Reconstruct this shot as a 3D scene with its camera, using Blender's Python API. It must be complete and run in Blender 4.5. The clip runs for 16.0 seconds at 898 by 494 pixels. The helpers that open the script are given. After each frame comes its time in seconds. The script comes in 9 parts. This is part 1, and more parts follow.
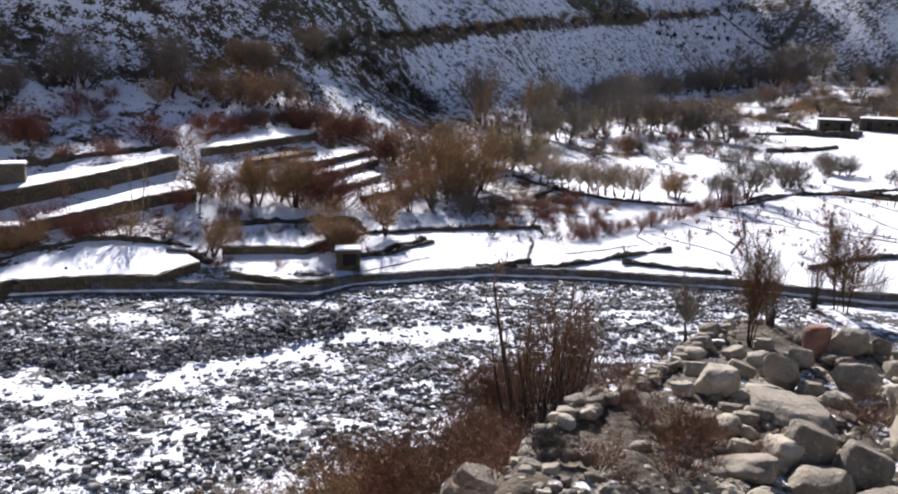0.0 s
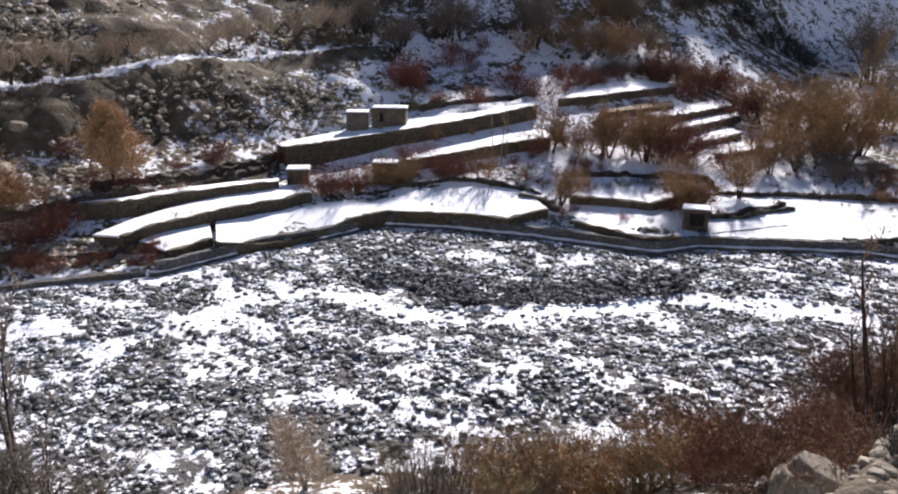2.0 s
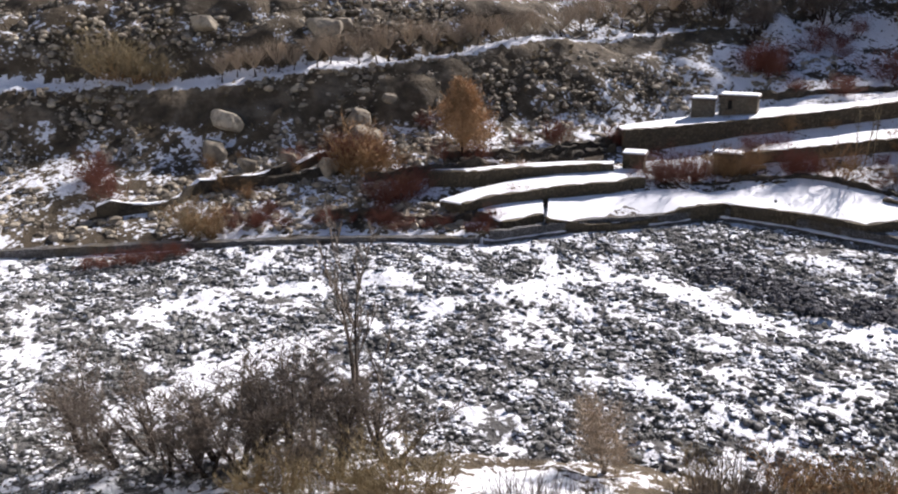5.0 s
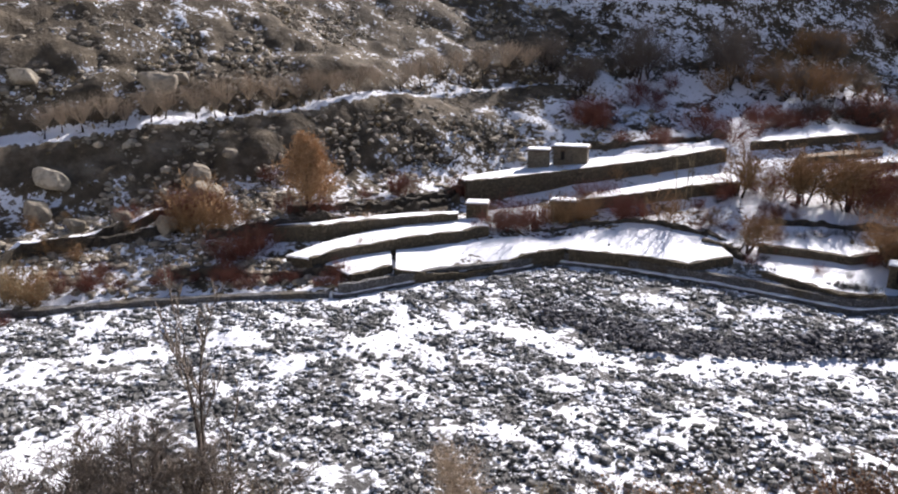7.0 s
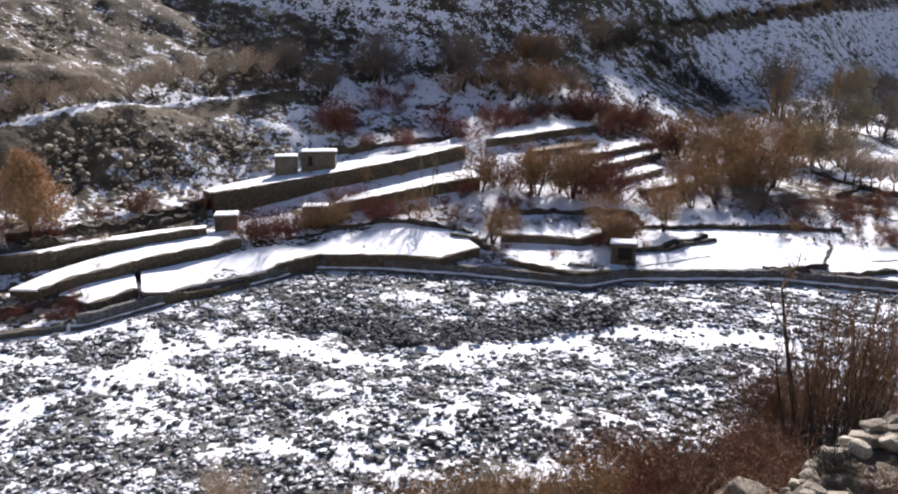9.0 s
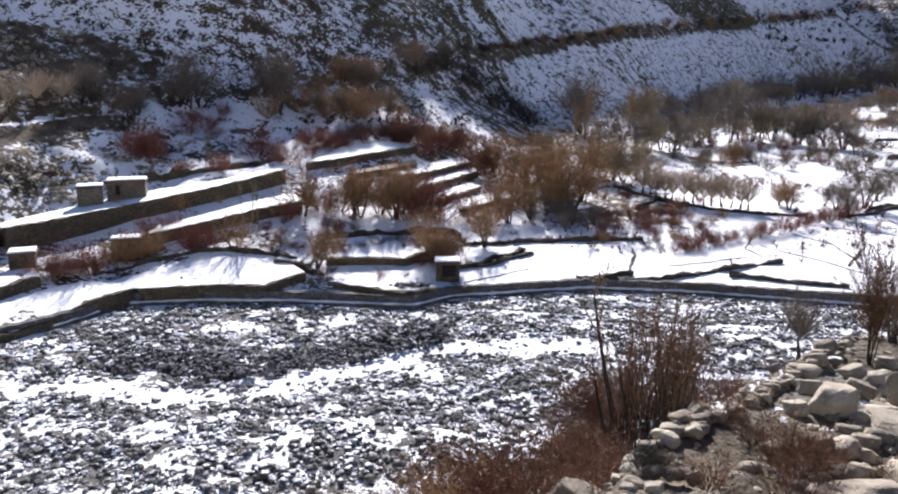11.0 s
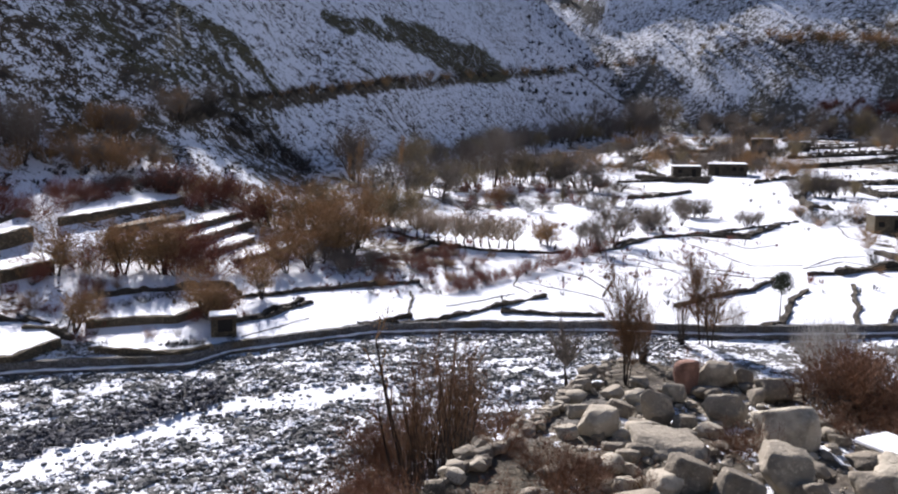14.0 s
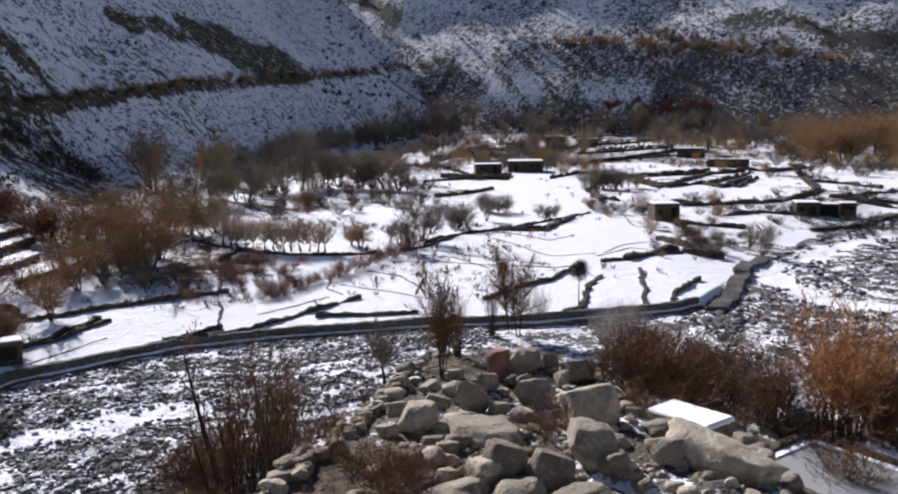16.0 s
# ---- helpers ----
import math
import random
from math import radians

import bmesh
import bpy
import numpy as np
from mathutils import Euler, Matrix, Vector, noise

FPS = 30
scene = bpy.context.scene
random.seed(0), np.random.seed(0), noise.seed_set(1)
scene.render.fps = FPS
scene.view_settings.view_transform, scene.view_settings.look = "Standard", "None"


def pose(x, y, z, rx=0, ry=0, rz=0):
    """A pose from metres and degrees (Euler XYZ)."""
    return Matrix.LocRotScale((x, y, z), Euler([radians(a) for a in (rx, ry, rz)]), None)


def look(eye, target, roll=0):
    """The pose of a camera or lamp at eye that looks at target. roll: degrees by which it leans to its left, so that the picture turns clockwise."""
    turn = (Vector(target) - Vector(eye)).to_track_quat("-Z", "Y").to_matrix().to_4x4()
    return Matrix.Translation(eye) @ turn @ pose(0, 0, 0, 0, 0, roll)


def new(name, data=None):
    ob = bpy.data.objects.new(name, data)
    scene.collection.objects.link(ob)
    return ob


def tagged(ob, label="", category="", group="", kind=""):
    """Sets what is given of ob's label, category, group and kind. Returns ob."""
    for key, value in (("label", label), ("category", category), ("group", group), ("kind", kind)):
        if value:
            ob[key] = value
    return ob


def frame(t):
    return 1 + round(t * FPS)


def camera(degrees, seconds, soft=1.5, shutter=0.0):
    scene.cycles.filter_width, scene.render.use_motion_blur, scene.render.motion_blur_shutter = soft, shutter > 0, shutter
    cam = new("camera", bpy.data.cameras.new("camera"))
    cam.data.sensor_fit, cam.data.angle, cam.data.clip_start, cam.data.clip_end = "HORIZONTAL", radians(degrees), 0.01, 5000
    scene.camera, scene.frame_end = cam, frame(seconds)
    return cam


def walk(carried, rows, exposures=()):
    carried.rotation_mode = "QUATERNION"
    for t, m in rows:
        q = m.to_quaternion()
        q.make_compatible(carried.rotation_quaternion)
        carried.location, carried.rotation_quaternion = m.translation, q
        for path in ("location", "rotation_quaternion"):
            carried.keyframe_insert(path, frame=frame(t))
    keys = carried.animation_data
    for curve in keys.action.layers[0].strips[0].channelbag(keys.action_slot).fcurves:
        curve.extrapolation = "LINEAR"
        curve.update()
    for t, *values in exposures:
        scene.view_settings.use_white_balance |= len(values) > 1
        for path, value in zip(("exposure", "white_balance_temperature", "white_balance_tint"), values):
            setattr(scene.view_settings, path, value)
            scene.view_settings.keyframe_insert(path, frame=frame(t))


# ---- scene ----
cam = camera(59.36, 16.0, soft=2.1)

# the camera turns on one spot above the valley
EYE = (0.0, 0.0, 16.0)
PATH = (
    (0.0, 0.31, -12.87, -1.34), (0.5, 4.19, -13.95, -1.12), (1.0, 10.09, -14.72, -0.78), (1.5, 19.37, -15.77, -0.22),
    (2.0, 25.50, -16.63, -0.40), (2.5, 31.20, -17.76, 0.46), (3.0, 35.46, -18.75, 0.89), (3.5, 39.84, -19.09, 1.14),
    (4.0, 44.18, -19.54, 1.07), (4.2, 45.87, -19.67, 0.85), (4.7, 48.9, -18.9, 0.4), (5.25, 50.0, -16.7, -0.2), (5.8, 48.7, -14.5, -0.7),
    (6.3, 44.91, -13.48, -0.98), (6.5, 43.03, -13.93, -1.00), (7.0, 38.61, -14.08, -0.51), (7.5, 33.78, -14.23, -0.36),
    (8.0, 27.55, -13.87, 0.0), (8.5, 23.58, -13.65, 0.29), (9.0, 20.30, -13.66, 0.18), (9.5, 16.89, -13.71, -0.07),
    (10.0, 12.90, -13.57, -0.12), (10.2, 11.77, -13.51, 0.2), (10.75, 8.7, -12.8, 0.2), (11.25, 6.1, -11.2, 0.1), (11.8, 3.6, -9.3, -0.1),
    (12.3, 1.43, -8.54, -0.1), (12.5, 0.46, -8.39, 0.08), (13.0, -2.02, -8.47, 0.01), (13.5, -5.19, -8.58, 0.09),
    (14.0, -8.90, -8.71, 0.03), (14.5, -13.62, -8.65, 0.13), (15.0, -17.42, -8.71, 0.34), (15.5, -20.62, -8.72, 0.58),
    (16.0, -22.83, -8.72, 0.91))
walk(cam, [(t, pose(*EYE, 90 + pitch, roll, yaw)) for t, yaw, pitch, roll in PATH], exposures=((0.0, 0.92, 6230, 17), (1.5, 0.92, 6330, 17), (4.0, 0.73, 6530, 17), (6.5, 0.94, 6480, 17), (9.0, 1.0, 6380, 17), (12.5, 1.2, 6130, 17), (14.0, 0.92, 6180, 17), (16.0, 0.48, 6230, 17)))

# ---------------------------------------------------------------- sky and sun
SUN_UP, SUN_TURN = 31.8, 10.5          # degrees above the horizon; degrees to the left of straight ahead
world = bpy.data.worlds.new("sky")
scene.world = world
world.use_nodes = True
sky = world.node_tree.nodes.new("ShaderNodeTexSky")
sky.sky_type, sky.sun_disc = "NISHITA", False
sky.sun_elevation, sky.sun_rotation = radians(SUN_UP), radians(-SUN_TURN)
sky.altitude, sky.air_density, sky.dust_density = 3000, 1.0, 0.6
world.node_tree.links.new(sky.outputs[0], world.node_tree.nodes["Background"].inputs[0])
world.node_tree.nodes["Background"].inputs[1].default_value = 0.058
sun = new("sun", bpy.data.lights.new("sun", "SUN"))
sun.data.energy, sun.data.angle, sun.data.color = 5.0, radians(0.53), (1.0, 0.955, 0.90)
far = 400
sun.matrix_world = look((-far * math.sin(radians(SUN_TURN)), far * math.cos(radians(SUN_TURN)), far * math.tan(radians(SUN_UP))), (0, 0, 0))


# ---------------------------------------------------------------- materials
class Mat:
    """A node material with a few shorthands."""

    def __init__(self, name, rough=0.85):
        self.m = bpy.data.materials.new(name)
        self.m.use_nodes = True
        self.t = self.m.node_tree
        self.b = self.t.nodes["Principled BSDF"]
        self.b.inputs["Roughness"].default_value = rough
        self.b.inputs["Specular IOR Level"].default_value = 0.25
        self.where = self.node("ShaderNodeNewGeometry").outputs["Position"]

    def node(self, kind, **values):
        n = self.t.nodes.new(kind)
        if "feature" in values:
            n.feature = values["feature"]
        if "operation" in values:
            n.operation, n.use_clamp = values["operation"], values["use_clamp"]
        if "data_type" in values:
            n.data_type = values["data_type"]
        if "attribute_name" in values:
            n.attribute_name = values["attribute_name"]
        if "interpolation_type" in values:
            n.interpolation_type = values["interpolation_type"]
        return n

    def link(self, a, b):
        self.t.links.new(a, b)

    def put(self, socket, v):
        if isinstance(v, bpy.types.NodeSocket):
            self.link(v, socket)
        else:
            socket.default_value = v

    def noise(self, scale, detail=4, rough=0.55, at=None, stretch=None):
        n = self.node("ShaderNodeTexNoise")
        n.inputs["Scale"].default_value, n.inputs["Detail"].default_value, n.inputs["Roughness"].default_value = scale, detail, rough
        at = at or self.where
        if stretch:
            m = self.node("ShaderNodeMapping")
            m.inputs["Scale"].default_value = stretch
            self.link(at, m.inputs["Vector"])
            at = m.outputs[0]
        self.link(at, n.inputs["Vector"])
        return n.outputs["Fac"]

    def cells(self, scale, feature="F1", stretch=None):
        n = self.node("ShaderNodeTexVoronoi", feature=feature)
        n.inputs["Scale"].default_value = scale
        at = self.where
        if stretch:
            m = self.node("ShaderNodeMapping")
            m.inputs["Scale"].default_value = stretch
            self.link(at, m.inputs["Vector"])
            at = m.outputs[0]
        self.link(at, n.inputs["Vector"])
        return n

    def math(self, op, a, b=0.0, clamp=False):
        n = self.node("ShaderNodeMath", operation=op, use_clamp=clamp)
        self.put(n.inputs[0], a)
        self.put(n.inputs[1], b)
        return n.outputs[0]

    def mix(self, fac, a, b):
        n = self.node("ShaderNodeMix", data_type="RGBA")
        for socket, v in ((n.inputs["Factor"], fac), (n.inputs[6], a), (n.inputs[7], b)):
            self.put(socket, (*v, 1.0) if isinstance(v, tuple) and len(v) == 3 else v)
        return n.outputs[2]

    def ramp(self, fac, *stops):
        n = self.node("ShaderNodeValToRGB")
        while len(n.color_ramp.elements) < len(stops):
            n.color_ramp.elements.new(0.5)
        for e, (p, c) in zip(n.color_ramp.elements, stops):
            e.position, e.color = p, (*c, 1.0)
        self.link(fac, n.inputs[0])
        return n.outputs[0]

    def attr(self, name):
        return self.node("ShaderNodeAttribute", attribute_name=name).outputs["Fac"]

    def step(self, v, lo, hi):
        n = self.node("ShaderNodeMapRange", interpolation_type="SMOOTHSTEP")
        self.put(n.inputs["Value"], v)
        n.inputs["From Min"].default_value, n.inputs["From Max"].default_value = lo, hi
        return n.outputs[0]

    def bump(self, h, strength=0.5, distance=0.05):
        n = self.node("ShaderNodeBump")
        n.inputs["Strength"].default_value, n.inputs["Distance"].default_value = strength, distance
        self.link(h, n.inputs["Height"])
        self.link(n.outputs[0], self.b.inputs["Normal"])

    def done(self, colour):
        self.put(self.b.inputs["Base Color"], (*colour, 1.0) if isinstance(colour, tuple) else colour)
        return self.m


SNOW = (0.86, 0.88, 0.92)


def earth_material():
    m = Mat("bare_earth", 0.95)
    fine, mid = m.noise(4.0, 5, 0.6), m.noise(0.8, 4)
    soil = m.ramp(mid, (0.3, (0.12, 0.08, 0.045)), (0.7, (0.27, 0.19, 0.115)))
    m.bump(fine, 0.6, 0.1)
    return m.done(m.mix(m.step(fine, 0.6, 0.68), soil, SNOW))


def ground_material():
    m = Mat("ground", 0.95)
    fine, mid, wide = m.noise(2.6, 5, 0.62), m.noise(0.55, 5, 0.6), m.noise(0.06, 3)
    grit = m.noise(9.0, 3, 0.6)
    soil = m.ramp(mid, (0.3, (0.045, 0.034, 0.022)), (0.5, (0.105, 0.082, 0.053)), (0.68, (0.21, 0.17, 0.122)))
    grass = m.ramp(fine, (0.35, (0.05, 0.045, 0.022)), (0.65, (0.13, 0.11, 0.055)))
    gravel = m.ramp(grit, (0.3, (0.04, 0.04, 0.042)), (0.7, (0.17, 0.165, 0.155)))
    bare = m.mix(m.step(m.math("ADD", m.attr("grass"), m.math("MULTIPLY", m.math("SUBTRACT", wide, 0.5), 1.2)), 0.35, 0.75), soil, grass)
    bare = m.mix(m.attr("gravel"), bare, gravel)
    cover = m.math("ADD", m.attr("snow"), m.math("MULTIPLY", m.math("SUBTRACT", fine, 0.5), 2.4))
    cover = m.math("ADD", cover, m.math("MULTIPLY", m.math("SUBTRACT", mid, 0.5), 2.4))
    cover = m.math("ADD", cover, m.math("MULTIPLY", m.math("SUBTRACT", m.noise(0.2, 4, 0.6), 0.5), 1.1))
    snow = m.step(cover, 0.44, 0.56)
    m.bump(m.math("ADD", m.math("MULTIPLY", fine, 0.8), m.math("MULTIPLY", mid, 1.2)), 0.8, 0.3)
    return m.done(m.mix(snow, bare, m.mix(grit, (0.80, 0.82, 0.86), SNOW)))


def snow_material():
    m = Mat("field_snow", 0.75)
    wide, fine, lines = m.noise(0.35, 4), m.noise(3.0, 4), m.noise(1.1, 5, 0.7, stretch=(0.25, 1.6, 1.0))
    worn = m.step(m.math("ADD", m.math("MULTIPLY", wide, 0.6), m.math("MULTIPLY", lines, 0.5)), 0.70, 0.82)
    m.bump(m.math("ADD", wide, m.math("MULTIPLY", fine, 0.15)), 0.35, 0.2)
    return m.done(m.mix(worn, SNOW, (0.33, 0.29, 0.24)))


def masonry_material(name, light, dark, snowy=0.0):
    m = Mat(name, 0.92)
    v = m.cells(3.4, stretch=(1.0, 1.0, 1.9))
    edge = m.cells(3.4, "DISTANCE_TO_EDGE", stretch=(1.0, 1.0, 1.9))
    mott, dirt = m.noise(7.0, 4), m.noise(0.5, 4)
    sep = m.node("ShaderNodeSeparateColor")
    m.link(v.outputs["Color"], sep.inputs[0])
    stone = m.mix(sep.outputs[0], dark, light)
    stone = m.mix(m.step(mott, 0.35, 0.75), stone, tuple(c * 0.6 for c in dark))
    stone = m.mix(m.step(dirt, 0.45, 0.7), stone, (0.115, 0.095, 0.065))
    joint = m.step(edge.outputs["Distance"], 0.0, 0.07)
    stone = m.mix(joint, (0.05, 0.042, 0.034), stone)
    m.bump(m.math("ADD", m.math("MULTIPLY", joint, 1.0), m.math("MULTIPLY", mott, 0.3)), 0.8, 0.08)
    return m.done(stone)


def rock_material(name, a, b, c, snow=0.0):
    m = Mat(name, 0.88)
    island = m.node("ShaderNodeNewGeometry").outputs["Random Per Island"]
    each = m.node("ShaderNodeObjectInfo").outputs["Random"]
    pick = m.math("FRACT", m.math("ADD", island, m.math("MULTIPLY", each, 3.7)))
    fine, mid = m.noise(11.0, 5, 0.65), m.noise(2.2, 4)
    base = m.ramp(pick, (0.0, a), (0.5, b), (1.0, c))
    base = m.mix(m.math("MULTIPLY", m.step(mid, 0.42, 0.7), 0.55), base, tuple(v * 0.55 for v in a))
    base = m.mix(m.math("MULTIPLY", m.step(fine, 0.52, 0.72), 0.5), base, tuple(min(1, v * 1.35) for v in c))
    if snow:
        up = m.node("ShaderNodeSeparateXYZ")
        m.link(m.node("ShaderNodeNewGeometry").outputs["Normal"], up.inputs[0])
        lying = m.math("ADD", m.math("MULTIPLY", up.outputs[2], 0.5), m.math("MULTIPLY", m.math("SUBTRACT", m.noise(0.9, 4), 0.5), 1.6))
        lying = m.math("ADD", lying, m.math("MULTIPLY", m.math("SUBTRACT", fine, 0.5), 0.7))
        base = m.mix(m.step(lying, 0.62 - snow * 0.5, 0.74 - snow * 0.5), base, SNOW)
    m.bump(m.math("ADD", m.math("MULTIPLY", fine, 0.45), mid), 0.9, 0.12)
    return m.done(base)


def twig_material(name, a, b):
    m = Mat(name, 0.8)
    each, island = m.node("ShaderNodeObjectInfo").outputs["Random"], m.node("ShaderNodeNewGeometry").outputs["Random Per Island"]
    base = m.mix(island, a, b)
    base = m.mix(m.math("MULTIPLY", each, 0.45), base, tuple(v * 0.55 for v in a))
    return m.done(m.mix(m.math("MULTIPLY", m.step(m.noise(14.0, 3), 0.4, 0.7), 0.4), base, tuple(v * 0.5 for v in a)))


GROUND, FIELD_SNOW, EARTH = ground_material(), snow_material(), earth_material()
MASONRY = masonry_material("dry_stone", (0.19, 0.155, 0.10), (0.085, 0.068, 0.043))
MASONRY_DARK = masonry_material("old_dry_stone", (0.115, 0.097, 0.074), (0.05, 0.042, 0.031))
MASONRY_GREY = masonry_material("river_masonry", (0.23, 0.225, 0.225), (0.11, 0.11, 0.112))
MUD = masonry_material("mud_plaster", (0.25, 0.22, 0.165), (0.18, 0.155, 0.115))
BED_STONE = rock_material("bed_stone", (0.085, 0.09, 0.085), (0.155, 0.155, 0.145), (0.27, 0.265, 0.25), 0.38)
HEAP_STONE = rock_material("heap_stone", (0.07, 0.07, 0.08), (0.115, 0.115, 0.125), (0.19, 0.19, 0.195), 0.02)
BOULDER = rock_material("boulder", (0.185, 0.158, 0.12), (0.31, 0.268, 0.205), (0.48, 0.425, 0.33))
BOULDER_SNOWY = rock_material("snowy_boulder", (0.16, 0.137, 0.108), (0.26, 0.225, 0.18), (0.37, 0.33, 0.27), 0.3)
BOULDER_RED = rock_material("russet_boulder", (0.17, 0.085, 0.06), (0.25, 0.13, 0.095), (0.34, 0.2, 0.15))
BARK = twig_material("bark", (0.036, 0.027, 0.021), (0.068, 0.052, 0.041))
SCRUB = twig_material("dark_scrub", (0.03, 0.026, 0.022), (0.075, 0.06, 0.046))
TWIG_RED = twig_material("red_twigs", (0.15, 0.052, 0.036), (0.27, 0.108, 0.07))
TWIG_RUST = twig_material("rust_twigs", (0.12, 0.06, 0.033), (0.29, 0.155, 0.085))
TWIG_BROWN = twig_material("brown_twigs", (0.25, 0.148, 0.07), (0.45, 0.28, 0.135))
TWIG_DARK = twig_material("dark_brown_twigs", (0.13, 0.072, 0.039), (0.31, 0.18, 0.095))
TWIG_DRY = twig_material("dry_leaf", (0.38, 0.225, 0.11), (0.58, 0.37, 0.2))
TWIG_FAWN = twig_material("fawn_twigs", (0.35, 0.275, 0.195), (0.56, 0.455, 0.34))
TWIG_PALE = twig_material("pale_twigs", (0.45, 0.42, 0.38), (0.62, 0.6, 0.56))
TWIG_TAN = twig_material("tan_twigs", (0.23, 0.18, 0.10), (0.42, 0.34, 0.2))
TWIG_GREY = twig_material("grey_twigs", (0.13, 0.105, 0.085), (0.28, 0.235, 0.19))
TWIG_ORANGE = twig_material("orange_leaves", (0.42, 0.21, 0.08), (0.6, 0.34, 0.15))
LEAF_GREEN = twig_material("dark_needles", (0.03, 0.04, 0.025), (0.06, 0.07, 0.04))
WOOD = twig_material("old_wood", (0.1, 0.075, 0.055), (0.16, 0.12, 0.09))


# ---------------------------------------------------------------- mesh helpers
def mesh_of(name, verts, faces, material, smooth_shade=False):
    me = bpy.data.meshes.new(name)
    me.from_pydata([tuple(v) for v in verts], [], faces)
    me.materials.append(material)
    if smooth_shade:
        me.polygons.foreach_set("use_smooth", np.ones(len(me.polygons), bool))
    me.update()
    return me


def mesh_np(name, verts, faces, material, smooth_shade=False):
    """A mesh from arrays: verts n x 3, faces m x 3 or m x 4."""
    verts, faces = np.asarray(verts, np.float32), np.asarray(faces, np.int32)
    me = bpy.data.meshes.new(name)
    k = faces.shape[1]
    me.vertices.add(len(verts))
    me.vertices.foreach_set("co", verts.ravel())
    me.loops.add(faces.size)
    me.loops.foreach_set("vertex_index", faces.ravel())
    me.polygons.add(len(faces))
    me.polygons.foreach_set("loop_start", np.arange(0, faces.size, k, dtype=np.int32))
    me.polygons.foreach_set("use_smooth", np.full(len(faces), smooth_shade))
    me.materials.append(material)
    me.update(calc_edges=True)
    return me


def child(name, me, parent, label="", kind=""):
    ob = new(name, me)
    ob.parent = parent
    return tagged(ob, label, kind=kind)

# ---------------------------------------------------------------- the lie of the land
def hash2(i, j, s):
    n = (i.astype(np.int64) * 374761393 + j.astype(np.int64) * 668265263 + s * 2147483647) & 0xFFFFFFFF
    n = ((n ^ (n >> 13)) * 1274126177) & 0xFFFFFFFF
    return ((n ^ (n >> 16)) & 0xFFFFFF) / 16777215.0


def vnoise(x, y, s=0):
    """Smooth value noise between -1 and 1, one cell a unit."""
    i, j = np.floor(x), np.floor(y)
    u, v = x - i, y - j
    u, v = u * u * (3 - 2 * u), v * v * (3 - 2 * v)
    a, b, c, d = hash2(i, j, s), hash2(i + 1, j, s), hash2(i, j + 1, s), hash2(i + 1, j + 1, s)
    return 2 * ((a * (1 - u) + b * u) * (1 - v) + (c * (1 - u) + d * u) * v) - 1


def fbm(x, y, octaves=4, s=0):
    out, amp, total = 0, 1.0, 0.0
    for k in range(octaves):
        out, total = out + amp * vnoise(x * 2 ** k + 17.3 * k, y * 2 ** k - 9.1 * k, s + k), total + amp
        amp *= 0.5
    return out / total


def smooth(lo, hi, v):
    u = np.clip((v - lo) / (hi - lo), 0, 1)
    return u * u * (3 - 2 * u)


RIVER_X = (-120, -90, -49.0, -43.4, -35.6, -33.6, -30.6, -29.6, -24.2, -18, -9.3, -6.8, 3, 9.5, 20.8, 29.6, 42, 46, 68, 110, 200, 400)
RIVER_Y = (-96, -48, 17.4, 25.9, 34.2, 40.8, 46.3, 50.2, 51.7, 52.3, 52.2, 55, 58.4, 58.2, 56.3, 53.5, 52, 53, 69, 90, 120, 150)
HILL_LEFT = ((-140, -95), (-57, 30), (-49.5, 50), (-42, 64), (-20, 92), (-6, 116), (11, 148), (33, 187), (90, 286), (170, 400), (240, 520), (300, 900))
HILL_RIGHT = ((-10, 664), (98, 540), (186, 440), (230, 390), (300, 300), (380, 180), (560, -60))


def beside(x, y, line):
    """Signed distance from an open line; positive to the left of its direction."""
    best, side = np.full(np.shape(x), 1e9), np.zeros(np.shape(x))
    for (ax, ay), (bx, by) in zip(line, line[1:]):
        dx, dy = bx - ax, by - ay
        u = np.clip(((x - ax) * dx + (y - ay) * dy) / (dx * dx + dy * dy), 0, 1)
        d = np.hypot(x - ax - u * dx, y - ay - u * dy)
        cross = dx * (y - ay) - dy * (x - ax)
        near = d < best - 1e-9
        best, side = np.where(near, d, best), np.where(near, np.sign(cross), side)
    return best * side


def behind_wall(x, y):
    return beside(x, y, tuple(zip(RIVER_X, RIVER_Y)))


def road_edge(y):
    """How far up the left hillside the outer edge of the cut road lies."""
    return np.interp(y, (27, 30, 36, 43, 48, 53, 60, 69, 74, 78), (5.7, 6.1, 6.7, 7.0, 6.9, 7.5, 9.5, 13.0, 13.7, 14.3))



def crest(h, top):
    return np.minimum(h, top + 0.12 * (h - top))


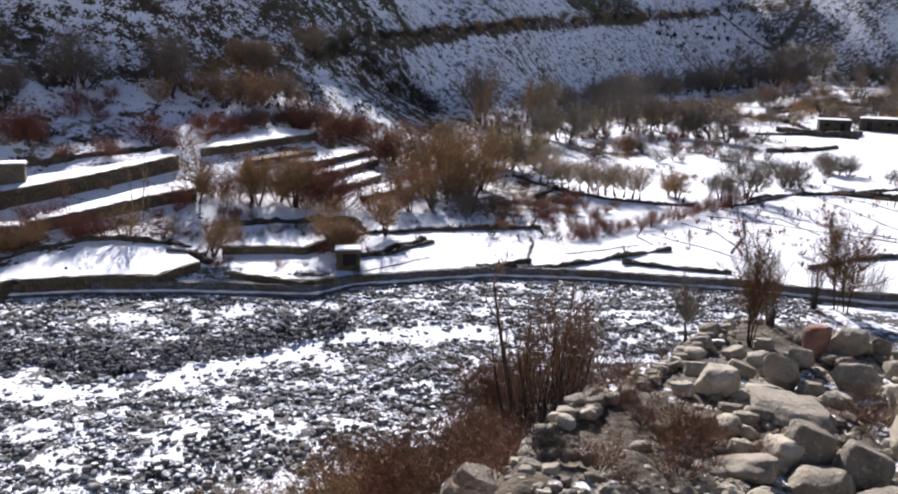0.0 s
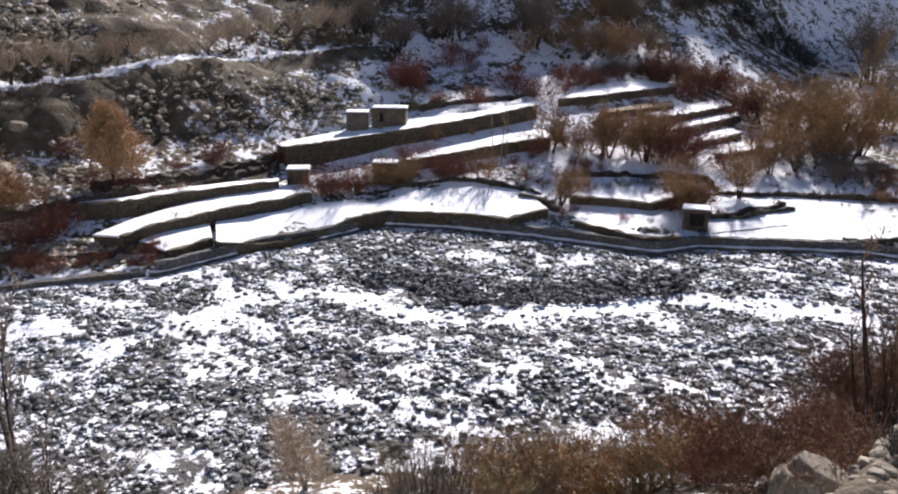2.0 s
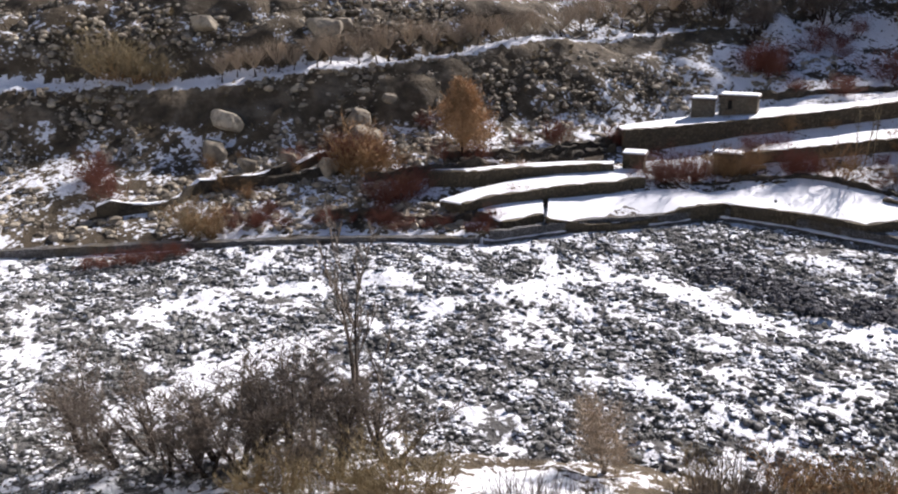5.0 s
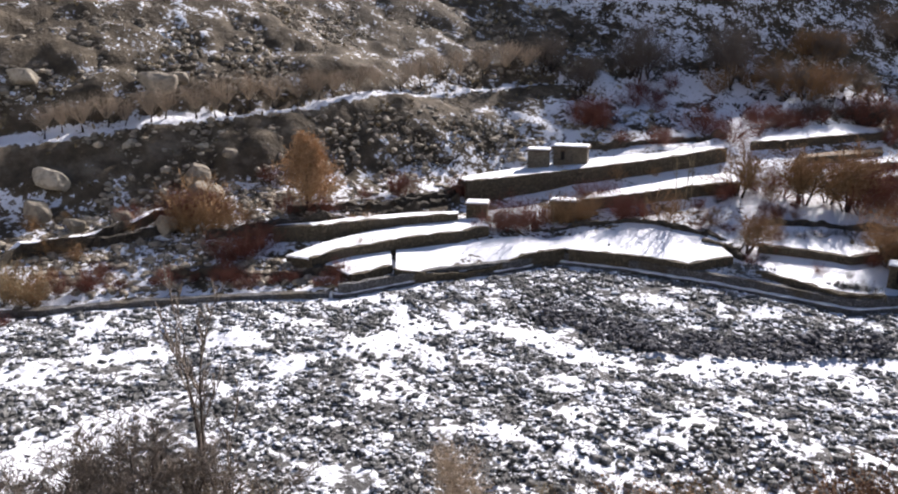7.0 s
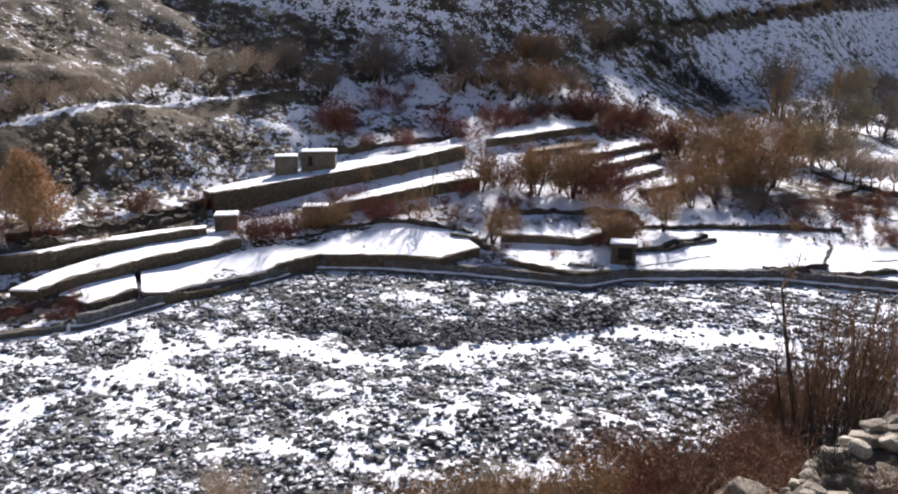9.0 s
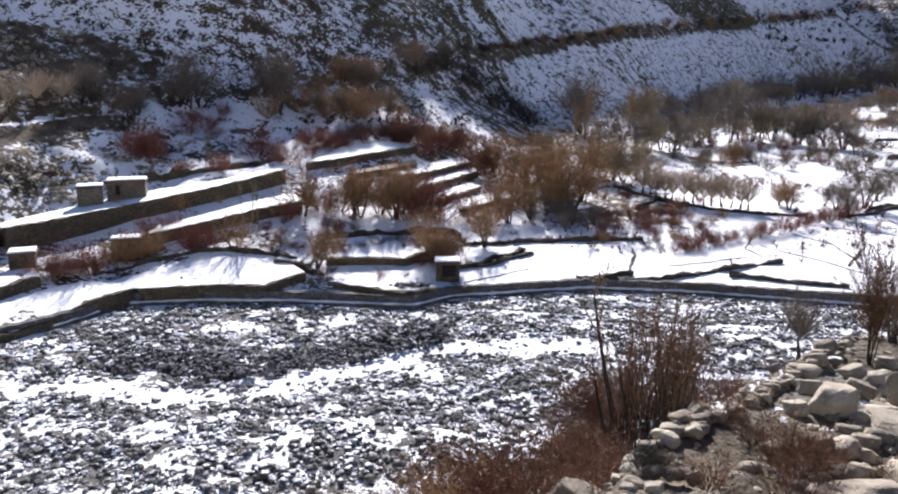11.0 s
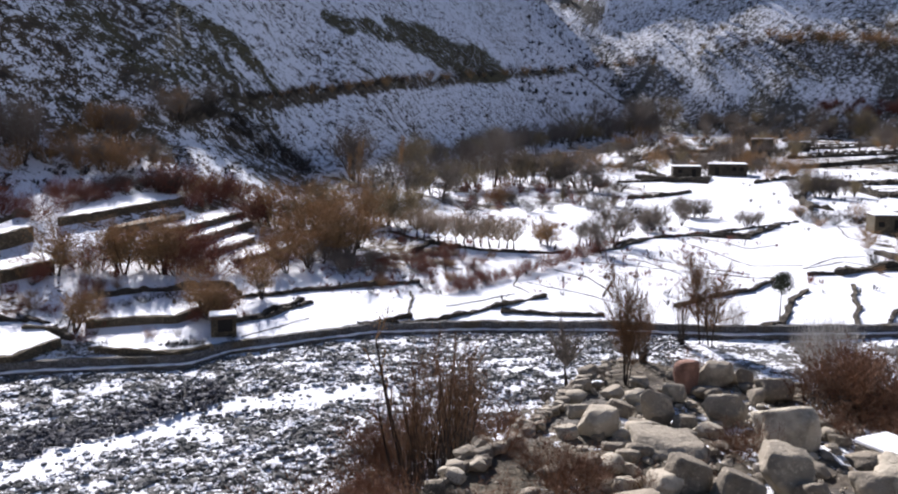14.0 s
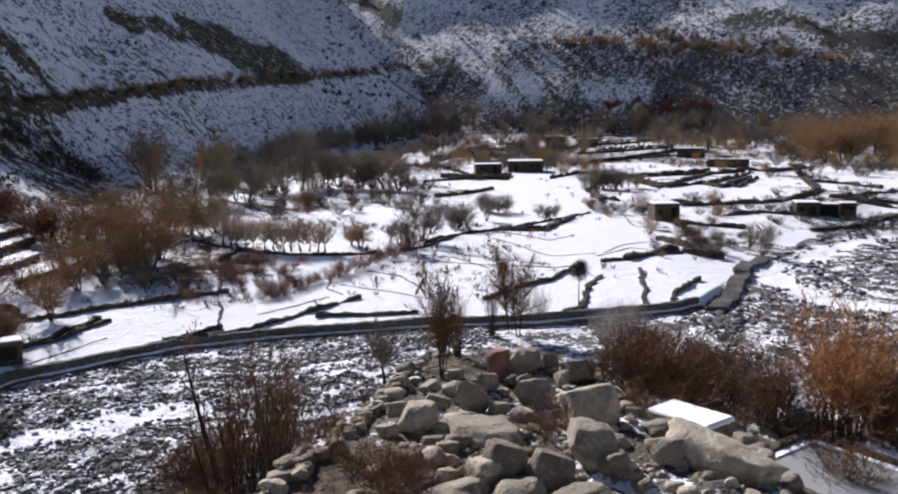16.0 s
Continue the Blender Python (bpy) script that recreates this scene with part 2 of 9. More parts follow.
def land(x, y):
    """The smooth ground, and how much of it is bed, floor, hill and near bank."""
    x, y = np.asarray(x, float), np.asarray(y, float)
    d = np.hypot(x, y)
    s = behind_wall(x, y)
    steep = 0.034 + 0.046 * smooth(30, 0, x) + 0.17 * smooth(-2, -26, x)
    floor = np.interp(x, (-40, -35), (0.35, 1.0)) + np.clip(s, 0, np.interp(x, (-30, 0, 80), (24, 70, 420))) * steep + 0.25 * fbm(x / 14, y / 14, 3, 5) * smooth(3, 20, s)
    bed = 0.15 + 0.45 * fbm(x / 11, y / 7, 3, 11)
    bed = bed + (0.42 - bed) * smooth(-7, -1, s) * smooth(-62, -34, x) * smooth(40, 26, x)
    step = (s > 0) + (smooth(-6, 9, s) - (s > 0)) * smooth(46, 58, x)
    z = bed + (floor - bed) * step
    # hillsides
    a = beside(x, y, HILL_LEFT) + (1.0 - 0.75 * smooth(75, 105, y)) * fbm(x / 22, y / 22, 3, 21)
    b = a + 3.0 * fbm(x / 50, y / 50, 3, 31)
    c = beside(x, y, HILL_RIGHT) + 12 * fbm(x / 80, y / 80, 3, 41)
    gentle = smooth(56, 68, y)
    up = np.maximum(a, 0)
    rise = lambda u: u * 0.58 * (1 - gentle) + (0.36 * np.minimum(u, 11) + (0.52 + 0.53 * smooth(92, 120, y)) * np.maximum(u - 11, 0)) * gentle
    ha = rise(up)
    # a road bench cut into the left hillside
    edge = road_edge(y)
    level, high = rise(edge), rise(edge + 4.6)
    ahead = y < 82
    ha = np.where(ahead & (a > edge) & (a < edge + 1.6), level + (a - edge) * 0.03, ha)
    ha = np.where(ahead & (a >= edge + 1.6) & (a < edge + 4.6), level + 0.08 + (a - edge - 1.6) / 3.0 * (high - level - 0.08), ha)
    hc = np.maximum(c, 0) * 0.95 + np.maximum(c - 50, 0) * 0.1
    hc = hc - 4 * np.sin(np.clip((c - 55) / 60, 0, 1) * math.pi)
    back = d - 455 + 25 * fbm(x / 90, y / 90, 3, 45)
    hc = np.maximum(hc, np.maximum(back, 0) * (0.52 + 0.36 * smooth(210, 340, x)) * smooth(60, 140, x))
    # unseen hilltop is cut low here so sunlight reaches the left hillside
    sun_brow = 17 + d * np.interp(np.degrees(np.arctan2(-x, np.maximum(y, 1e-3))), (10, 28), (0.18, 0.065))
    ha, hc = crest(ha, sun_brow), crest(hc, 150)
    soft = 3.0
    hill = soft * np.log(np.maximum(np.exp(ha / soft) + np.exp(hc / soft) - 1, 1))
    onhill = smooth(0.0, 1.5, hill)
    z = z + hill * smooth(0, 6, s)
    # the near bank under the camera and its bench of boulders
    slope = 14.4 - 0.655 * d
    bank = np.maximum(slope, 1.9 - 0.36 * (d - 19.5) + 2.0 * smooth(-7, 2, x) * smooth(16, 8, x)) + 0.35 * fbm(x / 6, y / 6, 3, 51) * smooth(4, 14, d)
    ax, ay = math.sin(radians(30)), math.cos(radians(30))
    along, across = x * ax + y * ay, x * ay - y * ax
    top = 9.7 - 0.075 * np.maximum(along - 8, 0) - 0.05 * across
    mask = smooth(-7.4, -5.2, across - 0.13 * (along - 13) - 0.3 * np.maximum(14 - along, 0)) * smooth(6.8, 4.6, across) * smooth(29.5, 24.5, along) * smooth(3, 9, along)
    spur = bank + np.maximum(top - bank, 0) * mask
    shelf = smooth(3, 7, across) * smooth(46, 31, d) * 4.4
    spur = np.where(shelf > 0.05, np.maximum(spur, shelf * smooth(-2, 6, y)), spur)
    near = np.where(y < 0, np.maximum(spur, 14.4 + 0.5 * np.maximum(-y - 3, 0) - 0.15 * np.abs(x)), spur)
    z = np.where(s < 0, np.maximum(z, near), z)
    isnear = (near > bed + 0.02) & (s < 0)
    return z, s, onhill * (s > 0), isnear, np.where(ha >= hc, np.where(y < 118 + 0.4 * x, 0, 1), 2), a, b, c


def height(x, y):
    return float(land(np.array([x]), np.array([y]))[0][0])


# ---------------------------------------------------------------- the ground, one sheet to the skyline
BAND_A = ((-29.7, 24.9), (-28.8, 29.0), (-28.3, 34.1), (-25.8, 36.6), (-19.4, 35.7), (-15.3, 35.7), (-11.7, 40.4), (-6.9, 44.4), (-2.0, 44.8), (3.2, 46.2))
BAND_C = ((-29.6, 7.7), (-29.8, 10.7), (-30.3, 13.4), (-30.8, 16.5), (-30.9, 18.8))
BAND_D = ((-39.7, 12.7), (-39.1, 16.8), (-36.8, 21.4), (-34.6, 25.6))
HEAP = ((-23.7, 40.8), (-16.3, 39.6), (-11.7, 43.6), (-7.5, 46.6))


def streaks(x, y):
    return fbm(x / 2.8 + 0.2 * y, y / 1.15, 4, 83)


def off_band(x, y):
    wob = 1.1 * fbm(x / 2.2, y / 1.6, 4, 77)
    return np.minimum(np.abs(beside(x, y, BAND_A)) - 0.35, np.minimum(np.abs(beside(x, y, BAND_C)) - 0.3, np.abs(beside(x, y, BAND_D)) - 0.1)) + wob


BARE = (
    (((4.2, 218.5), (17.1, 240.5), (33.9, 270.0)), 3.5),
    (((33.9, 270.0), (49.0, 290.8), (71.9, 325.5)), 7.0),
    (((183.1, 591.6), (192.0, 552.7)), 5.0),
    (((-24.3, 152.4), (-18.9, 153.6), (-13.8, 160.3)), 3.0),
    (((-15.4, 156.5), (-12.3, 157.4)), 4.0),
    (((-33.0, 132.2), (-26.7, 126.2)), 1.6),
    (((20.7, 254.6), (40.1, 291.9)), 3.0))       # strips of snow-free turf: their line and half width
WHITE = (
    (((208.7, 478.7), (213.2, 457.8), (217.4, 438.3)), 2.2),
    (((228.7, 439.6), (230.7, 430.0), (233.1, 415.3)), 5.0),
    (((198.6, 435.2), (211.0, 433.2), (223.3, 423.5)), 9.0),
    (((160.3, 520.2), (183.7, 518.7)), 3.0),
    (((254.0, 393.8), (259.5, 384.6), (270.3, 372.4)), 8.0))       # tracks and gullies that keep their snow
HILL_PATHS = (
    (((-20.4, 120.8), (-15.1, 135.8), (-4.2, 166.6), (8.8, 189.6), (27.5, 233.5), (67.4, 311.2), (136.1, 421.6), (205.0, 478.7)), 1.3, 0.7),
    (((-20.8, 123.7), (-16.9, 126.7), (-12.6, 130.1), (-7.2, 133.0), (-2.3, 128.6)), 2.0, 0.35),
    (((329.2, 364.4), (349.4, 339.4), (351.4, 309.9), (370.0, 290.2)), 4.0, 0.6),
    (((-46.6, 87.5), (-40.9, 95.0), (-33.9, 100.7), (-25.9, 110.0), (-20.4, 120.8)), 2.5, 0.4))       # footpaths and gullies, their half width, how bare
BRIGHT = ((-36, 78, 5, 5), (-28, 89, 5, 5), (-42, 82, 5, 5), (-18, 134, 5, 5))
ROUGH_DIMMED = ((122, 247, 21, 59, 0.42), (160, 266, 12, 111, 0.42), (109, 280, 19, 75, 0.50), (208, 177, 16, 78, 0.40), (270, 350, 60, 4, 0.42), (132, 107, 5, 29, 0.50), (74, 76, 4, 10, 0.50), (69, 82, 4, 17, 0.50), (211, 225, 20, 40, 0.45), (59, 148, 6, 20, 0.50), (-25, 108, 10, 7, 0.40), (-9, 123, 11, 7, 0.40), (-33, 99, 6, 4, 0.45), (103, 92, 10, 10, 0.60), (-37, 78, 9, 6, 0.66), (-41, 79, 5, 5, 0.66), (-24, 135, 22, 19, 0.32), (-37, 112, 12, 10, 0.42))       # less snow on broken ground, or to dim over-lit slope: centre, radii, cover


SIDE_A = ((64.5, 64.0), (59.3, 57.3), (57.4, 51.8), (57.7, 48.3), (59.6, 45.0))
SIDE_B = ((63.3, 64.1), (71.6, 66.5), (82.7, 71.5), (91.6, 73.9), (101.6, 77.6))


def off_side(x, y):
    return np.minimum(np.abs(beside(x, y, SIDE_A)), np.abs(beside(x, y, SIDE_B))) + 0.8 * fbm(x / 4, y / 4, 3, 78)


def cover(x, y, s, onhill, isnear, which, a, b, c):
    """How snowy, grassy and gravelly the ground is."""
    wide = fbm(x / 26, y / 26, 3, 91)
    streak = fbm(x / 9 + y / 30, y / 40, 3, 93)
    d = np.hypot(x, y)
    patch = fbm(x / 12, y / 12, 3, 95)
    snow = np.full(x.shape, 1.6)
    # fields thin out among the trees, on the terraced side and towards the village
    grove = np.exp(-(((x - 2) / 14) ** 2 + ((y - 92) / 16) ** 2))
    banks = smooth(-8, -22, x - 0.25 * (y - 60)) * (1 - 0.35 * smooth(0.0, 0.5, patch))
    snow = snow - 0.95 * grove - (1.0 + 0.2 * smooth(-34, -42, x)) * banks - 0.7 * smooth(0.1, 0.5, patch) * smooth(75, 100, d) * (x < 30) - 0.75 * smooth(150, 300, d) - 0.7 * smooth(0.15, 0.45, patch) * smooth(110, 160, d)
    # rough ground with dead growth between the grove and the village
    for px, py, rx, ry, k in ((9, 79, 9, 8, 0.95), (20, 97, 14, 9, 0.6), (30, 127, 26, 11, 0.95), (80, 185, 34, 14, 0.5), (90, 84, 16, 9, 0.7), (150, 250, 60, 40, 0.3), (112, 104, 26, 12, 0.75), (78, 92, 7, 12, 0.7), (135, 150, 40, 14, 0.45)):
        snow = snow - k * np.exp(-((x - px) / rx) ** 2 - ((y - py) / ry) ** 2)
    gravel = np.zeros(x.shape)
    grass = np.full(x.shape, 0.3)
    brown = smooth(-37, -47, x + 0.1 * y - 4)
    hill_a = 0.54 - 0.41 * brown + 0.22 * smooth(-50, -42, x) * smooth(84, 94, y) + 0.14 * smooth(56, 72, y) * smooth(105, 90, y) + 0.22 * wide + 0.3 * streak
    bare_b = smooth(0.12, 0.4, fbm(x / 40 + y / 120, b / 22, 3, 96))
    hill_b = 0.74 + 0.06 * smooth(200, 300, d) + 0.12 * wide + 0.08 * patch - 0.12 * bare_b
    hill_c = 0.18 + 0.16 * smooth(430, 500, d) + 0.26 * smooth(35, 80, c) + 0.25 * wide + 0.2 * streak
    hilly = np.where(which == 0, hill_a, np.where(which == 1, hill_b, hill_c))
    turf = np.zeros(x.shape)
    for line, wide_by in BARE:
        turf = np.maximum(turf, smooth(1.3, 0.7, np.abs(beside(x, y, line)) / wide_by + 0.35 * wide + 0.5 * patch))
    hilly = hilly - 0.62 * turf
    for line, wide_by, k in HILL_PATHS:
        off = np.abs(beside(x, y, line)) / wide_by + 0.35 * patch
        hilly = hilly - k * smooth(1.4, 0.6, off)
    for line, wide_by in WHITE:
        hilly = hilly + 0.34 * smooth(1.5, 0.4, np.abs(beside(x, y, line)) / wide_by + 0.6 * patch)
    for px, py, rx, ry in BRIGHT:
        hilly = hilly + 0.4 * smooth(1.2, 0.4, np.hypot((x - px) / rx, (y - py) / ry) + 0.3 * patch)
    # the cut road keeps its snow, the bank below it is bare
    edge = road_edge(y)
    hilly = np.where((y < 82) & (which == 0) & (a > edge - 0.1) & (a < edge + 1.6), 1.0, hilly)
    hilly = np.where((y < 82) & (which == 0) & (a > edge - 3.2) & (a < edge - 0.1), hilly - 0.42, hilly)
    snow = snow * (1 - onhill) + hilly * onhill
    grass = np.where(onhill > 0.3, np.where(which == 0, 0.08, np.where(which == 1, 0.45 + 0.6 * turf, 0.6)), grass)
    # grey rock tone on the right hill, also darkening it for haze and shade
    gravel = np.where((onhill > 0.3) & (which == 2), 0.6, gravel)
    for px, py, rx, ry, k in ROUGH_DIMMED:
        w = smooth(1.25, 0.6, np.hypot((x - px) / rx, (y - py) / ry) + 0.35 * patch)
        snow = snow * (1 - w) + np.minimum(snow, k) * w
    bed = (s < 0) & ~isnear
    band = off_band(x, y)
    bedsnow = 0.47 - 0.04 * smooth(-14, -24, x) - 0.5 * streaks(x, y) + 0.2 * fbm(x / 7, y / 4, 3, 97) + 0.5 * smooth(1.8, 0.0, band)
    bedsnow -= 0.35 * smooth(2.4, 1.0, np.abs(beside(x, y, HEAP)))
    bedsnow += 0.25 * smooth(-7, -1, s) * smooth(-26, -40, x)
    bedsnow = np.where(x > 42, 0.40 + 0.3 * fbm(x / 7, y / 7, 3, 79) + 0.9 * smooth(2.6, 0.8, off_side(x, y)), bedsnow)
    snow = np.where(bed, bedsnow, snow)
    gravel = np.where(bed, 1.0, gravel)
    nearsnow = 0.26 + 0.05 * smooth(2, 5, x) + 0.2 * fbm(x / 4, y / 4, 3, 99)
    clearing = np.exp(-(((x + 14.2) / 2.1) ** 2 + ((y - 15.6) / 1.6) ** 2)) + np.exp(-(((x + 4.4) / 1.8) ** 2 + ((y - 24.6) / 1.2) ** 2))
    nearsnow = nearsnow + 1.1 * clearing + 0.25 * smooth(-17, -20, x)
    out = x * 0.866 - y * 0.5 - 0.13 * (x * 0.5 + y * 0.866 - 13)
    nearsnow = nearsnow - 0.5 * smooth(1.1, 0.5, np.abs(out + 4.1 + 0.3 * fbm(x / 2, y / 2, 2, 55))) * (x > 0)
    snow = np.where(isnear, nearsnow, snow)
    gravel = np.where(isnear, smooth(-2, 4, x) * (0.2 + 0.5 * smooth(-0.1, 0.4, fbm(x / 2, y / 2, 3, 98))), gravel)
    return snow, grass, gravel


def build_ground():
    az = np.radians(np.concatenate([np.arange(-62, 88, 0.2), np.arange(88, 298, 3.0)]))
    r = np.concatenate([[0.0, 1.5, 3, 5, 7], np.geomspace(9, 95, 330), np.geomspace(96, 700, 170), np.geomspace(730, 2600, 14)])
    A, R = np.meshgrid(az, r)
    x, y = -np.sin(A) * R, np.cos(A) * R
    z, s, onhill, isnear, which, a, b, c = land(x, y)
    snow, grass, gravel = cover(x, y, s, onhill, isnear, which, a, b, c)
    z = z + onhill * ((0.35 - 0.2 * smooth(85, 110, y)) * fbm(x / 2.2, y / 2.2, 3, 61) + (0.6 - 0.42 * smooth(80, 105, y)) * fbm(x / 9, y / 9, 3, 63) * smooth(2, 10, np.where(which == 0, a, 30)))
    crag = np.abs(fbm(x / 5, y / 5, 3, 69))
    z = z + onhill * 1.3 * (crag - 0.2) * (which == 0) * smooth(-36, -46, x) * (1 - ((a > road_edge(y) - 0.6) & (a < road_edge(y) + 3.4) & (y < 82)))
    z = z + np.where(isnear, 0.22 * fbm(x / 1.1, y / 1.1, 3, 65) * smooth(6, 12, R), 0)
    z = z + np.where((s < 0) & ~isnear, 0.12 * fbm(x / 1.0, y / 1.0, 2, 67), 0)
    z[0, :] = z[0, 0]
    n, m = A.shape
    i, j = np.meshgrid(np.arange(n - 1), np.arange(m), indexing="ij")
    k = (j + 1) % m
    faces = np.stack([i * m + j, (i + 1) * m + j, (i + 1) * m + k, i * m + k], -1).reshape(-1, 4)[:, ::-1]
    me = mesh_np("ground", np.stack([x, y, z], -1).reshape(-1, 3), faces, GROUND, True)
    for name, v in (("snow", snow), ("grass", grass), ("gravel", gravel)):
        me.attributes.new(name, "FLOAT", "POINT").data.foreach_set("value", v.astype(np.float32).ravel())
    return tagged(new("ground", me), "snowy valley ground with scree hillsides and stony bank", "ground", kind="structure")


build_ground()


def resample(line, step):
    p = np.asarray(line, float)
    d = np.concatenate([[0], np.cumsum(np.linalg.norm(np.diff(p[:, :2], axis=0), axis=1))])
    u = np.linspace(0, d[-1], max(2, int(d[-1] / step) + 1))
    return np.stack([np.interp(u, d, p[:, k]) for k in range(p.shape[1])], 1)


def ribbon(name, line, low, high, thick, material, rough=0.12, seed=0):
    """A wall along a line: low and high are heights at each of its points."""
    rng = np.random.RandomState(seed)
    n = len(line)
    d = np.gradient(line[:, :2], axis=0)
    d /= np.linalg.norm(d, axis=1)[:, None] + 1e-9
    side = np.stack([-d[:, 1], d[:, 0]], 1)
    levels = 4
    verts = []
    for k in range(levels):
        u = k / (levels - 1)
        for sgn in (-1, 1):
            off = sgn * thick * (0.5 + 0.12 * (1 - u)) + rng.uniform(-1, 1, n) * rough * 0.5
            xy = line[:, :2] + side * off[:, None]
            zz = low + (high - low) * u + (rng.uniform(-1, 1, n) * rough if k == levels - 1 else rng.uniform(-1, 1, n) * rough * 0.3)
            verts.append(np.column_stack([xy, zz]))
    v = np.concatenate(verts)
    idx = lambda k, sgn: (2 * k + sgn) * n
    faces = []
    for i in range(n - 1):
        for k in range(levels - 1):
            a, b = idx(k, 0) + i, idx(k + 1, 0) + i
            faces.append((a, a + 1, b + 1, b))
            a, b = idx(k, 1) + i, idx(k + 1, 1) + i
            faces.append((a + 1, a, b, b + 1))
        a, b = idx(levels - 1, 0) + i, idx(levels - 1, 1) + i
        faces.append((a, a + 1, b + 1, b))
    for i in (0, n - 1):
        for k in range(levels - 1):
            q = (idx(k, 0) + i, idx(k, 1) + i, idx(k + 1, 1) + i, idx(k + 1, 0) + i)
            faces.append(q[::-1] if i == 0 else q)
    return mesh_of(name, v, faces, material)


def on_land(line):
    return land(line[:, 0], line[:, 1])[0]


walls_made = [0]


def field_wall(line, high, thick, label, snowy=False):
    walls_made[0] += 1
    p = resample(line, 0.35 if high < 0.9 else 0.8)
    rng = np.random.RandomState(walls_made[0])
    p = p + rng.uniform(-0.08, 0.08, p.shape) + (0.0 if high > 1.25 else 0.22) * np.stack([vnoise(p[:, 0] / 2.5, p[:, 1] / 2.5, 1), vnoise(p[:, 0] / 2.5, p[:, 1] / 2.5, 2)], 1)
    z = on_land(p)
    tall = high * np.maximum(0.15, 0.85 + (0.1 if high > 1.25 else 0.9) * fbm(p[:, 0] / 2, p[:, 1] / 2, 3, 7))
    wall = tagged(new("field_wall"), label, "stone wall", "dry stone field walls")
    child("masonry", ribbon("masonry", p, z - 0.35, z + tall, thick, MASONRY_GREY if label == W_ROAD else MASONRY_DARK, min(0.15, 0.3 * high), walls_made[0]), wall)
    child("snow_cap", ribbon("snow_cap", p, z + tall - 0.02, z + tall + 0.05, thick * 0.7, FIELD_SNOW, 0.05, walls_made[0] + 50), wall, "thin snow along the wall top") if snowy else None
    return wall


def terrace(front, back, label, sheet_of=FIELD_SNOW):
    """A snowy field behind its stone retaining wall."""
    walls_made[0] += 1
    n = max(8, int(np.linalg.norm(np.array(front[-1][:2]) - np.array(front[0][:2])) / 0.5))
    take = lambda line: np.stack([np.interp(np.linspace(0, 1, n), np.linspace(0, 1, len(line)), np.asarray(line)[:, k]) for k in range(3)], 1)
    f, b = take(front), take(back)
    rows = 9
    u = np.linspace(0, 1, rows)[:, None, None]
    grid = f[None] * (1 - u) + b[None] * u
    wave = 0.05 * fbm(grid[..., 0] / 1.5, grid[..., 1] / 1.5, 3, 3)
    grid[..., 2] += wave
    low = grid.copy()
    low[..., 2] -= 2.2
    faces = [(i * n + j, i * n + j + 1, (i + 1) * n + j + 1, (i + 1) * n + j) for i in range(rows - 1) for j in range(n - 1)]
    edge = [j for j in range(n)] + [i * n + n - 1 for i in range(1, rows)] + [(rows - 1) * n + j for j in range(n - 2, -1, -1)] + [i * n for i in range(rows - 2, -1, -1)]
    rim, foot = grid.reshape(-1, 3)[edge], low.reshape(-1, 3)[edge]
    m = len(edge)
    lip = rim.copy()
    lip[:, 2] -= 0.12
    field = tagged(new("terrace_field"), label, "terrace", "terraced fields")
    sheet = np.concatenate([grid.reshape(-1, 3), lip])
    faces += [(edge[i], rows * n + i, rows * n + i + 1, edge[i + 1]) for i in range(m - 1)]
    child("snow_sheet", mesh_of("snow_sheet", sheet, faces, sheet_of, False), field)
    child("earth_core", mesh_of("earth_core", np.concatenate([lip, foot]), [(i, m + i, m + i + 1, i + 1) for i in range(m - 1)], MASONRY), field, "bare earth and stone edge")
    ground = np.minimum(on_land(f), f[:, 2] - 0.3)
    out = f + np.array([0, -0.12, 0])
    child("retaining_wall", ribbon("retaining_wall", out, ground - 0.5, f[:, 2] + 0.03, 0.4, MASONRY, 0.07, walls_made[0]), field, "rough grey-brown dry stone retaining wall")
    return field


# the river's stone wall, in tiers
def river_wall():
    wall = tagged(new("river_wall"), "grey stone river embankment with a snowy ledge", "embankment", kind="structure")
    xs = np.concatenate([np.linspace(-62, -36.4, 70)])
    p = resample([(x, np.interp(x, RIVER_X, RIVER_Y)) for x in xs], 0.5)
    child("parapet", ribbon("parapet", p, np.full(len(p), -0.4), 0.68 + 0.1 * fbm(p[:, 0] / 5, p[:, 1] / 5, 2, 1), 0.6, MASONRY_GREY, 0.05, 1), wall)
    p = resample([(x, np.interp(x, RIVER_X, RIVER_Y)) for x in np.linspace(-36.0, 45, 240)], 0.5)
    base = np.full(len(p), -0.5)
    child("lower_tier", ribbon("lower_tier", p + np.array([0, -0.5]), base, 0.62 + 0.05 * fbm(p[:, 0] / 4, p[:, 1], 2, 2), 0.5, MASONRY_GREY, 0.04, 2), wall)
    child("ledge", ribbon("ledge", p + np.array([0, -0.42]), base + 1.0, np.full(len(p), 0.70), 0.30, FIELD_SNOW, 0.04, 3), wall, "narrow snow-covered ledge")
    child("upper_tier", ribbon("upper_tier", p, base, 1.22 + 0.06 * fbm(p[:, 0] / 4, p[:, 1], 2, 4), 0.45, MASONRY_GREY, 0.05, 4), wall)
    return wall


river_wall()

T_EARTH = "bare brown earth terrace field behind a stone wall"
T_SNOW = "snow-covered terrace field behind a dry stone retaining wall"


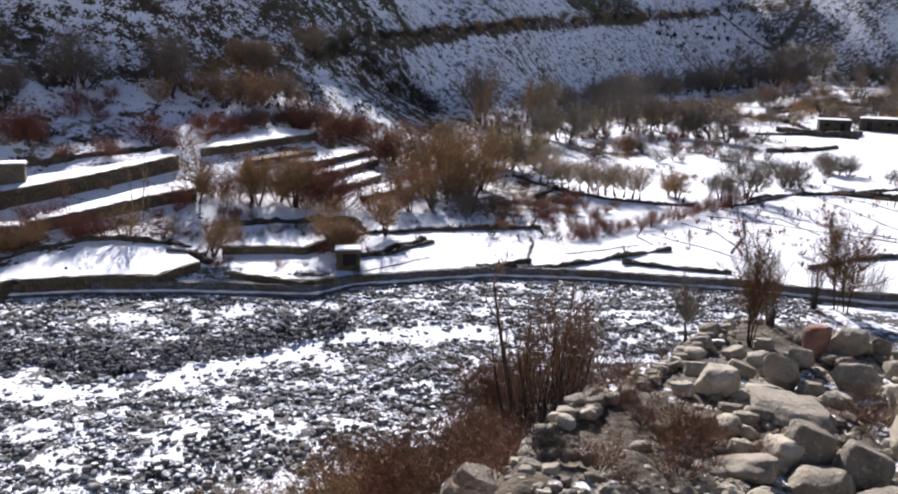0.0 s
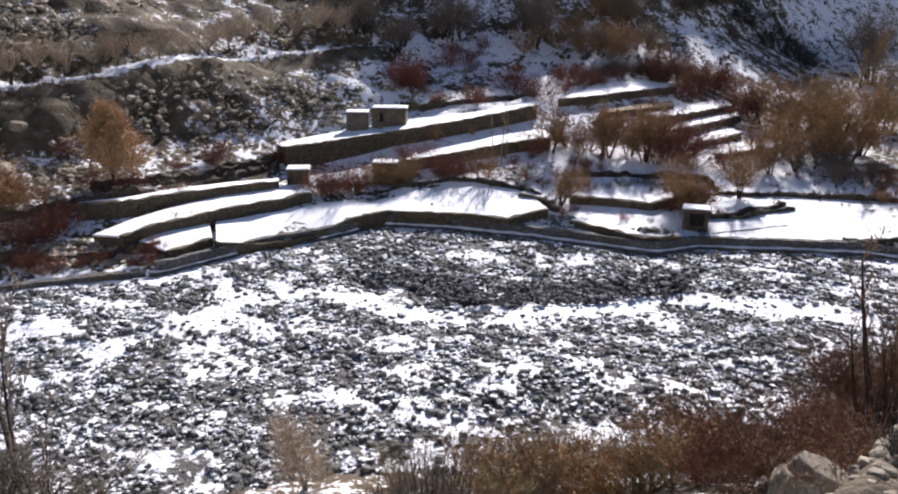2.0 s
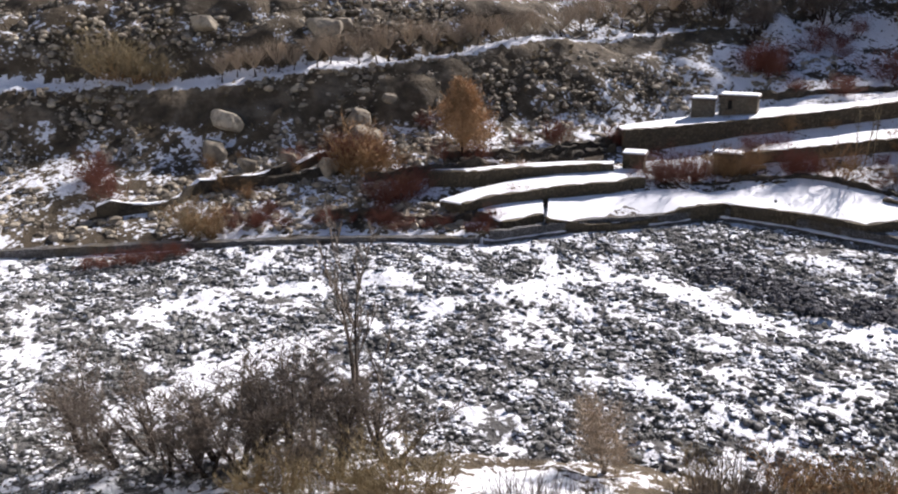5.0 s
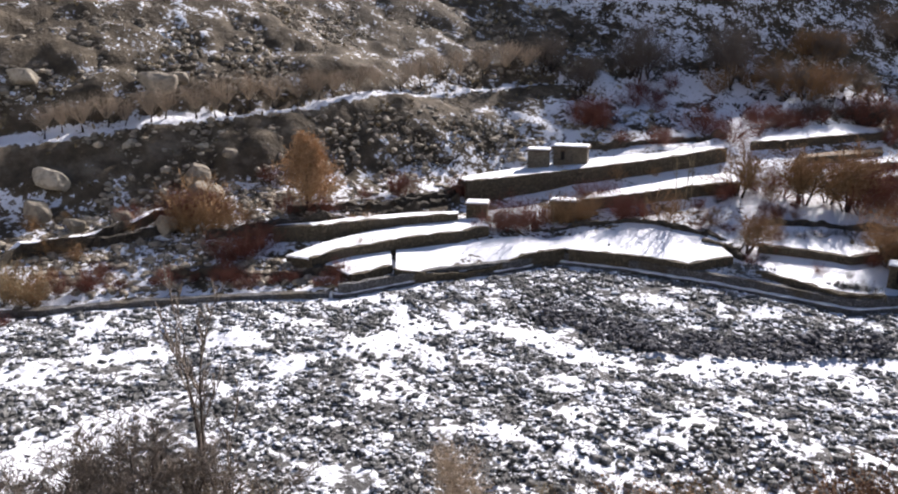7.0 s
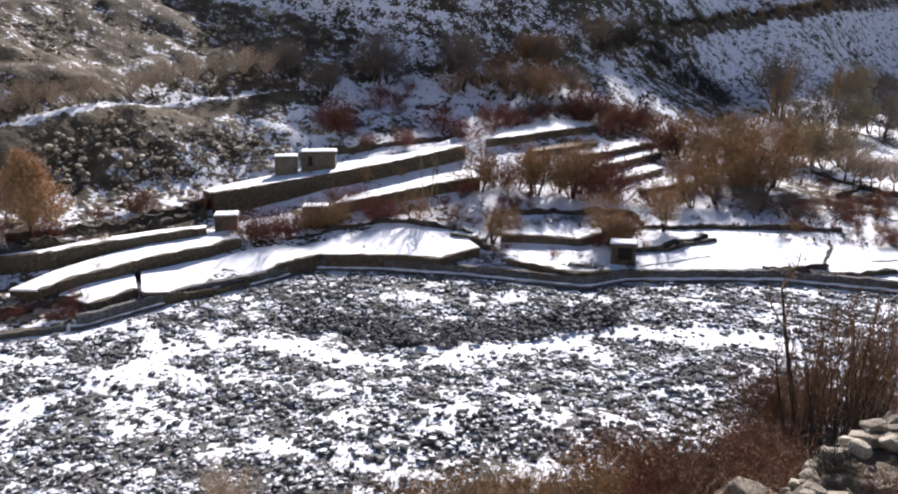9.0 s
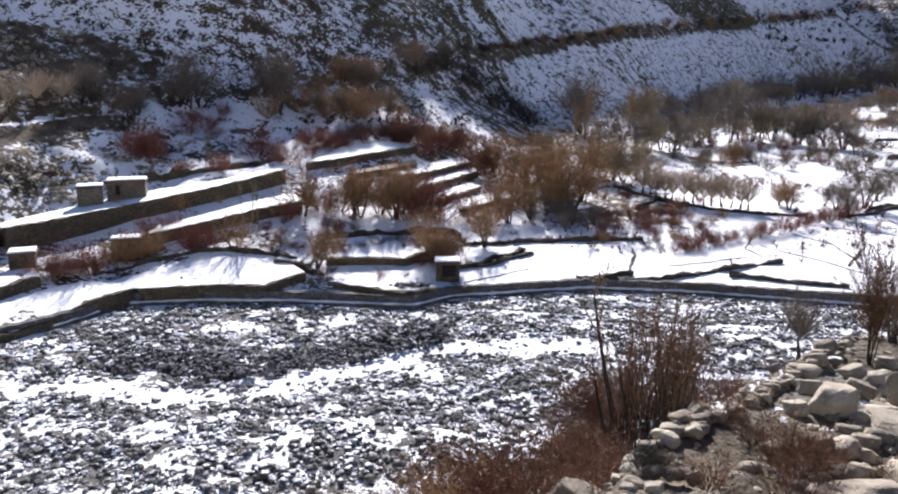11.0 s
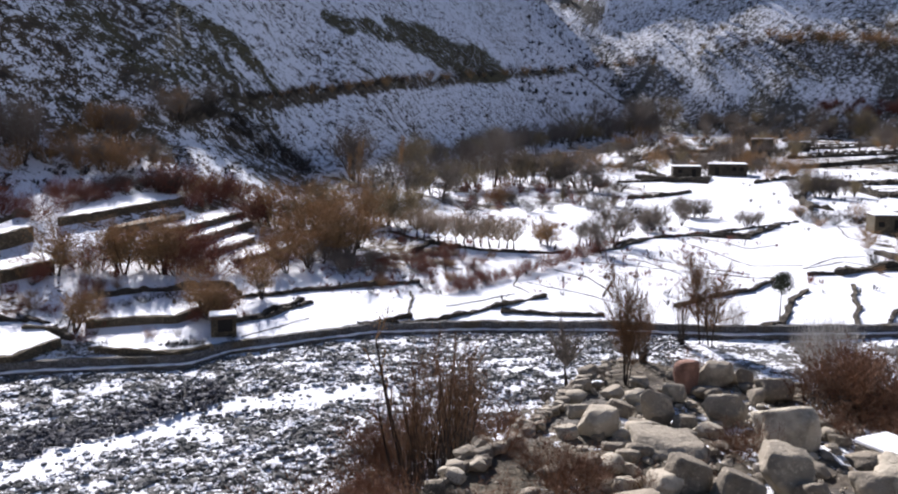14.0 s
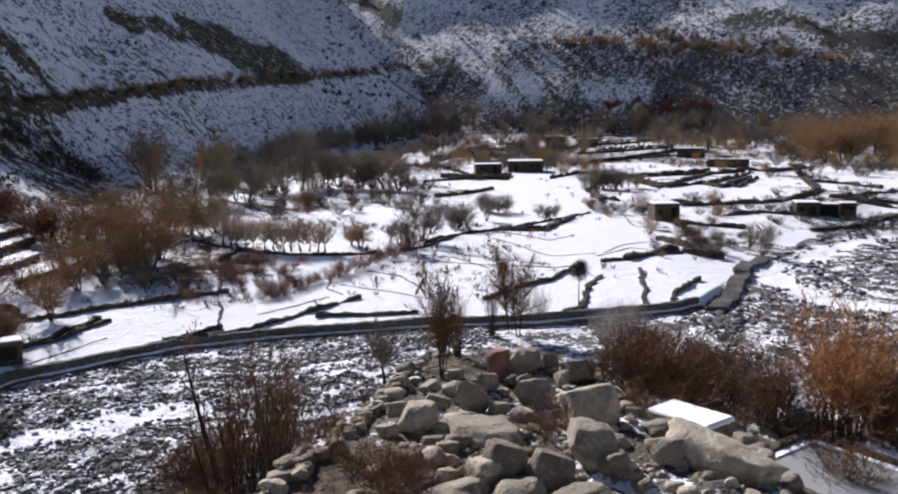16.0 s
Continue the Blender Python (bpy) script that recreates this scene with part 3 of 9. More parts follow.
W_LINE = "thin dark furrow edge across the snowy field"
W_LOW, W_FAR, W_ROAD = "low dark dry stone wall between snowy fields", "far dry stone wall edging village fields", "broad grey stone embankment beside the stream bed"
# terraced fields
terrace(((-34.8, 38.0, 1.55), (-33.1, 40.8, 0.90), (-31.6, 44.1, 0.83), (-30.4, 47.5, 1.56), (-29.0, 50.4, 1.55)),
        ((-37.2, 40.7, 1.94), (-36.3, 42.7, 1.94), (-35.1, 45.2, 1.98), (-33.5, 49.0, 1.99), (-32.5, 51.1, 1.88)), T_SNOW)
terrace(((-28.5, 50.5, 1.58), (-25.8, 51.3, 1.58), (-23.1, 52.1, 1.64), (-20.1, 52.2, 1.59), (-17.8, 54.6, 2.04)),
        ((-31.8, 50.8, 1.69), (-28.9, 54.2, 2.04), (-26.1, 56.4, 2.39), (-22.9, 57.7, 2.52), (-21.0, 57.9, 2.48)), T_SNOW)
terrace(((-36.1, 35.1, 1.53), (-35.7, 36.6, 1.57), (-35.4, 38.3, 1.67)),
        ((-39.3, 35.4, 1.78), (-39.0, 37.7, 2.06), (-37.3, 40.2, 1.91)), T_SNOW)
terrace(((-39.3, 34.5, 2.22), (-38.8, 37.0, 2.55), (-38.0, 39.1, 2.57), (-37.4, 41.4, 2.64), (-35.7, 45.3, 2.72), (-34.6, 48.4, 2.82)),
        ((-41.8, 34.4, 2.03), (-41.3, 37.2, 2.47), (-40.5, 41.1, 2.75), (-38.9, 45.8, 2.89), (-37.6, 48.4, 2.91), (-36.7, 50.7, 2.88)), T_SNOW)
terrace(((-40.5, 53.4, 5.05), (-38.6, 57.9, 5.14), (-35.3, 62.3, 5.57), (-31.6, 66.1, 6.18), (-27.9, 70.2, 6.86), (-25.3, 72.9, 7.45)),
        ((-43.3, 55.7, 4.83), (-41.7, 60.6, 5.08), (-38.0, 66.9, 5.80), (-33.7, 70.4, 6.29), (-29.5, 73.9, 6.82), (-27.2, 75.9, 7.23)), T_SNOW)
terrace(((-31.8, 58.0, 3.87), (-28.8, 60.7, 4.31), (-25.3, 64.1, 4.95), (-21.9, 66.9, 5.36)),
        ((-32.5, 61.5, 4.02), (-30.3, 63.8, 4.43), (-26.8, 67.7, 5.15), (-23.8, 70.8, 5.68)), T_SNOW)
terrace(((-44.8, 35.9, 3.37), (-42.5, 38.3, 3.42), (-41.4, 40.8, 3.47), (-39.4, 45.0, 3.43), (-37.5, 48.3, 3.40)),
        ((-45.9, 36.9, 3.22), (-43.7, 39.4, 3.32), (-42.8, 42.2, 3.40), (-40.7, 46.4, 3.36), (-38.6, 49.7, 3.27)), T_SNOW)
terrace(((-24.2, 76.4, 7.79), (-21.2, 79.2, 7.98), (-18.2, 84.3, 8.26), (-15.5, 90.3, 8.24)),
        ((-23.4, 81.1, 8.22), (-22.5, 84.3, 8.77), (-19.2, 89.3, 8.99), (-16.3, 93.0, 8.43)), T_SNOW)
terrace(((-19.8, 75.9, 6.73), (-17.2, 79.6, 6.81), (-14.6, 84.7, 6.89)),
        ((-19.7, 78.0, 6.79), (-17.7, 81.8, 6.97), (-15.0, 87.5, 7.06)), T_EARTH, EARTH)
terrace(((-14.7, 79.9, 6.18), (-12.2, 85.3, 6.22), (-9.6, 94.1, 6.18)),
        ((-17.3, 80.1, 6.52), (-14.7, 85.5, 6.63), (-11.0, 97.1, 6.52)), T_SNOW)
terrace(((-13.6, 76.6, 5.22), (-11.6, 81.2, 5.36), (-8.5, 91.2, 5.40)),
        ((-13.9, 80.7, 5.49), (-12.2, 85.5, 5.65), (-9.6, 94.1, 5.61)), T_SNOW)
terrace(((-11.1, 76.5, 4.33), (-9.2, 80.6, 4.32), (-7.7, 85.0, 4.40)),
        ((-11.5, 79.2, 4.50), (-10.1, 83.3, 4.62), (-8.6, 87.3, 4.57)), T_SNOW)
terrace(((-8.6, 75.5, 3.56), (-6.7, 78.9, 3.50), (-3.4, 84.6, 3.49)),
        ((-9.0, 79.2, 3.83), (-7.1, 83.5, 3.79), (-4.9, 88.3, 3.73)), T_SNOW)
terrace(((-16.9, 57.4, 2.50), (-14.9, 57.9, 2.50), (-11.2, 58.7, 2.29), (-9.4, 61.9, 2.39)),
        ((-18.2, 61.5, 3.04), (-16.1, 62.7, 3.06), (-13.6, 64.4, 2.96), (-9.7, 66.0, 2.48)), T_SNOW)
terrace(((-15.7, 53.7, 1.61), (-12.9, 53.1, 1.50), (-10.0, 52.4, 1.38), (-7.9, 53.8, 1.36)),
        ((-15.8, 55.5, 1.71), (-13.6, 55.9, 1.71), (-10.6, 55.6, 1.55), (-9.4, 55.7, 1.40)), T_SNOW)
terrace(((-20.8, 56.7, 2.50), (-19.2, 56.5, 2.36), (-17.9, 56.3, 2.25)),
        ((-20.5, 59.1, 2.70), (-19.7, 60.9, 3.05), (-18.8, 61.8, 3.15)), T_SNOW)
# field walls
field_wall(((-9.1, 62.6), (-7.5, 65.4), (-5.7, 66.5), (-1.8, 68.2), (2.8, 69.3), (8.3, 70.3)), 0.44, 0.27, W_LOW)
field_wall(((-6.9, 59.7), (-4.3, 61.0), (-2.6, 63.2), (-1.4, 64.7)), 0.28, 0.23, W_LOW)
field_wall(((6.0, 59.0), (6.4, 62.2), (7.2, 67.2)), 0.12, 0.18, W_LOW)
field_wall(((-0.2, 57.4), (2.8, 58.4), (5.7, 58.6), (9.0, 59.3), (13.6, 61.9), (18.6, 64.8)), 0.33, 0.27, W_LOW)
field_wall(((13.7, 60.4), (17.8, 59.1), (21.5, 58.4)), 0.28, 0.23, W_LOW)
field_wall(((7.2, 93.7), (10.2, 89.7), (13.0, 86.4), (16.5, 84.6), (21.8, 83.4), (26.0, 83.1)), 0.28, 0.23, W_LOW)
field_wall(((32.3, 85.5), (36.4, 90.2), (41.3, 93.2), (47.8, 95.4), (53.1, 94.0)), 0.28, 0.23, W_LOW)
field_wall(((23.5, 64.2), (24.9, 66.6), (26.4, 69.3)), 0.11, 0.18, W_LOW)
field_wall(((28.8, 83.0), (33.0, 84.8), (39.8, 92.1), (46.4, 93.8), (48.4, 92.6), (52.2, 90.2)), 0.33, 0.27, W_LOW)
field_wall(((50.0, 95.8), (57.7, 99.7), (68.2, 105.3)), 0.28, 0.23, W_LOW)
field_wall(((28.3, 59.6), (32.4, 62.1), (37.1, 64.1), (41.9, 67.7)), 0.33, 0.27, W_LOW)
field_wall(((32.2, 53.2), (34.5, 54.1), (39.3, 60.5), (42.6, 63.8)), 0.39, 0.41, W_LOW)
field_wall(((46.6, 69.7), (51.4, 70.3), (55.0, 72.0), (58.6, 71.5)), 0.28, 0.23, W_LOW)
field_wall(((48.3, 65.3), (43.8, 58.4), (39.5, 52.4)), 0.22, 0.32, W_LOW)
field_wall(((41.4, 52.1), (47.0, 56.8), (51.1, 59.6)), 0.33, 0.27, W_LOW)
field_wall(((45.1, 50.4), (52.3, 56.0), (60.6, 64.0), (67.7, 68.2)), 0.42, 1.5, W_ROAD)
field_wall(((59.1, 72.1), (59.6, 70.3), (61.9, 68.5)), 0.66, 0.36, W_LOW)
field_wall(((108.9, 163.2), (124.2, 163.3), (146.2, 167.8)), 0.7, 0.5, W_FAR)
field_wall(((113.8, 158.4), (106.2, 134.8), (124.0, 140.3), (150.4, 157.6)), 0.7, 0.5, W_FAR)
field_wall(((120.4, 137.1), (121.0, 130.0), (140.7, 145.2)), 0.7, 0.5, W_FAR)
field_wall(((88.8, 108.7), (101.8, 107.7), (111.0, 107.9), (128.3, 115.7), (151.5, 141.9)), 0.56, 0.5, W_FAR)
field_wall(((86.5, 95.7), (95.0, 96.7), (98.3, 91.7)), 0.56, 0.5, W_FAR)
field_wall(((121.3, 196.6), (152.9, 213.0), (205.9, 233.6)), 0.7, 0.5, W_FAR)
field_wall(((207.3, 316.1), (257.3, 334.3)), 0.7, 0.5, W_FAR)
field_wall(((171.2, 260.8), (223.4, 278.4)), 0.7, 0.5, W_FAR)
field_wall(((62.0, 161.9), (74.7, 165.7), (85.2, 166.0)), 0.7, 0.5, W_FAR)
field_wall(((80.5, 210.1), (130.3, 272.9), (134.8, 262.6)), 0.7, 0.5, W_FAR)
field_wall(((88.8, 138.3), (81.0, 124.1), (81.8, 117.1)), 0.56, 0.5, W_FAR)
field_wall(((80.4, 107.0), (71.6, 86.9), (64.7, 74.8)), 0.56, 0.5, W_FAR)
field_wall(((124.3, 109.4), (146.1, 112.2)), 0.56, 0.5, W_FAR)
field_wall(((121.7, 103.3), (124.8, 95.6)), 0.56, 0.5, W_FAR)
field_wall(((89.2, 81.1), (98.9, 82.8), (115.3, 88.2)), 0.56, 0.5, W_FAR)
field_wall(((92.8, 160.5), (104.3, 169.0), (110.8, 172.7)), 0.7, 0.5, W_FAR)
field_wall(((73.8, 91.5), (79.4, 83.8)), 0.56, 0.5, W_FAR)
field_wall(((53.4, 133.7), (65.6, 140.2), (70.0, 144.1)), 0.56, 0.5, W_FAR)
field_wall(((-54.4, 22.3), (-53.2, 25.3), (-52.2, 28.5), (-51.1, 33.0)), 0.83, 0.41, W_LOW)
field_wall(((-48.7, 32.8), (-45.7, 36.7), (-43.1, 42.5), (-41.1, 52.9)), 0.72, 0.41, W_LOW)
field_wall(((-45.7, 27.9), (-41.9, 32.0), (-37.3, 35.6)), 0.5, 0.41, W_LOW)
field_wall(((-44.5, 45.2), (-43.2, 47.9), (-41.5, 54.7)), 0.66, 0.41, W_LOW)
field_wall(((-32.9, 52.1), (-30.4, 55.0), (-27.3, 57.7), (-25.2, 58.5)), 0.33, 0.27, W_LOW)
field_wall(((-25.1, 58.4), (-21.7, 58.1), (-19.2, 56.9), (-17.9, 56.3)), 0.44, 0.36, W_LOW)
field_wall(((74.3, 207.9), (82.3, 201.6), (77.4, 165.8), (82.7, 161.9)), 0.63, 0.5, W_FAR)
field_wall(((18.2, 70.5), (21.0, 66.9), (23.9, 62.3)), 0.05, 0.14, W_LINE)
field_wall(((22.4, 75.1), (24.9, 71.8), (25.0, 66.7), (24.3, 63.3)), 0.05, 0.14, W_LINE)
field_wall(((25.8, 78.1), (30.5, 76.8), (34.3, 73.3), (40.0, 69.0), (42.6, 68.8)), 0.05, 0.14, W_LINE)
field_wall(((32.6, 82.1), (36.7, 75.7), (40.7, 70.3)), 0.05, 0.14, W_LINE)
field_wall(((42.4, 89.1), (43.4, 83.1), (43.3, 74.9), (49.1, 74.6)), 0.05, 0.14, W_LINE)
field_wall(((49.8, 74.5), (55.6, 78.2), (59.6, 79.2)), 0.05, 0.14, W_LINE)
field_wall(((71.5, 100.8), (66.6, 91.9), (67.8, 87.6)), 0.05, 0.14, W_LINE)
field_wall(((28.5, 82.1), (33.0, 78.0), (34.1, 71.6)), 0.05, 0.14, W_LINE)
field_wall(((48.1, 73.0), (55.0, 76.4), (57.2, 72.7)), 0.05, 0.14, W_LINE)
field_wall(((17.6, 66.4), (16.7, 69.0), (18.1, 73.3)), 0.05, 0.14, W_LINE)
field_wall(((46.5, 92.3), (48.5, 83.8), (52.9, 85.6)), 0.05, 0.14, W_LINE)
field_wall(((-21.9, 56.8), (-24.3, 54.5), (-25.7, 53.0)), 0.05, 0.13, W_LINE)
field_wall(((-6.1, 56.5), (-4.1, 58.0), (-1.6, 60.4)), 0.05, 0.13, W_LINE)
field_wall(((9.6, 63.0), (12.5, 63.8), (16.4, 66.0)), 0.05, 0.13, W_LINE)
field_wall(((214.4, 347.7), (242.5, 364.1), (260.3, 358.0)), 1.1, 0.7, W_FAR)
field_wall(((176.6, 284.2), (205.4, 294.9), (241.8, 314.2)), 1.1, 0.7, W_FAR)
field_wall(((148.7, 237.3), (177.0, 250.3), (209.1, 262.3)), 1.1, 0.7, W_FAR)
field_wall(((131.7, 202.2), (157.7, 216.6), (195.0, 242.9)), 1.4, 0.7, W_FAR)
field_wall(((128.1, 273.3), (133.1, 264.0), (141.9, 269.2)), 1.1, 0.7, W_FAR)
field_wall(((150.9, 267.5), (170.2, 275.9)), 1.1, 0.7, W_FAR)
field_wall(((92.8, 232.1), (124.0, 274.6), (142.5, 298.4)), 1.1, 0.7, W_FAR)
field_wall(((96.2, 209.2), (102.7, 196.7), (109.3, 192.1)), 1.4, 0.7, W_FAR)
field_wall(((69.6, 170.6), (74.9, 163.1), (86.5, 168.5)), 1.3, 0.7, W_FAR)
field_wall(((111.5, 157.6), (127.8, 159.0), (151.7, 161.1)), 1.0, 0.7, W_FAR)
field_wall(((107.3, 147.3), (104.4, 135.3), (138.0, 158.3)), 0.8, 0.7, W_FAR)
field_wall(((118.2, 137.4), (117.1, 130.7), (139.2, 145.8)), 0.8, 0.7, W_FAR)
field_wall(((88.4, 111.3), (95.2, 108.9), (104.1, 107.4)), 0.8, 0.7, W_FAR)
field_wall(((112.7, 108.6), (132.4, 119.5), (164.1, 154.7)), 0.9, 0.7, W_FAR)
field_wall(((112.8, 171.8), (83.5, 128.1), (78.7, 117.9)), 1.0, 0.7, W_FAR)
field_wall(((62.3, 80.5), (61.7, 75.3), (61.4, 68.5)), 0.9, 0.7, W_FAR)
field_wall(((49.7, 70.0), (53.9, 71.6), (59.4, 73.5)), 0.6, 0.7, W_FAR)
field_wall(((202.6, 249.0), (199.1, 228.7), (175.9, 189.3)), 1.2, 0.7, W_FAR)
field_wall(((155.1, 166.8), (159.9, 159.4), (182.9, 167.4)), 1.0, 0.7, W_FAR)
field_wall(((49.0, 93.9), (52.1, 91.6), (62.7, 101.5)), 0.6, 0.7, W_FAR)
field_wall(((146.2, 133.6), (150.9, 128.5), (148.1, 117.5)), 0.9, 0.7, W_FAR)
field_wall(((125.4, 109.1), (126.2, 102.3), (129.7, 99.6)), 0.8, 0.7, W_FAR)
field_wall(((-55.2, 15.2), (-53.8, 19.2), (-54.6, 22.2), (-53.0, 26.0), (-53.5, 29.2), (-53.8, 32.3)), 0.9, 0.6, W_LOW, True)
field_wall(((-38.7, 69.9), (-35.1, 72.3), (-30.9, 79.1), (-27.3, 78.2)), 0.6, 0.4, W_LOW)
field_wall(((-47.4, 39.3), (-45.8, 42.8), (-44.0, 47.7), (-42.1, 53.3)), 0.6, 0.4, W_LOW)
field_wall(((-18.1, 61.9), (-14.7, 64.2), (-11.3, 66.8), (-8.1, 68.2), (-7.3, 66.1)), 0.5, 0.4, W_LOW)
field_wall(((-6.9, 59.5), (-4.2, 62.1), (-2.2, 65.2)), 0.35, 0.3, W_LOW)
field_wall(((-21.3, 58.2), (-18.7, 56.3), (-17.1, 55.5)), 0.4, 0.35, W_LOW)
field_wall(((2.1, 58.8), (4.4, 59.5), (6.3, 60.3)), 0.35, 0.3, W_LOW)
field_wall(((8.9, 82.4), (11.4, 87.1), (14.5, 84.8)), 0.5, 0.5, W_LOW)


# ---------------------------------------------------------------- houses and sheds
def block(bm, cx, cy, cz, sx, sy, sz, lean=0.0):
    """A box with slightly uneven faces, standing on cz."""
    r = bmesh.ops.create_cube(bm, size=1.0)["verts"]
    for v in r:
        k = 1 - lean * (v.co.z + 0.5)
        v.co = Vector((cx + v.co.x * sx * k, cy + v.co.y * sy * k, cz + (v.co.z + 0.5) * sz))
    return r


def part(name, bm, material, parent, label="", bevel=0.0):
    if bevel:
        bmesh.ops.bevel(bm, geom=bm.edges[:], offset=bevel, segments=1, affect="EDGES")
    me = bpy.data.meshes.new(name)
    bm.to_mesh(me)
    bm.free()
    me.materials.append(material)
    return child(name, me, parent, label)


def plain(name, colour, rough=0.9):
    m = Mat(name, rough)
    return m.done(m.mix(m.noise(2.5, 4), tuple(c * 0.75 for c in colour), colour))


DARK_OPENING = plain("dark_interior", (0.02, 0.018, 0.016))
DOOR_WOOD = plain("door_wood", (0.13, 0.09, 0.06))
TIN = plain("weathered_tin", (0.32, 0.33, 0.34), 0.6)


def hut(x, y, w, d, h, turn, label, walls=MUD, snow=True, opening=(), sink=0.8, name="stone_hut", category="hut", level=None):
    z = height(x, y) if level is None else level
    house = tagged(new(name), label, category)
    house.matrix_world = pose(x, y, z, 0, 0, turn)
    bm = bmesh.new()
    block(bm, 0, 0, -sink, w, d, h + sink, 0.03)
    part("wall", bm, walls, house, "", 0.04)
    bm = bmesh.new()
    block(bm, 0, 0, h - 0.02, w + 0.25, d + 0.25, 0.16)
    part("roof", bm, WOOD, house, "flat earth roof edge on brushwood", 0.03)
    if snow:
        bm = bmesh.new()
        block(bm, 0, 0, h + 0.13, w + 0.12, d + 0.12, 0.12, 0.05)
        part("snow_cover", bm, FIELD_SNOW, house, "smooth snow lying on the flat roof", 0.04)
    for k, (ox, oz, ow, oh) in enumerate(opening):
        bm = bmesh.new()
        block(bm, ox, -d / 2 - 0.0, oz, ow, 0.10, oh)
        op = part("doorway" if oh > 1.1 else "window", bm, DARK_OPENING, house, "dark opening with a timber lintel")
        bm = bmesh.new()
        block(bm, ox, -d / 2 - 0.03, oz + oh, ow + 0.3, 0.12, 0.1)
        part("lintel", bm, DOOR_WOOD, op)
    return house


hut(-39.4, 63.0, 2.0, 1.7, 1.55, 28, "small mud-plastered tower hut with snow on top", level=5.35)
hut(-37.2, 65.2, 3.2, 2.0, 1.6, 24, "low mud-walled field hut with snowy flat roof", opening=((-0.7, 0.5, 0.35, 0.8),), level=5.6)
hut(-37.3, 50.6, 1.7, 1.6, 1.3, 30, "little stone shed with a snow-covered roof", walls=MASONRY)
hut(-32.2, 55.6, 2.0, 1.3, 1.5, 24, "narrow timber-framed hut with snow on top", walls=WOOD, opening=((0.0, 0.4, 1.4, 0.8),))
hut(-7.5, 57.0, 1.8, 1.4, 1.35, 8, "dark stone shed under thin snow by the embankment", walls=MASONRY, opening=((0.1, 0.35, 1.0, 0.9),))
hut(74.8, 95.6, 3.8, 3.6, 2.4, -20, "grey flat-roofed village house with snow on the roof", walls=MASONRY, name="village_house", category="house", opening=((1.0, 0.2, 0.8, 1.8), (-1.0, 1.0, 0.7, 0.7)))
hut(100.7, 93.2, 3.6, 3.4, 1.9, -35, "low mud-brick village house with dark openings", walls=MASONRY_DARK, name="village_house", category="house", opening=((0.7, 0.1, 0.8, 1.5), (-0.9, 0.8, 0.6, 0.6)))
hut(104.9, 92.8, 3.2, 2.8, 1.7, -40, "open-fronted byre beside the village house", walls=MASONRY_DARK, name="village_house", category="house", opening=((0.0, 0.2, 2.6, 1.3),))
hut(108.6, 92.2, 2.4, 2.6, 2.0, -42, "small flat-roofed village house of mud brick", walls=MASONRY_DARK, name="village_house", category="house", opening=((0.4, 0.1, 0.7, 1.5),))
hut(84.5, 176.5, 6.5, 6.0, 2.5, -20, "stone farmhouse with a snowy flat roof", walls=MASONRY_DARK, name="village_house", category="house", opening=((1.5, 0.2, 0.9, 1.9), (-1.6, 1.2, 0.9, 0.8)))
hut(97.9, 182.0, 9.0, 8.0, 2.7, -26, "wide stone farmhouse under a snow-covered roof", walls=MASONRY_DARK, name="village_house", category="house", opening=((-2.4, 0.2, 1.0, 1.9), (1.5, 1.2, 0.9, 0.9), (3.2, 1.2, 0.9, 0.9)))
hut(166.6, 284.0, 8.0, 7.0, 4.6, -28, "two-storey dark stone house at the village edge", walls=MASONRY_DARK, name="village_house", category="house", opening=((-2.0, 0.2, 1.2, 2.0), (1.0, 0.9, 1.1, 1.0), (-2.0, 3.0, 1.0, 0.9), (1.0, 3.0, 1.0, 0.9)))
hut(179.0, 279.0, 8.0, 6.0, 3.4, -34, "dark flat-roofed stone house among village walls", walls=MASONRY_DARK, name="village_house", category="house", opening=((0.5, 0.2, 1.2, 2.0),))
hut(160.9, 177.4, 11.5, 4.0, 2.2, -42, "long low building with a pale roof among fields", walls=MASONRY_DARK, name="village_house", category="house", opening=((2.0, 0.2, 1.0, 1.7),))
hut(178.0, 214.0, 9.0, 5.0, 3.0, -40, "long stone barn beside the terraced village fields", walls=MASONRY_DARK, name="village_house", category="house", opening=((1.0, 0.2, 1.4, 2.0),))


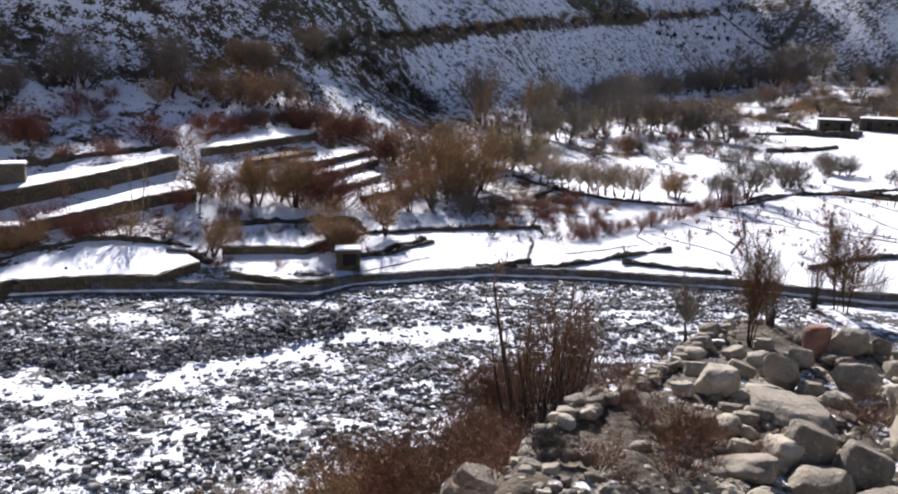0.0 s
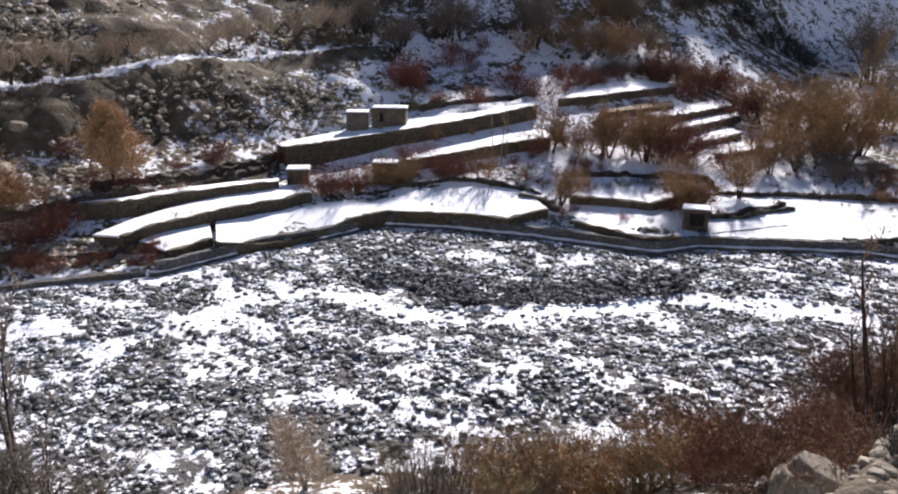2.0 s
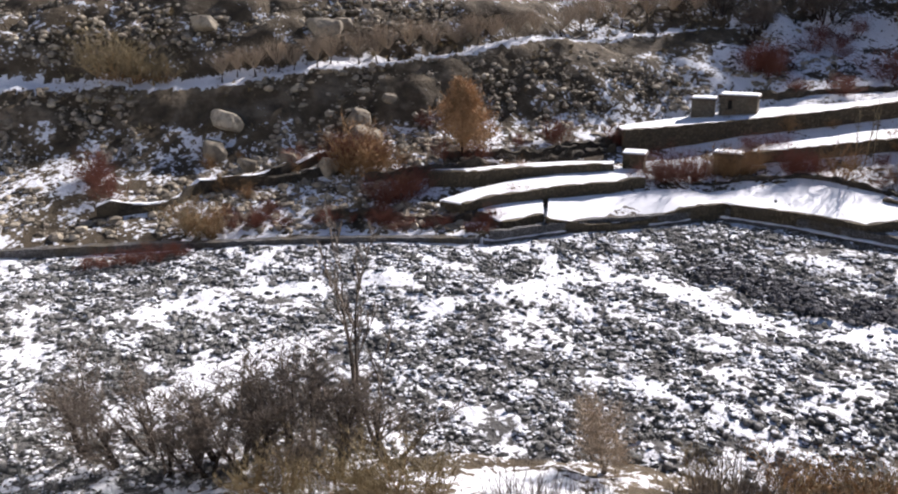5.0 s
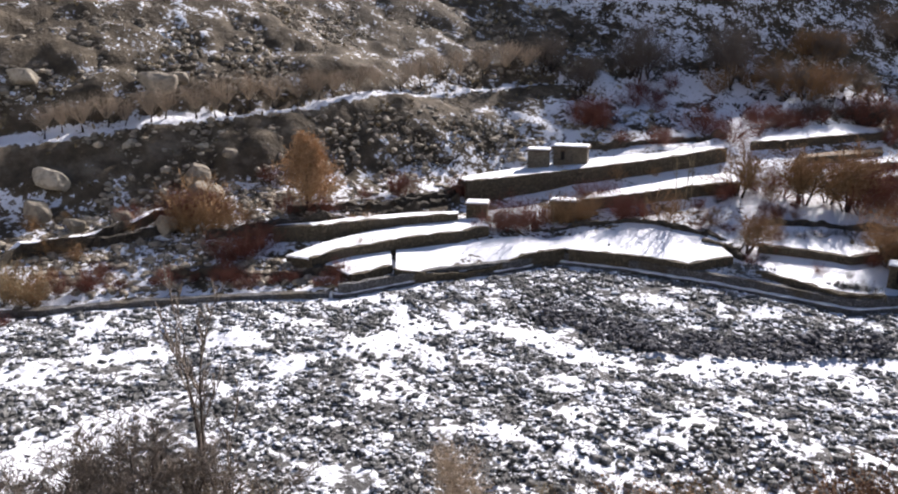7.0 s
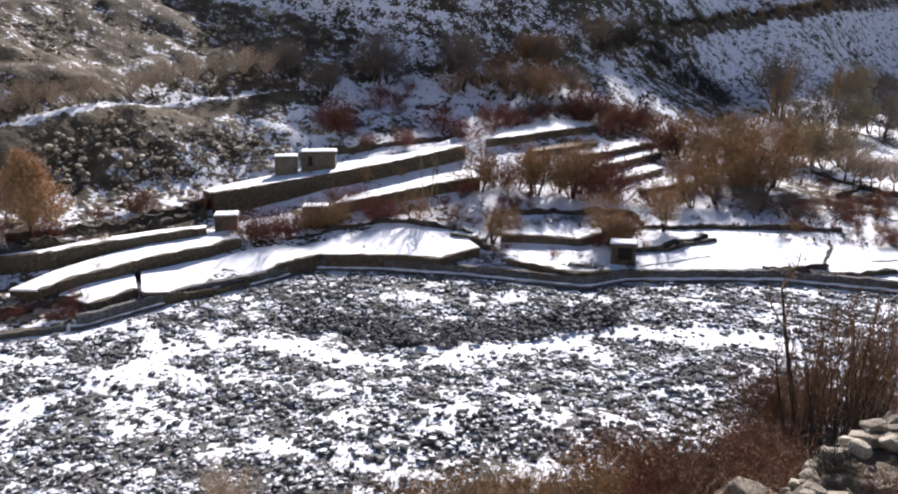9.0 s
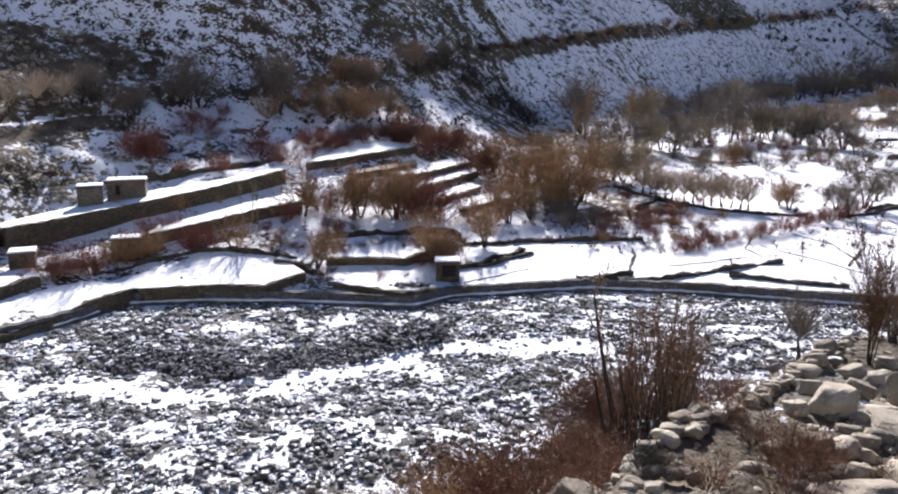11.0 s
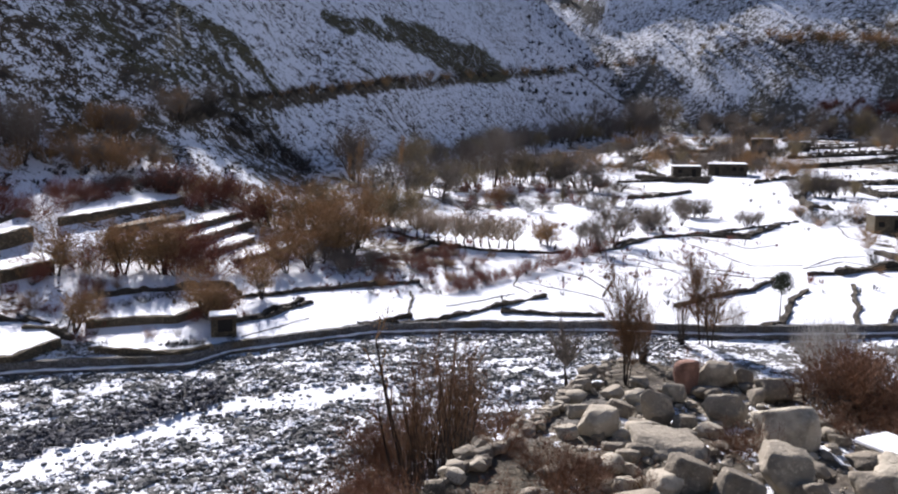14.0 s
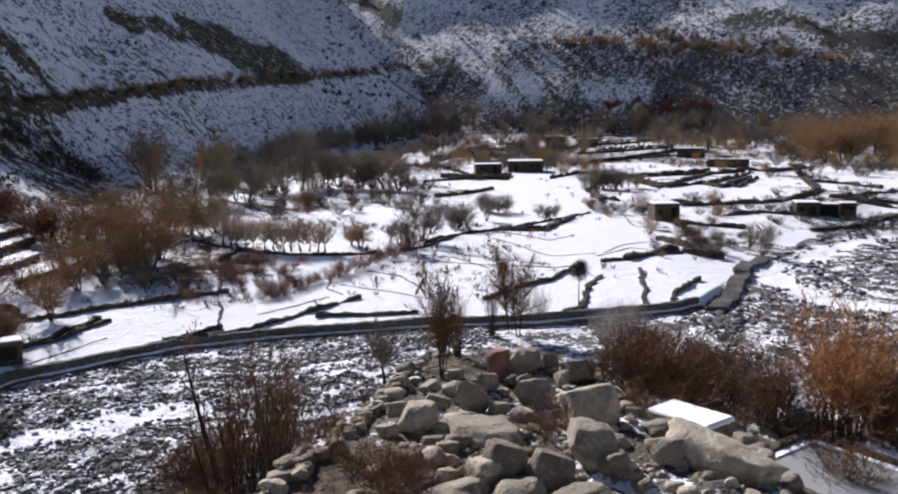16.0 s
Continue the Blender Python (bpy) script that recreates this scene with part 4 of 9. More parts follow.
# the roof below the boulders: a sunken store with a stone kerb
def sunken_store():
    house = tagged(new("flat_roofed_store"), "flat grey roof with stone kerb and melting snow", "building")
    house.matrix_world = pose(21.1, 16.7, -0.95, 0, 0, -78)
    bm = bmesh.new()
    block(bm, 0, 0, 1.5, 6.4, 4.4, 4.0)
    part("wall", bm, MASONRY, house)
    bm = bmesh.new()
    block(bm, 0, 0, 5.46, 6.2, 4.2, 0.08)
    part("roof_deck", bm, TIN, house, "grey wet roof deck")
    for k, (cx, cy, sx, sy) in enumerate(((0, 2.2, 6.6, 0.28), (0, -2.2, 6.6, 0.28), (-3.2, 0, 0.28, 4.12), (3.2, 0, 0.28, 4.12))):
        line = resample([(cx - sx / 2 * (sx > sy), cy - sy / 2 * (sy > sx)), (cx + sx / 2 * (sx > sy), cy + sy / 2 * (sy > sx))], 0.3)
        child("kerb", ribbon("kerb", line, np.full(len(line), 5.4), np.full(len(line), 5.72), 0.26, MASONRY, 0.05, k), house, "rough stone kerb")
    bm = bmesh.new()
    block(bm, 0.1, 1.86, 5.54, 5.8, 0.32, 0.05)
    part("snow_strip", bm, FIELD_SNOW, house, "strip of snow along the kerb", 0.02)
    bm = bmesh.new()
    block(bm, -2.85, 0.1, 5.54, 0.34, 3.2, 0.05)
    part("snow_strip", bm, FIELD_SNOW, house, "strip of snow along the kerb", 0.02)


sunken_store()


# ---------------------------------------------------------------- stones
def ico(subdivisions):
    bm = bmesh.new()
    bmesh.ops.create_icosphere(bm, subdivisions=subdivisions, radius=1.0)
    bm.verts.ensure_lookup_table()
    v = np.array([p.co[:] for p in bm.verts])
    f = np.array([[q.index for q in p.verts] for p in bm.faces])
    bm.free()
    return v, f


def turns(rng, n):
    """n random rotations about z with a little tilt."""
    a, t = rng.uniform(0, 2 * math.pi, n), rng.uniform(-0.4, 0.4, n)
    ca, sa, ct, st = np.cos(a), np.sin(a), np.cos(t), np.sin(t)
    z, o = np.zeros(n), np.ones(n)
    rz = np.stack([np.stack([ca, -sa, z], -1), np.stack([sa, ca, z], -1), np.stack([z, z, o], -1)], 1)
    rx = np.stack([np.stack([o, z, z], -1), np.stack([z, ct, -st], -1), np.stack([z, st, ct], -1)], 1)
    return rz @ rx


def stone_heap(name, xyz, size, rng, subdivisions, material, label):
    """Many loose stones joined into one mesh."""
    v, f = ico(subdivisions)
    n = len(xyz)
    shape = np.stack([rng.uniform(0.75, 1.3, n), rng.uniform(0.6, 1.0, n), rng.uniform(0.45, 0.8, n)], -1) * size[:, None] / 2
    jag = rng.uniform(0.75, 1.2, (n, len(v), 1))
    p = np.einsum("nij,nvj->nvi", turns(rng, n), v[None] * jag * shape[:, None, :]) + xyz[:, None, :]
    faces = (f[None] + (np.arange(n) * len(v))[:, None, None]).reshape(-1, 3)
    return tagged(new(name, mesh_np(name, p.reshape(-1, 3), faces, material)), label, "stones", kind="stuff")


def boulder_mesh(seed, material, cuts=8, sub=3):
    """One boulder a metre across: a ball cut by planes, then roughened."""
    rng = np.random.RandomState(seed)
    v, f = ico(sub)
    v = v * (1 + 0.32 * np.array([noise.noise(Vector(p * 1.3) + Vector((seed * 3.1, 0, 0))) for p in v]))[:, None]
    for k in range(cuts):
        d = rng.normal(size=3) if k else np.array([rng.uniform(-0.3, 0.3), rng.uniform(-0.1, 0.4), 1.0])
        d /= np.linalg.norm(d)
        over = np.maximum(v @ d - (rng.uniform(0.55, 0.95) if k else 0.5), 0)
        v = v - over[:, None] * d * 0.86
    v = v * (1 + 0.055 * np.array([noise.noise(Vector(p * 4.0) + Vector((0, seed * 1.7, 0))) for p in v]))[:, None]
    v = (v - (v.max(0) + v.min(0)) / 2) / (v.max(0) - v.min(0))
    me = mesh_np("boulder", v, f, material, True)
    return me


BOULDERS = [boulder_mesh(s, BOULDER, sub=4) for s in range(9)]
RUSSET = [boulder_mesh(80 + s, BOULDER_RED) for s in range(2)]
CHIPS = [boulder_mesh(20 + s, BOULDER, sub=2) for s in range(6)]
SNOWY = [boulder_mesh(40 + s, BOULDER_SNOWY) for s in range(4)]
COBBLES = [boulder_mesh(60 + s, BED_STONE, sub=2) for s in range(4)]
stone_rng = np.random.RandomState(5)


def boulder(x, y, w, h, label="weathered grey-brown granite boulder on the stony bank", turn=None, deep=None, tilt=0.0, kinds=BOULDERS, sink=0.2):
    ob = new("boulder", kinds[stone_rng.randint(len(kinds))])
    ob.matrix_world = pose(x, y, height(x, y) + h * (0.5 - sink), tilt + stone_rng.uniform(-8, 8), stone_rng.uniform(-10, 10), stone_rng.uniform(-25, 25) if turn is None else turn) @ Matrix.Diagonal((w, deep or w * stone_rng.uniform(0.75, 1.0), h * 0.98, 1))
    return tagged(ob, label, "boulder", "boulders on the bank")


boulder(11.0, 20.6, 1.10, 0.93)
boulder(11.8, 20.3, 0.57, 0.72)
boulder(12.2, 19.4, 1.09, 0.74)
boulder(9.4, 17.0, 1.13, 0.99)
boulder(10.1, 15.5, 1.44, 1.24)
boulder(7.6, 16.9, 0.92, 1.04)
boulder(8.1, 16.4, 0.65, 0.54)
boulder(8.4, 15.9, 0.73, 0.53)
boulder(7.0, 14.9, 1.75, 0.57)
boulder(6.4, 12.8, 0.97, 1.04)
boulder(7.1, 12.2, 0.97, 0.95)
boulder(8.5, 13.0, 1.09, 1.11)
boulder(8.6, 12.3, 0.62, 0.72)
boulder(10.2, 12.6, 1.02, 0.82)
boulder(11.3, 14.4, 0.80, 0.37)
boulder(12.4, 12.8, 0.64, 0.47)
boulder(5.9, 16.2, 1.02, 0.83)
boulder(6.9, 17.4, 0.73, 0.52)
boulder(5.9, 12.7, 0.86, 0.70)
boulder(5.1, 12.1, 1.11, 0.49)
boulder(6.1, 11.8, 1.12, 0.50)
boulder(11.5, 15.6, 0.51, 0.33)
boulder(5.3, 13.0, 0.50, 0.36)
boulder(5.0, 14.1, 0.52, 0.38)
boulder(5.8, 17.3, 0.60, 0.43)
boulder(6.7, 19.7, 0.58, 0.39)
boulder(7.0, 11.0, 1.17, 0.64)
boulder(12.3, 16.4, 0.47, 0.32)
boulder(10.2, 20.5, 0.70, 0.52)
boulder(9.0, 18.9, 0.64, 0.64)
boulder(11.4, 19.0, 0.51, 0.44)
boulder(11.6, 16.9, 0.63, 0.57)
boulder(5.8, 14.9, 0.51, 0.33)
boulder(6.2, 14.6, 0.45, 0.30)
boulder(0.8, 20.9, 1.96, 1.25)
boulder(-60.9, 27.7, 2.95, 1.97)
boulder(-59.1, 25.6, 2.38, 1.91)
boulder(-55.4, 36.8, 2.45, 2.45)
boulder(-52.9, 36.0, 2.84, 2.37)
boulder(-51.5, 31.3, 1.79, 1.61)
boulder(-64.3, 39.4, 3.84, 2.19)
boulder(-64.3, 41.4, 2.22, 1.22)
boulder(-63.5, 38.2, 2.16, 1.62)
boulder(-55.9, 26.7, 1.38, 1.19)
boulder(-56.0, 40.5, 1.72, 1.01)
boulder(-51.5, 46.7, 1.53, 1.02)
boulder(-54.8, 29.8, 1.57, 1.20)
boulder(-70.2, 30.6, 2.23, 1.67)
boulder(9.9, 20.1, 0.69, 1.08, kinds=RUSSET, label="upright reddish-brown stone above the boulders")
boulder(7.1, 16.3, 0.78, 0.39, label="flat pale stone between the boulders")
boulder(5.9, 14.4, 0.57, 0.38, label="half-buried stone beside the footpath")
boulder(7.3, 18.9, 0.59, 0.41, label="small grey stone at the spur's edge")
boulder(8.5, 20.1, 0.57, 0.41, label="small grey stone at the spur's edge")
boulder(11.6, 16.4, 0.64, 0.44, label="small grey stone at the spur's edge")
boulder(5.1, 15.9, 0.53, 0.36, label="half-buried stone beside the footpath")
boulder(4.1, 13.6, 0.54, 0.37, label="half-buried stone beside the footpath")
boulder(1.1, 21.0, 1.91, 1.61, label="large tan boulder half-buried in the bank among shrubs")
boulder(1.8, 10.7, 0.21, 0.13, kinds=SNOWY, label="loose grey stone on the bank below the footpath")
boulder(1.3, 11.3, 0.29, 0.21, label="loose grey stone on the bank below the footpath")
boulder(2.4, 12.0, 0.29, 0.27, label="loose grey stone on the bank below the footpath")
boulder(1.8, 12.1, 0.40, 0.23, kinds=SNOWY, label="loose grey stone on the bank below the footpath")
boulder(2.4, 11.3, 0.39, 0.22, label="loose grey stone on the bank below the footpath")
boulder(1.4, 10.9, 0.29, 0.13, label="loose grey stone on the bank below the footpath")
boulder(2.2, 12.1, 0.32, 0.24, kinds=SNOWY, label="loose grey stone on the bank below the footpath")
boulder(2.0, 10.7, 0.20, 0.15, label="loose grey stone on the bank below the footpath")
boulder(1.7, 11.4, 0.31, 0.27, label="loose grey stone on the bank below the footpath")
boulder(1.9, 11.1, 0.20, 0.19, kinds=SNOWY, label="loose grey stone on the bank below the footpath")
boulder(1.4, 11.6, 0.38, 0.19, label="loose grey stone on the bank below the footpath")
boulder(1.5, 10.6, 0.27, 0.21, label="loose grey stone on the bank below the footpath")
boulder(1.7, 10.9, 0.25, 0.20, kinds=SNOWY, label="loose grey stone on the bank below the footpath")
boulder(2.0, 12.0, 0.23, 0.25, label="loose grey stone on the bank below the footpath")
# the great slanting boulder and the snow-topped slab behind it
great = boulder(10.9, 11.9, 2.5, 1.0, "long slanting pale granite boulder with a flat top", turn=-66, deep=1.15, tilt=10)


def snowy_slab():
    ob = tagged(new("stone_slab"), "flat stone slab under a thick layer of bright snow", "stone slab")
    ob.matrix_world = pose(12.07, 14.17, 8.72, 3, -4, -82)
    bm = bmesh.new()
    block(bm, 0, 0, -0.3, 1.95, 0.98, 0.72, 0.04)
    part("slab", bm, BOULDER, ob, "pale stone slab", 0.05)
    bm = bmesh.new()
    block(bm, -0.02, 0, 0.41, 1.9, 0.94, 0.13, 0.03)
    part("snow_layer", bm, FIELD_SNOW, ob, "smooth white snow layer", 0.04)


snowy_slab()


def scatter_bench():
    """Smaller stones over the bench and along the footpath's edge."""
    rng = np.random.RandomState(12)
    small, n = [], 0
    while n < 1100:
        x, y = rng.uniform(1, 17), rng.uniform(9, 27)
        across, along = x * math.cos(radians(30)) - y * math.sin(radians(30)), x * math.sin(radians(30)) + y * math.cos(radians(30))
        if not (-5.4 + 0.13 * (along - 13) < across < 6.2 and 10 < along < 30) or -4.7 < across - 0.13 * (along - 13) < -3.5 or math.hypot(x - 11.0, y - 13.6) < 1.2:
            continue
        size = 0.16 + 0.5 * rng.rand() ** 2.2
        n += 1
        if n <= 230:
            boulder(x, y, size, size * rng.uniform(0.5, 0.8), "small loose stone on the stony bank", kinds=CHIPS if rng.rand() < 0.85 else SNOWY)
        else:
            small.append((x, y, size * 0.8))
    small = np.array(small)
    z = land(small[:, 0], small[:, 1])[0] + 0.22 * fbm(small[:, 0] / 1.1, small[:, 1] / 1.1, 3, 65)
    stone_heap("bench_rubble", np.column_stack([small[:, :2], z]), small[:, 2], rng, 2, BOULDER, "grey-brown rubble between the boulders")
    for k in range(70):                       # the kerb of stones along the footpath
        u = k / 69
        along = 11.5 + 12 * u
        across = -5.0 + 0.13 * (along - 13) + 0.25 * math.sin(u * 5) + rng.uniform(-0.14, 0.14)
        x, y = along * math.sin(radians(30)) + across * math.cos(radians(30)), along * math.cos(radians(30)) - across * math.sin(radians(30))
        size = rng.uniform(0.22, 0.42)
        boulder(x, y, size, size * 0.7, "kerb stone along the footpath")


scatter_bench()


def bench_gravel():
    rng = np.random.RandomState(14)
    n = 5200
    along, across = rng.uniform(9, 31, n), rng.uniform(-8, 7.5, n)
    x, y = along * 0.5 + across * 0.866, along * 0.866 - across * 0.5
    size = 0.05 + 0.16 * rng.rand(n) ** 3
    z = land(x, y)[0] + 0.22 * fbm(x / 1.1, y / 1.1, 3, 65)
    stone_heap("bench_gravel", np.stack([x, y, z], -1), size, rng, 0, BOULDER, "loose brown gravel and chips on the bank")


bench_gravel()


def riverbed():
    rng = np.random.RandomState(3)
    n = 125000
    az, r = np.radians(rng.uniform(-26, 87, n)), np.sqrt(rng.uniform(20 ** 2, 62 ** 2, n))
    x, y = -np.sin(az) * r, np.cos(az) * r
    z, s, onhill, isnear, which, a, b, c = land(x, y)
    band = off_band(x, y)
    size = 0.11 + 0.38 * rng.rand(n) ** 3.2
    patch = streaks(x, y) + 0.25 * vnoise(x / 0.9, y / 0.7, 88)
    keep = (s < -1.0) & ~isnear & (rng.rand(n) < smooth(0.0, 1.3, band) * smooth(-0.42, 0.12, patch) * 0.95 + 0.045)
    heap = np.abs(beside(x, y, HEAP)) + 0.6 * vnoise(x, y, 4) < 1.6
    z = z + 0.12 * fbm(x / 1.0, y / 1.0, 2, 67)
    pos = np.stack([x, y, z + size * 0.12], -1)
    near = keep & ~heap & (r < 34)
    stone_heap("river_stones", pos[near], size[near] * 0.9, rng, 1, BED_STONE, "snow-dusted grey river cobbles")
    heap_of = bpy.data.objects["river_stones"]
    large = np.argsort(-size * (near & (rng.rand(n) < 0.5) & (x > -16) & (x < 2)))[:240]
    for k in large:                           # the largest cobbles lie loose on top
        ob = child("stone", COBBLES[k % len(COBBLES)], heap_of)
        w = size[k] * rng.uniform(0.75, 1.0)
        ob.matrix_world = pose(x[k], y[k], z[k] + 0.1, 0, 0, rng.uniform(0, 360)) @ Matrix.Diagonal((w, w * 0.8, w * 0.65, 1))
    farther = keep & ~heap & (r >= 34)
    stone_heap("river_stones", pos[farther], size[farther] * 1.1, rng, 0, BED_STONE, "snow-dusted grey river cobbles farther off")
    h = (s < -1.0) & ~isnear & heap
    stone_heap("rubble_bank", np.stack([x, y, z + 0.1 + 0.3 * rng.rand(n)], -1)[h], size[h] * 1.1, rng, 0, HEAP_STONE, "dark bare rubble ridge in the river bed")
    # rubble beside the far stream
    n = 17000
    x, y = rng.uniform(40, 135, n), rng.uniform(30, 112, n)
    z, s, onhill, isnear, which, a, b, c = land(x, y)
    ok = (s < -1) & ~isnear & (fbm(x / 6, y / 6, 3, 84) > -0.12) & (off_side(x, y) > 1.0)
    size = 0.3 + 0.7 * rng.rand(n) ** 3
    stone_heap("stream_rubble", np.stack([x, y, z], -1)[ok], size[ok], rng, 0, HEAP_STONE, "dark rubble and snow along the side stream")
    # scree on the near hillside
    n = 36000
    az, r = np.radians(rng.uniform(24, 86, n)), rng.uniform(50, 112, n)
    x, y = -np.sin(az) * r, np.cos(az) * r
    z, s, onhill, isnear, which, a, b, c = land(x, y)
    ok = ((onhill > 0.5) | ((s > 1.5) & (x < -38))) & (fbm(x / 5, y / 5, 3, 85) > -0.15) & ~((a > road_edge(y)) & (a < road_edge(y) + 2.6))
    size = 0.2 + 0.8 * rng.rand(n) ** 4
    stone_heap("scree", np.stack([x, y, z], -1)[ok], size[ok], rng, 0, BOULDER, "brown scree scattered over the hillside")
    return


riverbed()


def dumped_rubble():
    rng = np.random.RandomState(31)
    for x0, x1, back, n in ((-27, -12, 2.6, 900), (-14, -8.5, 2.2, 420)):
        x = rng.uniform(x0, x1, n)
        s = rng.uniform(0.7, back, n)
        y = np.interp(x, RIVER_X, RIVER_Y) + s
        z = land(x, y)[0] + 0.55 * np.sin(np.clip((s - 0.7) / (back - 0.7), 0, 1) * math.pi) * (0.5 + 0.5 * vnoise(x / 2, y / 2, 5)) * rng.rand(n)
        stone_heap("dumped_rubble", np.stack([x, y, z], -1), 0.14 + 0.35 * rng.rand(n) ** 3, rng, 0, BED_STONE, "grey rubble dumped along the embankment")
    for k in range(16):                       # a tumbled stone pen among the fields
        a = k / 16 * 2 * math.pi
        boulder(12.0 + 1.6 * math.cos(a), 82.2 + 1.1 * math.sin(a), rng.uniform(0.5, 0.9), rng.uniform(0.4, 0.8), "dark tumbled stone of a ruined field pen")
    for x, y in ((-11.7, 61.8), (-10.7, 62.4)):
        boulder(x, y, 0.35, 0.9, "small standing stone at a field corner")


dumped_rubble()


# ---------------------------------------------------------------- plants
def tubes(segs, sides=3):
    """Tapered twigs: rows of x0 y0 z0 x1 y1 z1 r0 r1."""
    s = np.asarray(segs, float)
    p, q, r0, r1 = s[:, :3], s[:, 3:6], s[:, 6], s[:, 7]
    d = q - p
    d /= np.linalg.norm(d, axis=1)[:, None] + 1e-9
    ref = np.where(np.abs(d[:, 2:3]) > 0.9, np.array([[1.0, 0, 0]]), np.array([[0, 0, 1.0]]))
    u = np.cross(d, ref)
    u /= np.linalg.norm(u, axis=1)[:, None] + 1e-9
    w = np.cross(d, u)
    n = len(s)
    ring = [u * math.cos(2 * math.pi * k / sides) + w * math.sin(2 * math.pi * k / sides) for k in range(sides)]
    v = np.stack([p + e * r0[:, None] for e in ring] + [q + e * r1[:, None] for e in ring], 1)
    f = np.array([[k, (k + 1) % sides, sides + (k + 1) % sides, sides + k] for k in range(sides)])
    return v.reshape(-1, 3), (f[None] + (np.arange(n) * 2 * sides)[:, None, None]).reshape(-1, 4)


def leaves(rng, tips, count, spread, size):
    """Small pointed leaves round the given points."""
    c = tips[rng.randint(len(tips), size=count)] + rng.normal(scale=spread, size=(count, 3))
    a, b = rng.normal(size=(count, 3)), rng.normal(size=(count, 3))
    a /= np.linalg.norm(a, axis=1)[:, None]
    b /= np.linalg.norm(b, axis=1)[:, None]
    k = size * rng.uniform(0.6, 1.3, (count, 1))
    v = np.stack([c - a * k, c + b * k * 0.45, c + a * k, c - b * k * 0.45], 1)
    return v.reshape(-1, 3), np.arange(count * 4).reshape(-1, 4)


def grow(rng, segs, tips, p, d, length, r, level, plan):
    """One branch with its side branches. plan: pieces, wobble, lift, children by level, child length, child angle."""
    pieces = plan["pieces"]
    p, d = np.array(p, float), np.array(d, float)
    for k in range(pieces):
        d = d + rng.normal(scale=plan["wobble"], size=3) + np.array([0, 0, plan["lift"]])
        d /= np.linalg.norm(d)
        q = p + d * length / pieces
        a, b = r * (1 - 0.8 * k / pieces), r * (1 - 0.8 * (k + 1) / pieces)
        segs[min(level, 1)].append((*p, *q, a, b))
        if level < len(plan["kids"]) and k >= plan["bare"][level]:
            for _ in range(plan["kids"][level]):
                e = d + rng.normal(scale=plan["angle"], size=3)
                e[2] = abs(e[2]) * 0.8 + plan["up"]
                e /= np.linalg.norm(e)
                grow(rng, segs, tips, q, e, length * plan["short"] * rng.uniform(0.6, 1.2), max(b * 0.6, plan["thin"]), level + 1, plan)
        p = q
    tips.append(p)


def shrub(rng, stems, base, out, up, plan, length=1.0, r=0.012):
    segs, tips = ([], []), []
    for _ in range(stems):
        a = rng.uniform(0, 2 * math.pi)
        o = base * math.sqrt(rng.rand())
        lean = out * rng.uniform(0.1, 1.0)
        b = a + rng.normal(scale=0.4)
        grow(rng, segs, tips, (o * math.cos(a), o * math.sin(a), -0.03), (lean * math.cos(b), lean * math.sin(b), up), length * rng.uniform(0.6, 1.0), r * rng.uniform(0.7, 1.2), 0, plan)
    return segs, np.array(tips)


STEM = dict(pieces=4, wobble=0.08, lift=0.05, kids=(2, 1), bare=(1, 1), angle=0.45, up=0.5, short=0.36, thin=0.0035)
BUSH = dict(pieces=3, wobble=0.16, lift=0.06, kids=(3, 2), bare=(0, 1), angle=0.7, up=0.25, short=0.45, thin=0.006)
TREE = dict(pieces=5, wobble=0.10, lift=0.10, kids=(3, 3, 2), bare=(1, 1, 1), angle=0.6, up=0.30, short=0.42, thin=0.004)
POLE = dict(pieces=6, wobble=0.05, lift=0.15, kids=(3, 2, 1), bare=(1, 1, 1), angle=0.35, up=0.8, short=0.26, thin=0.004)


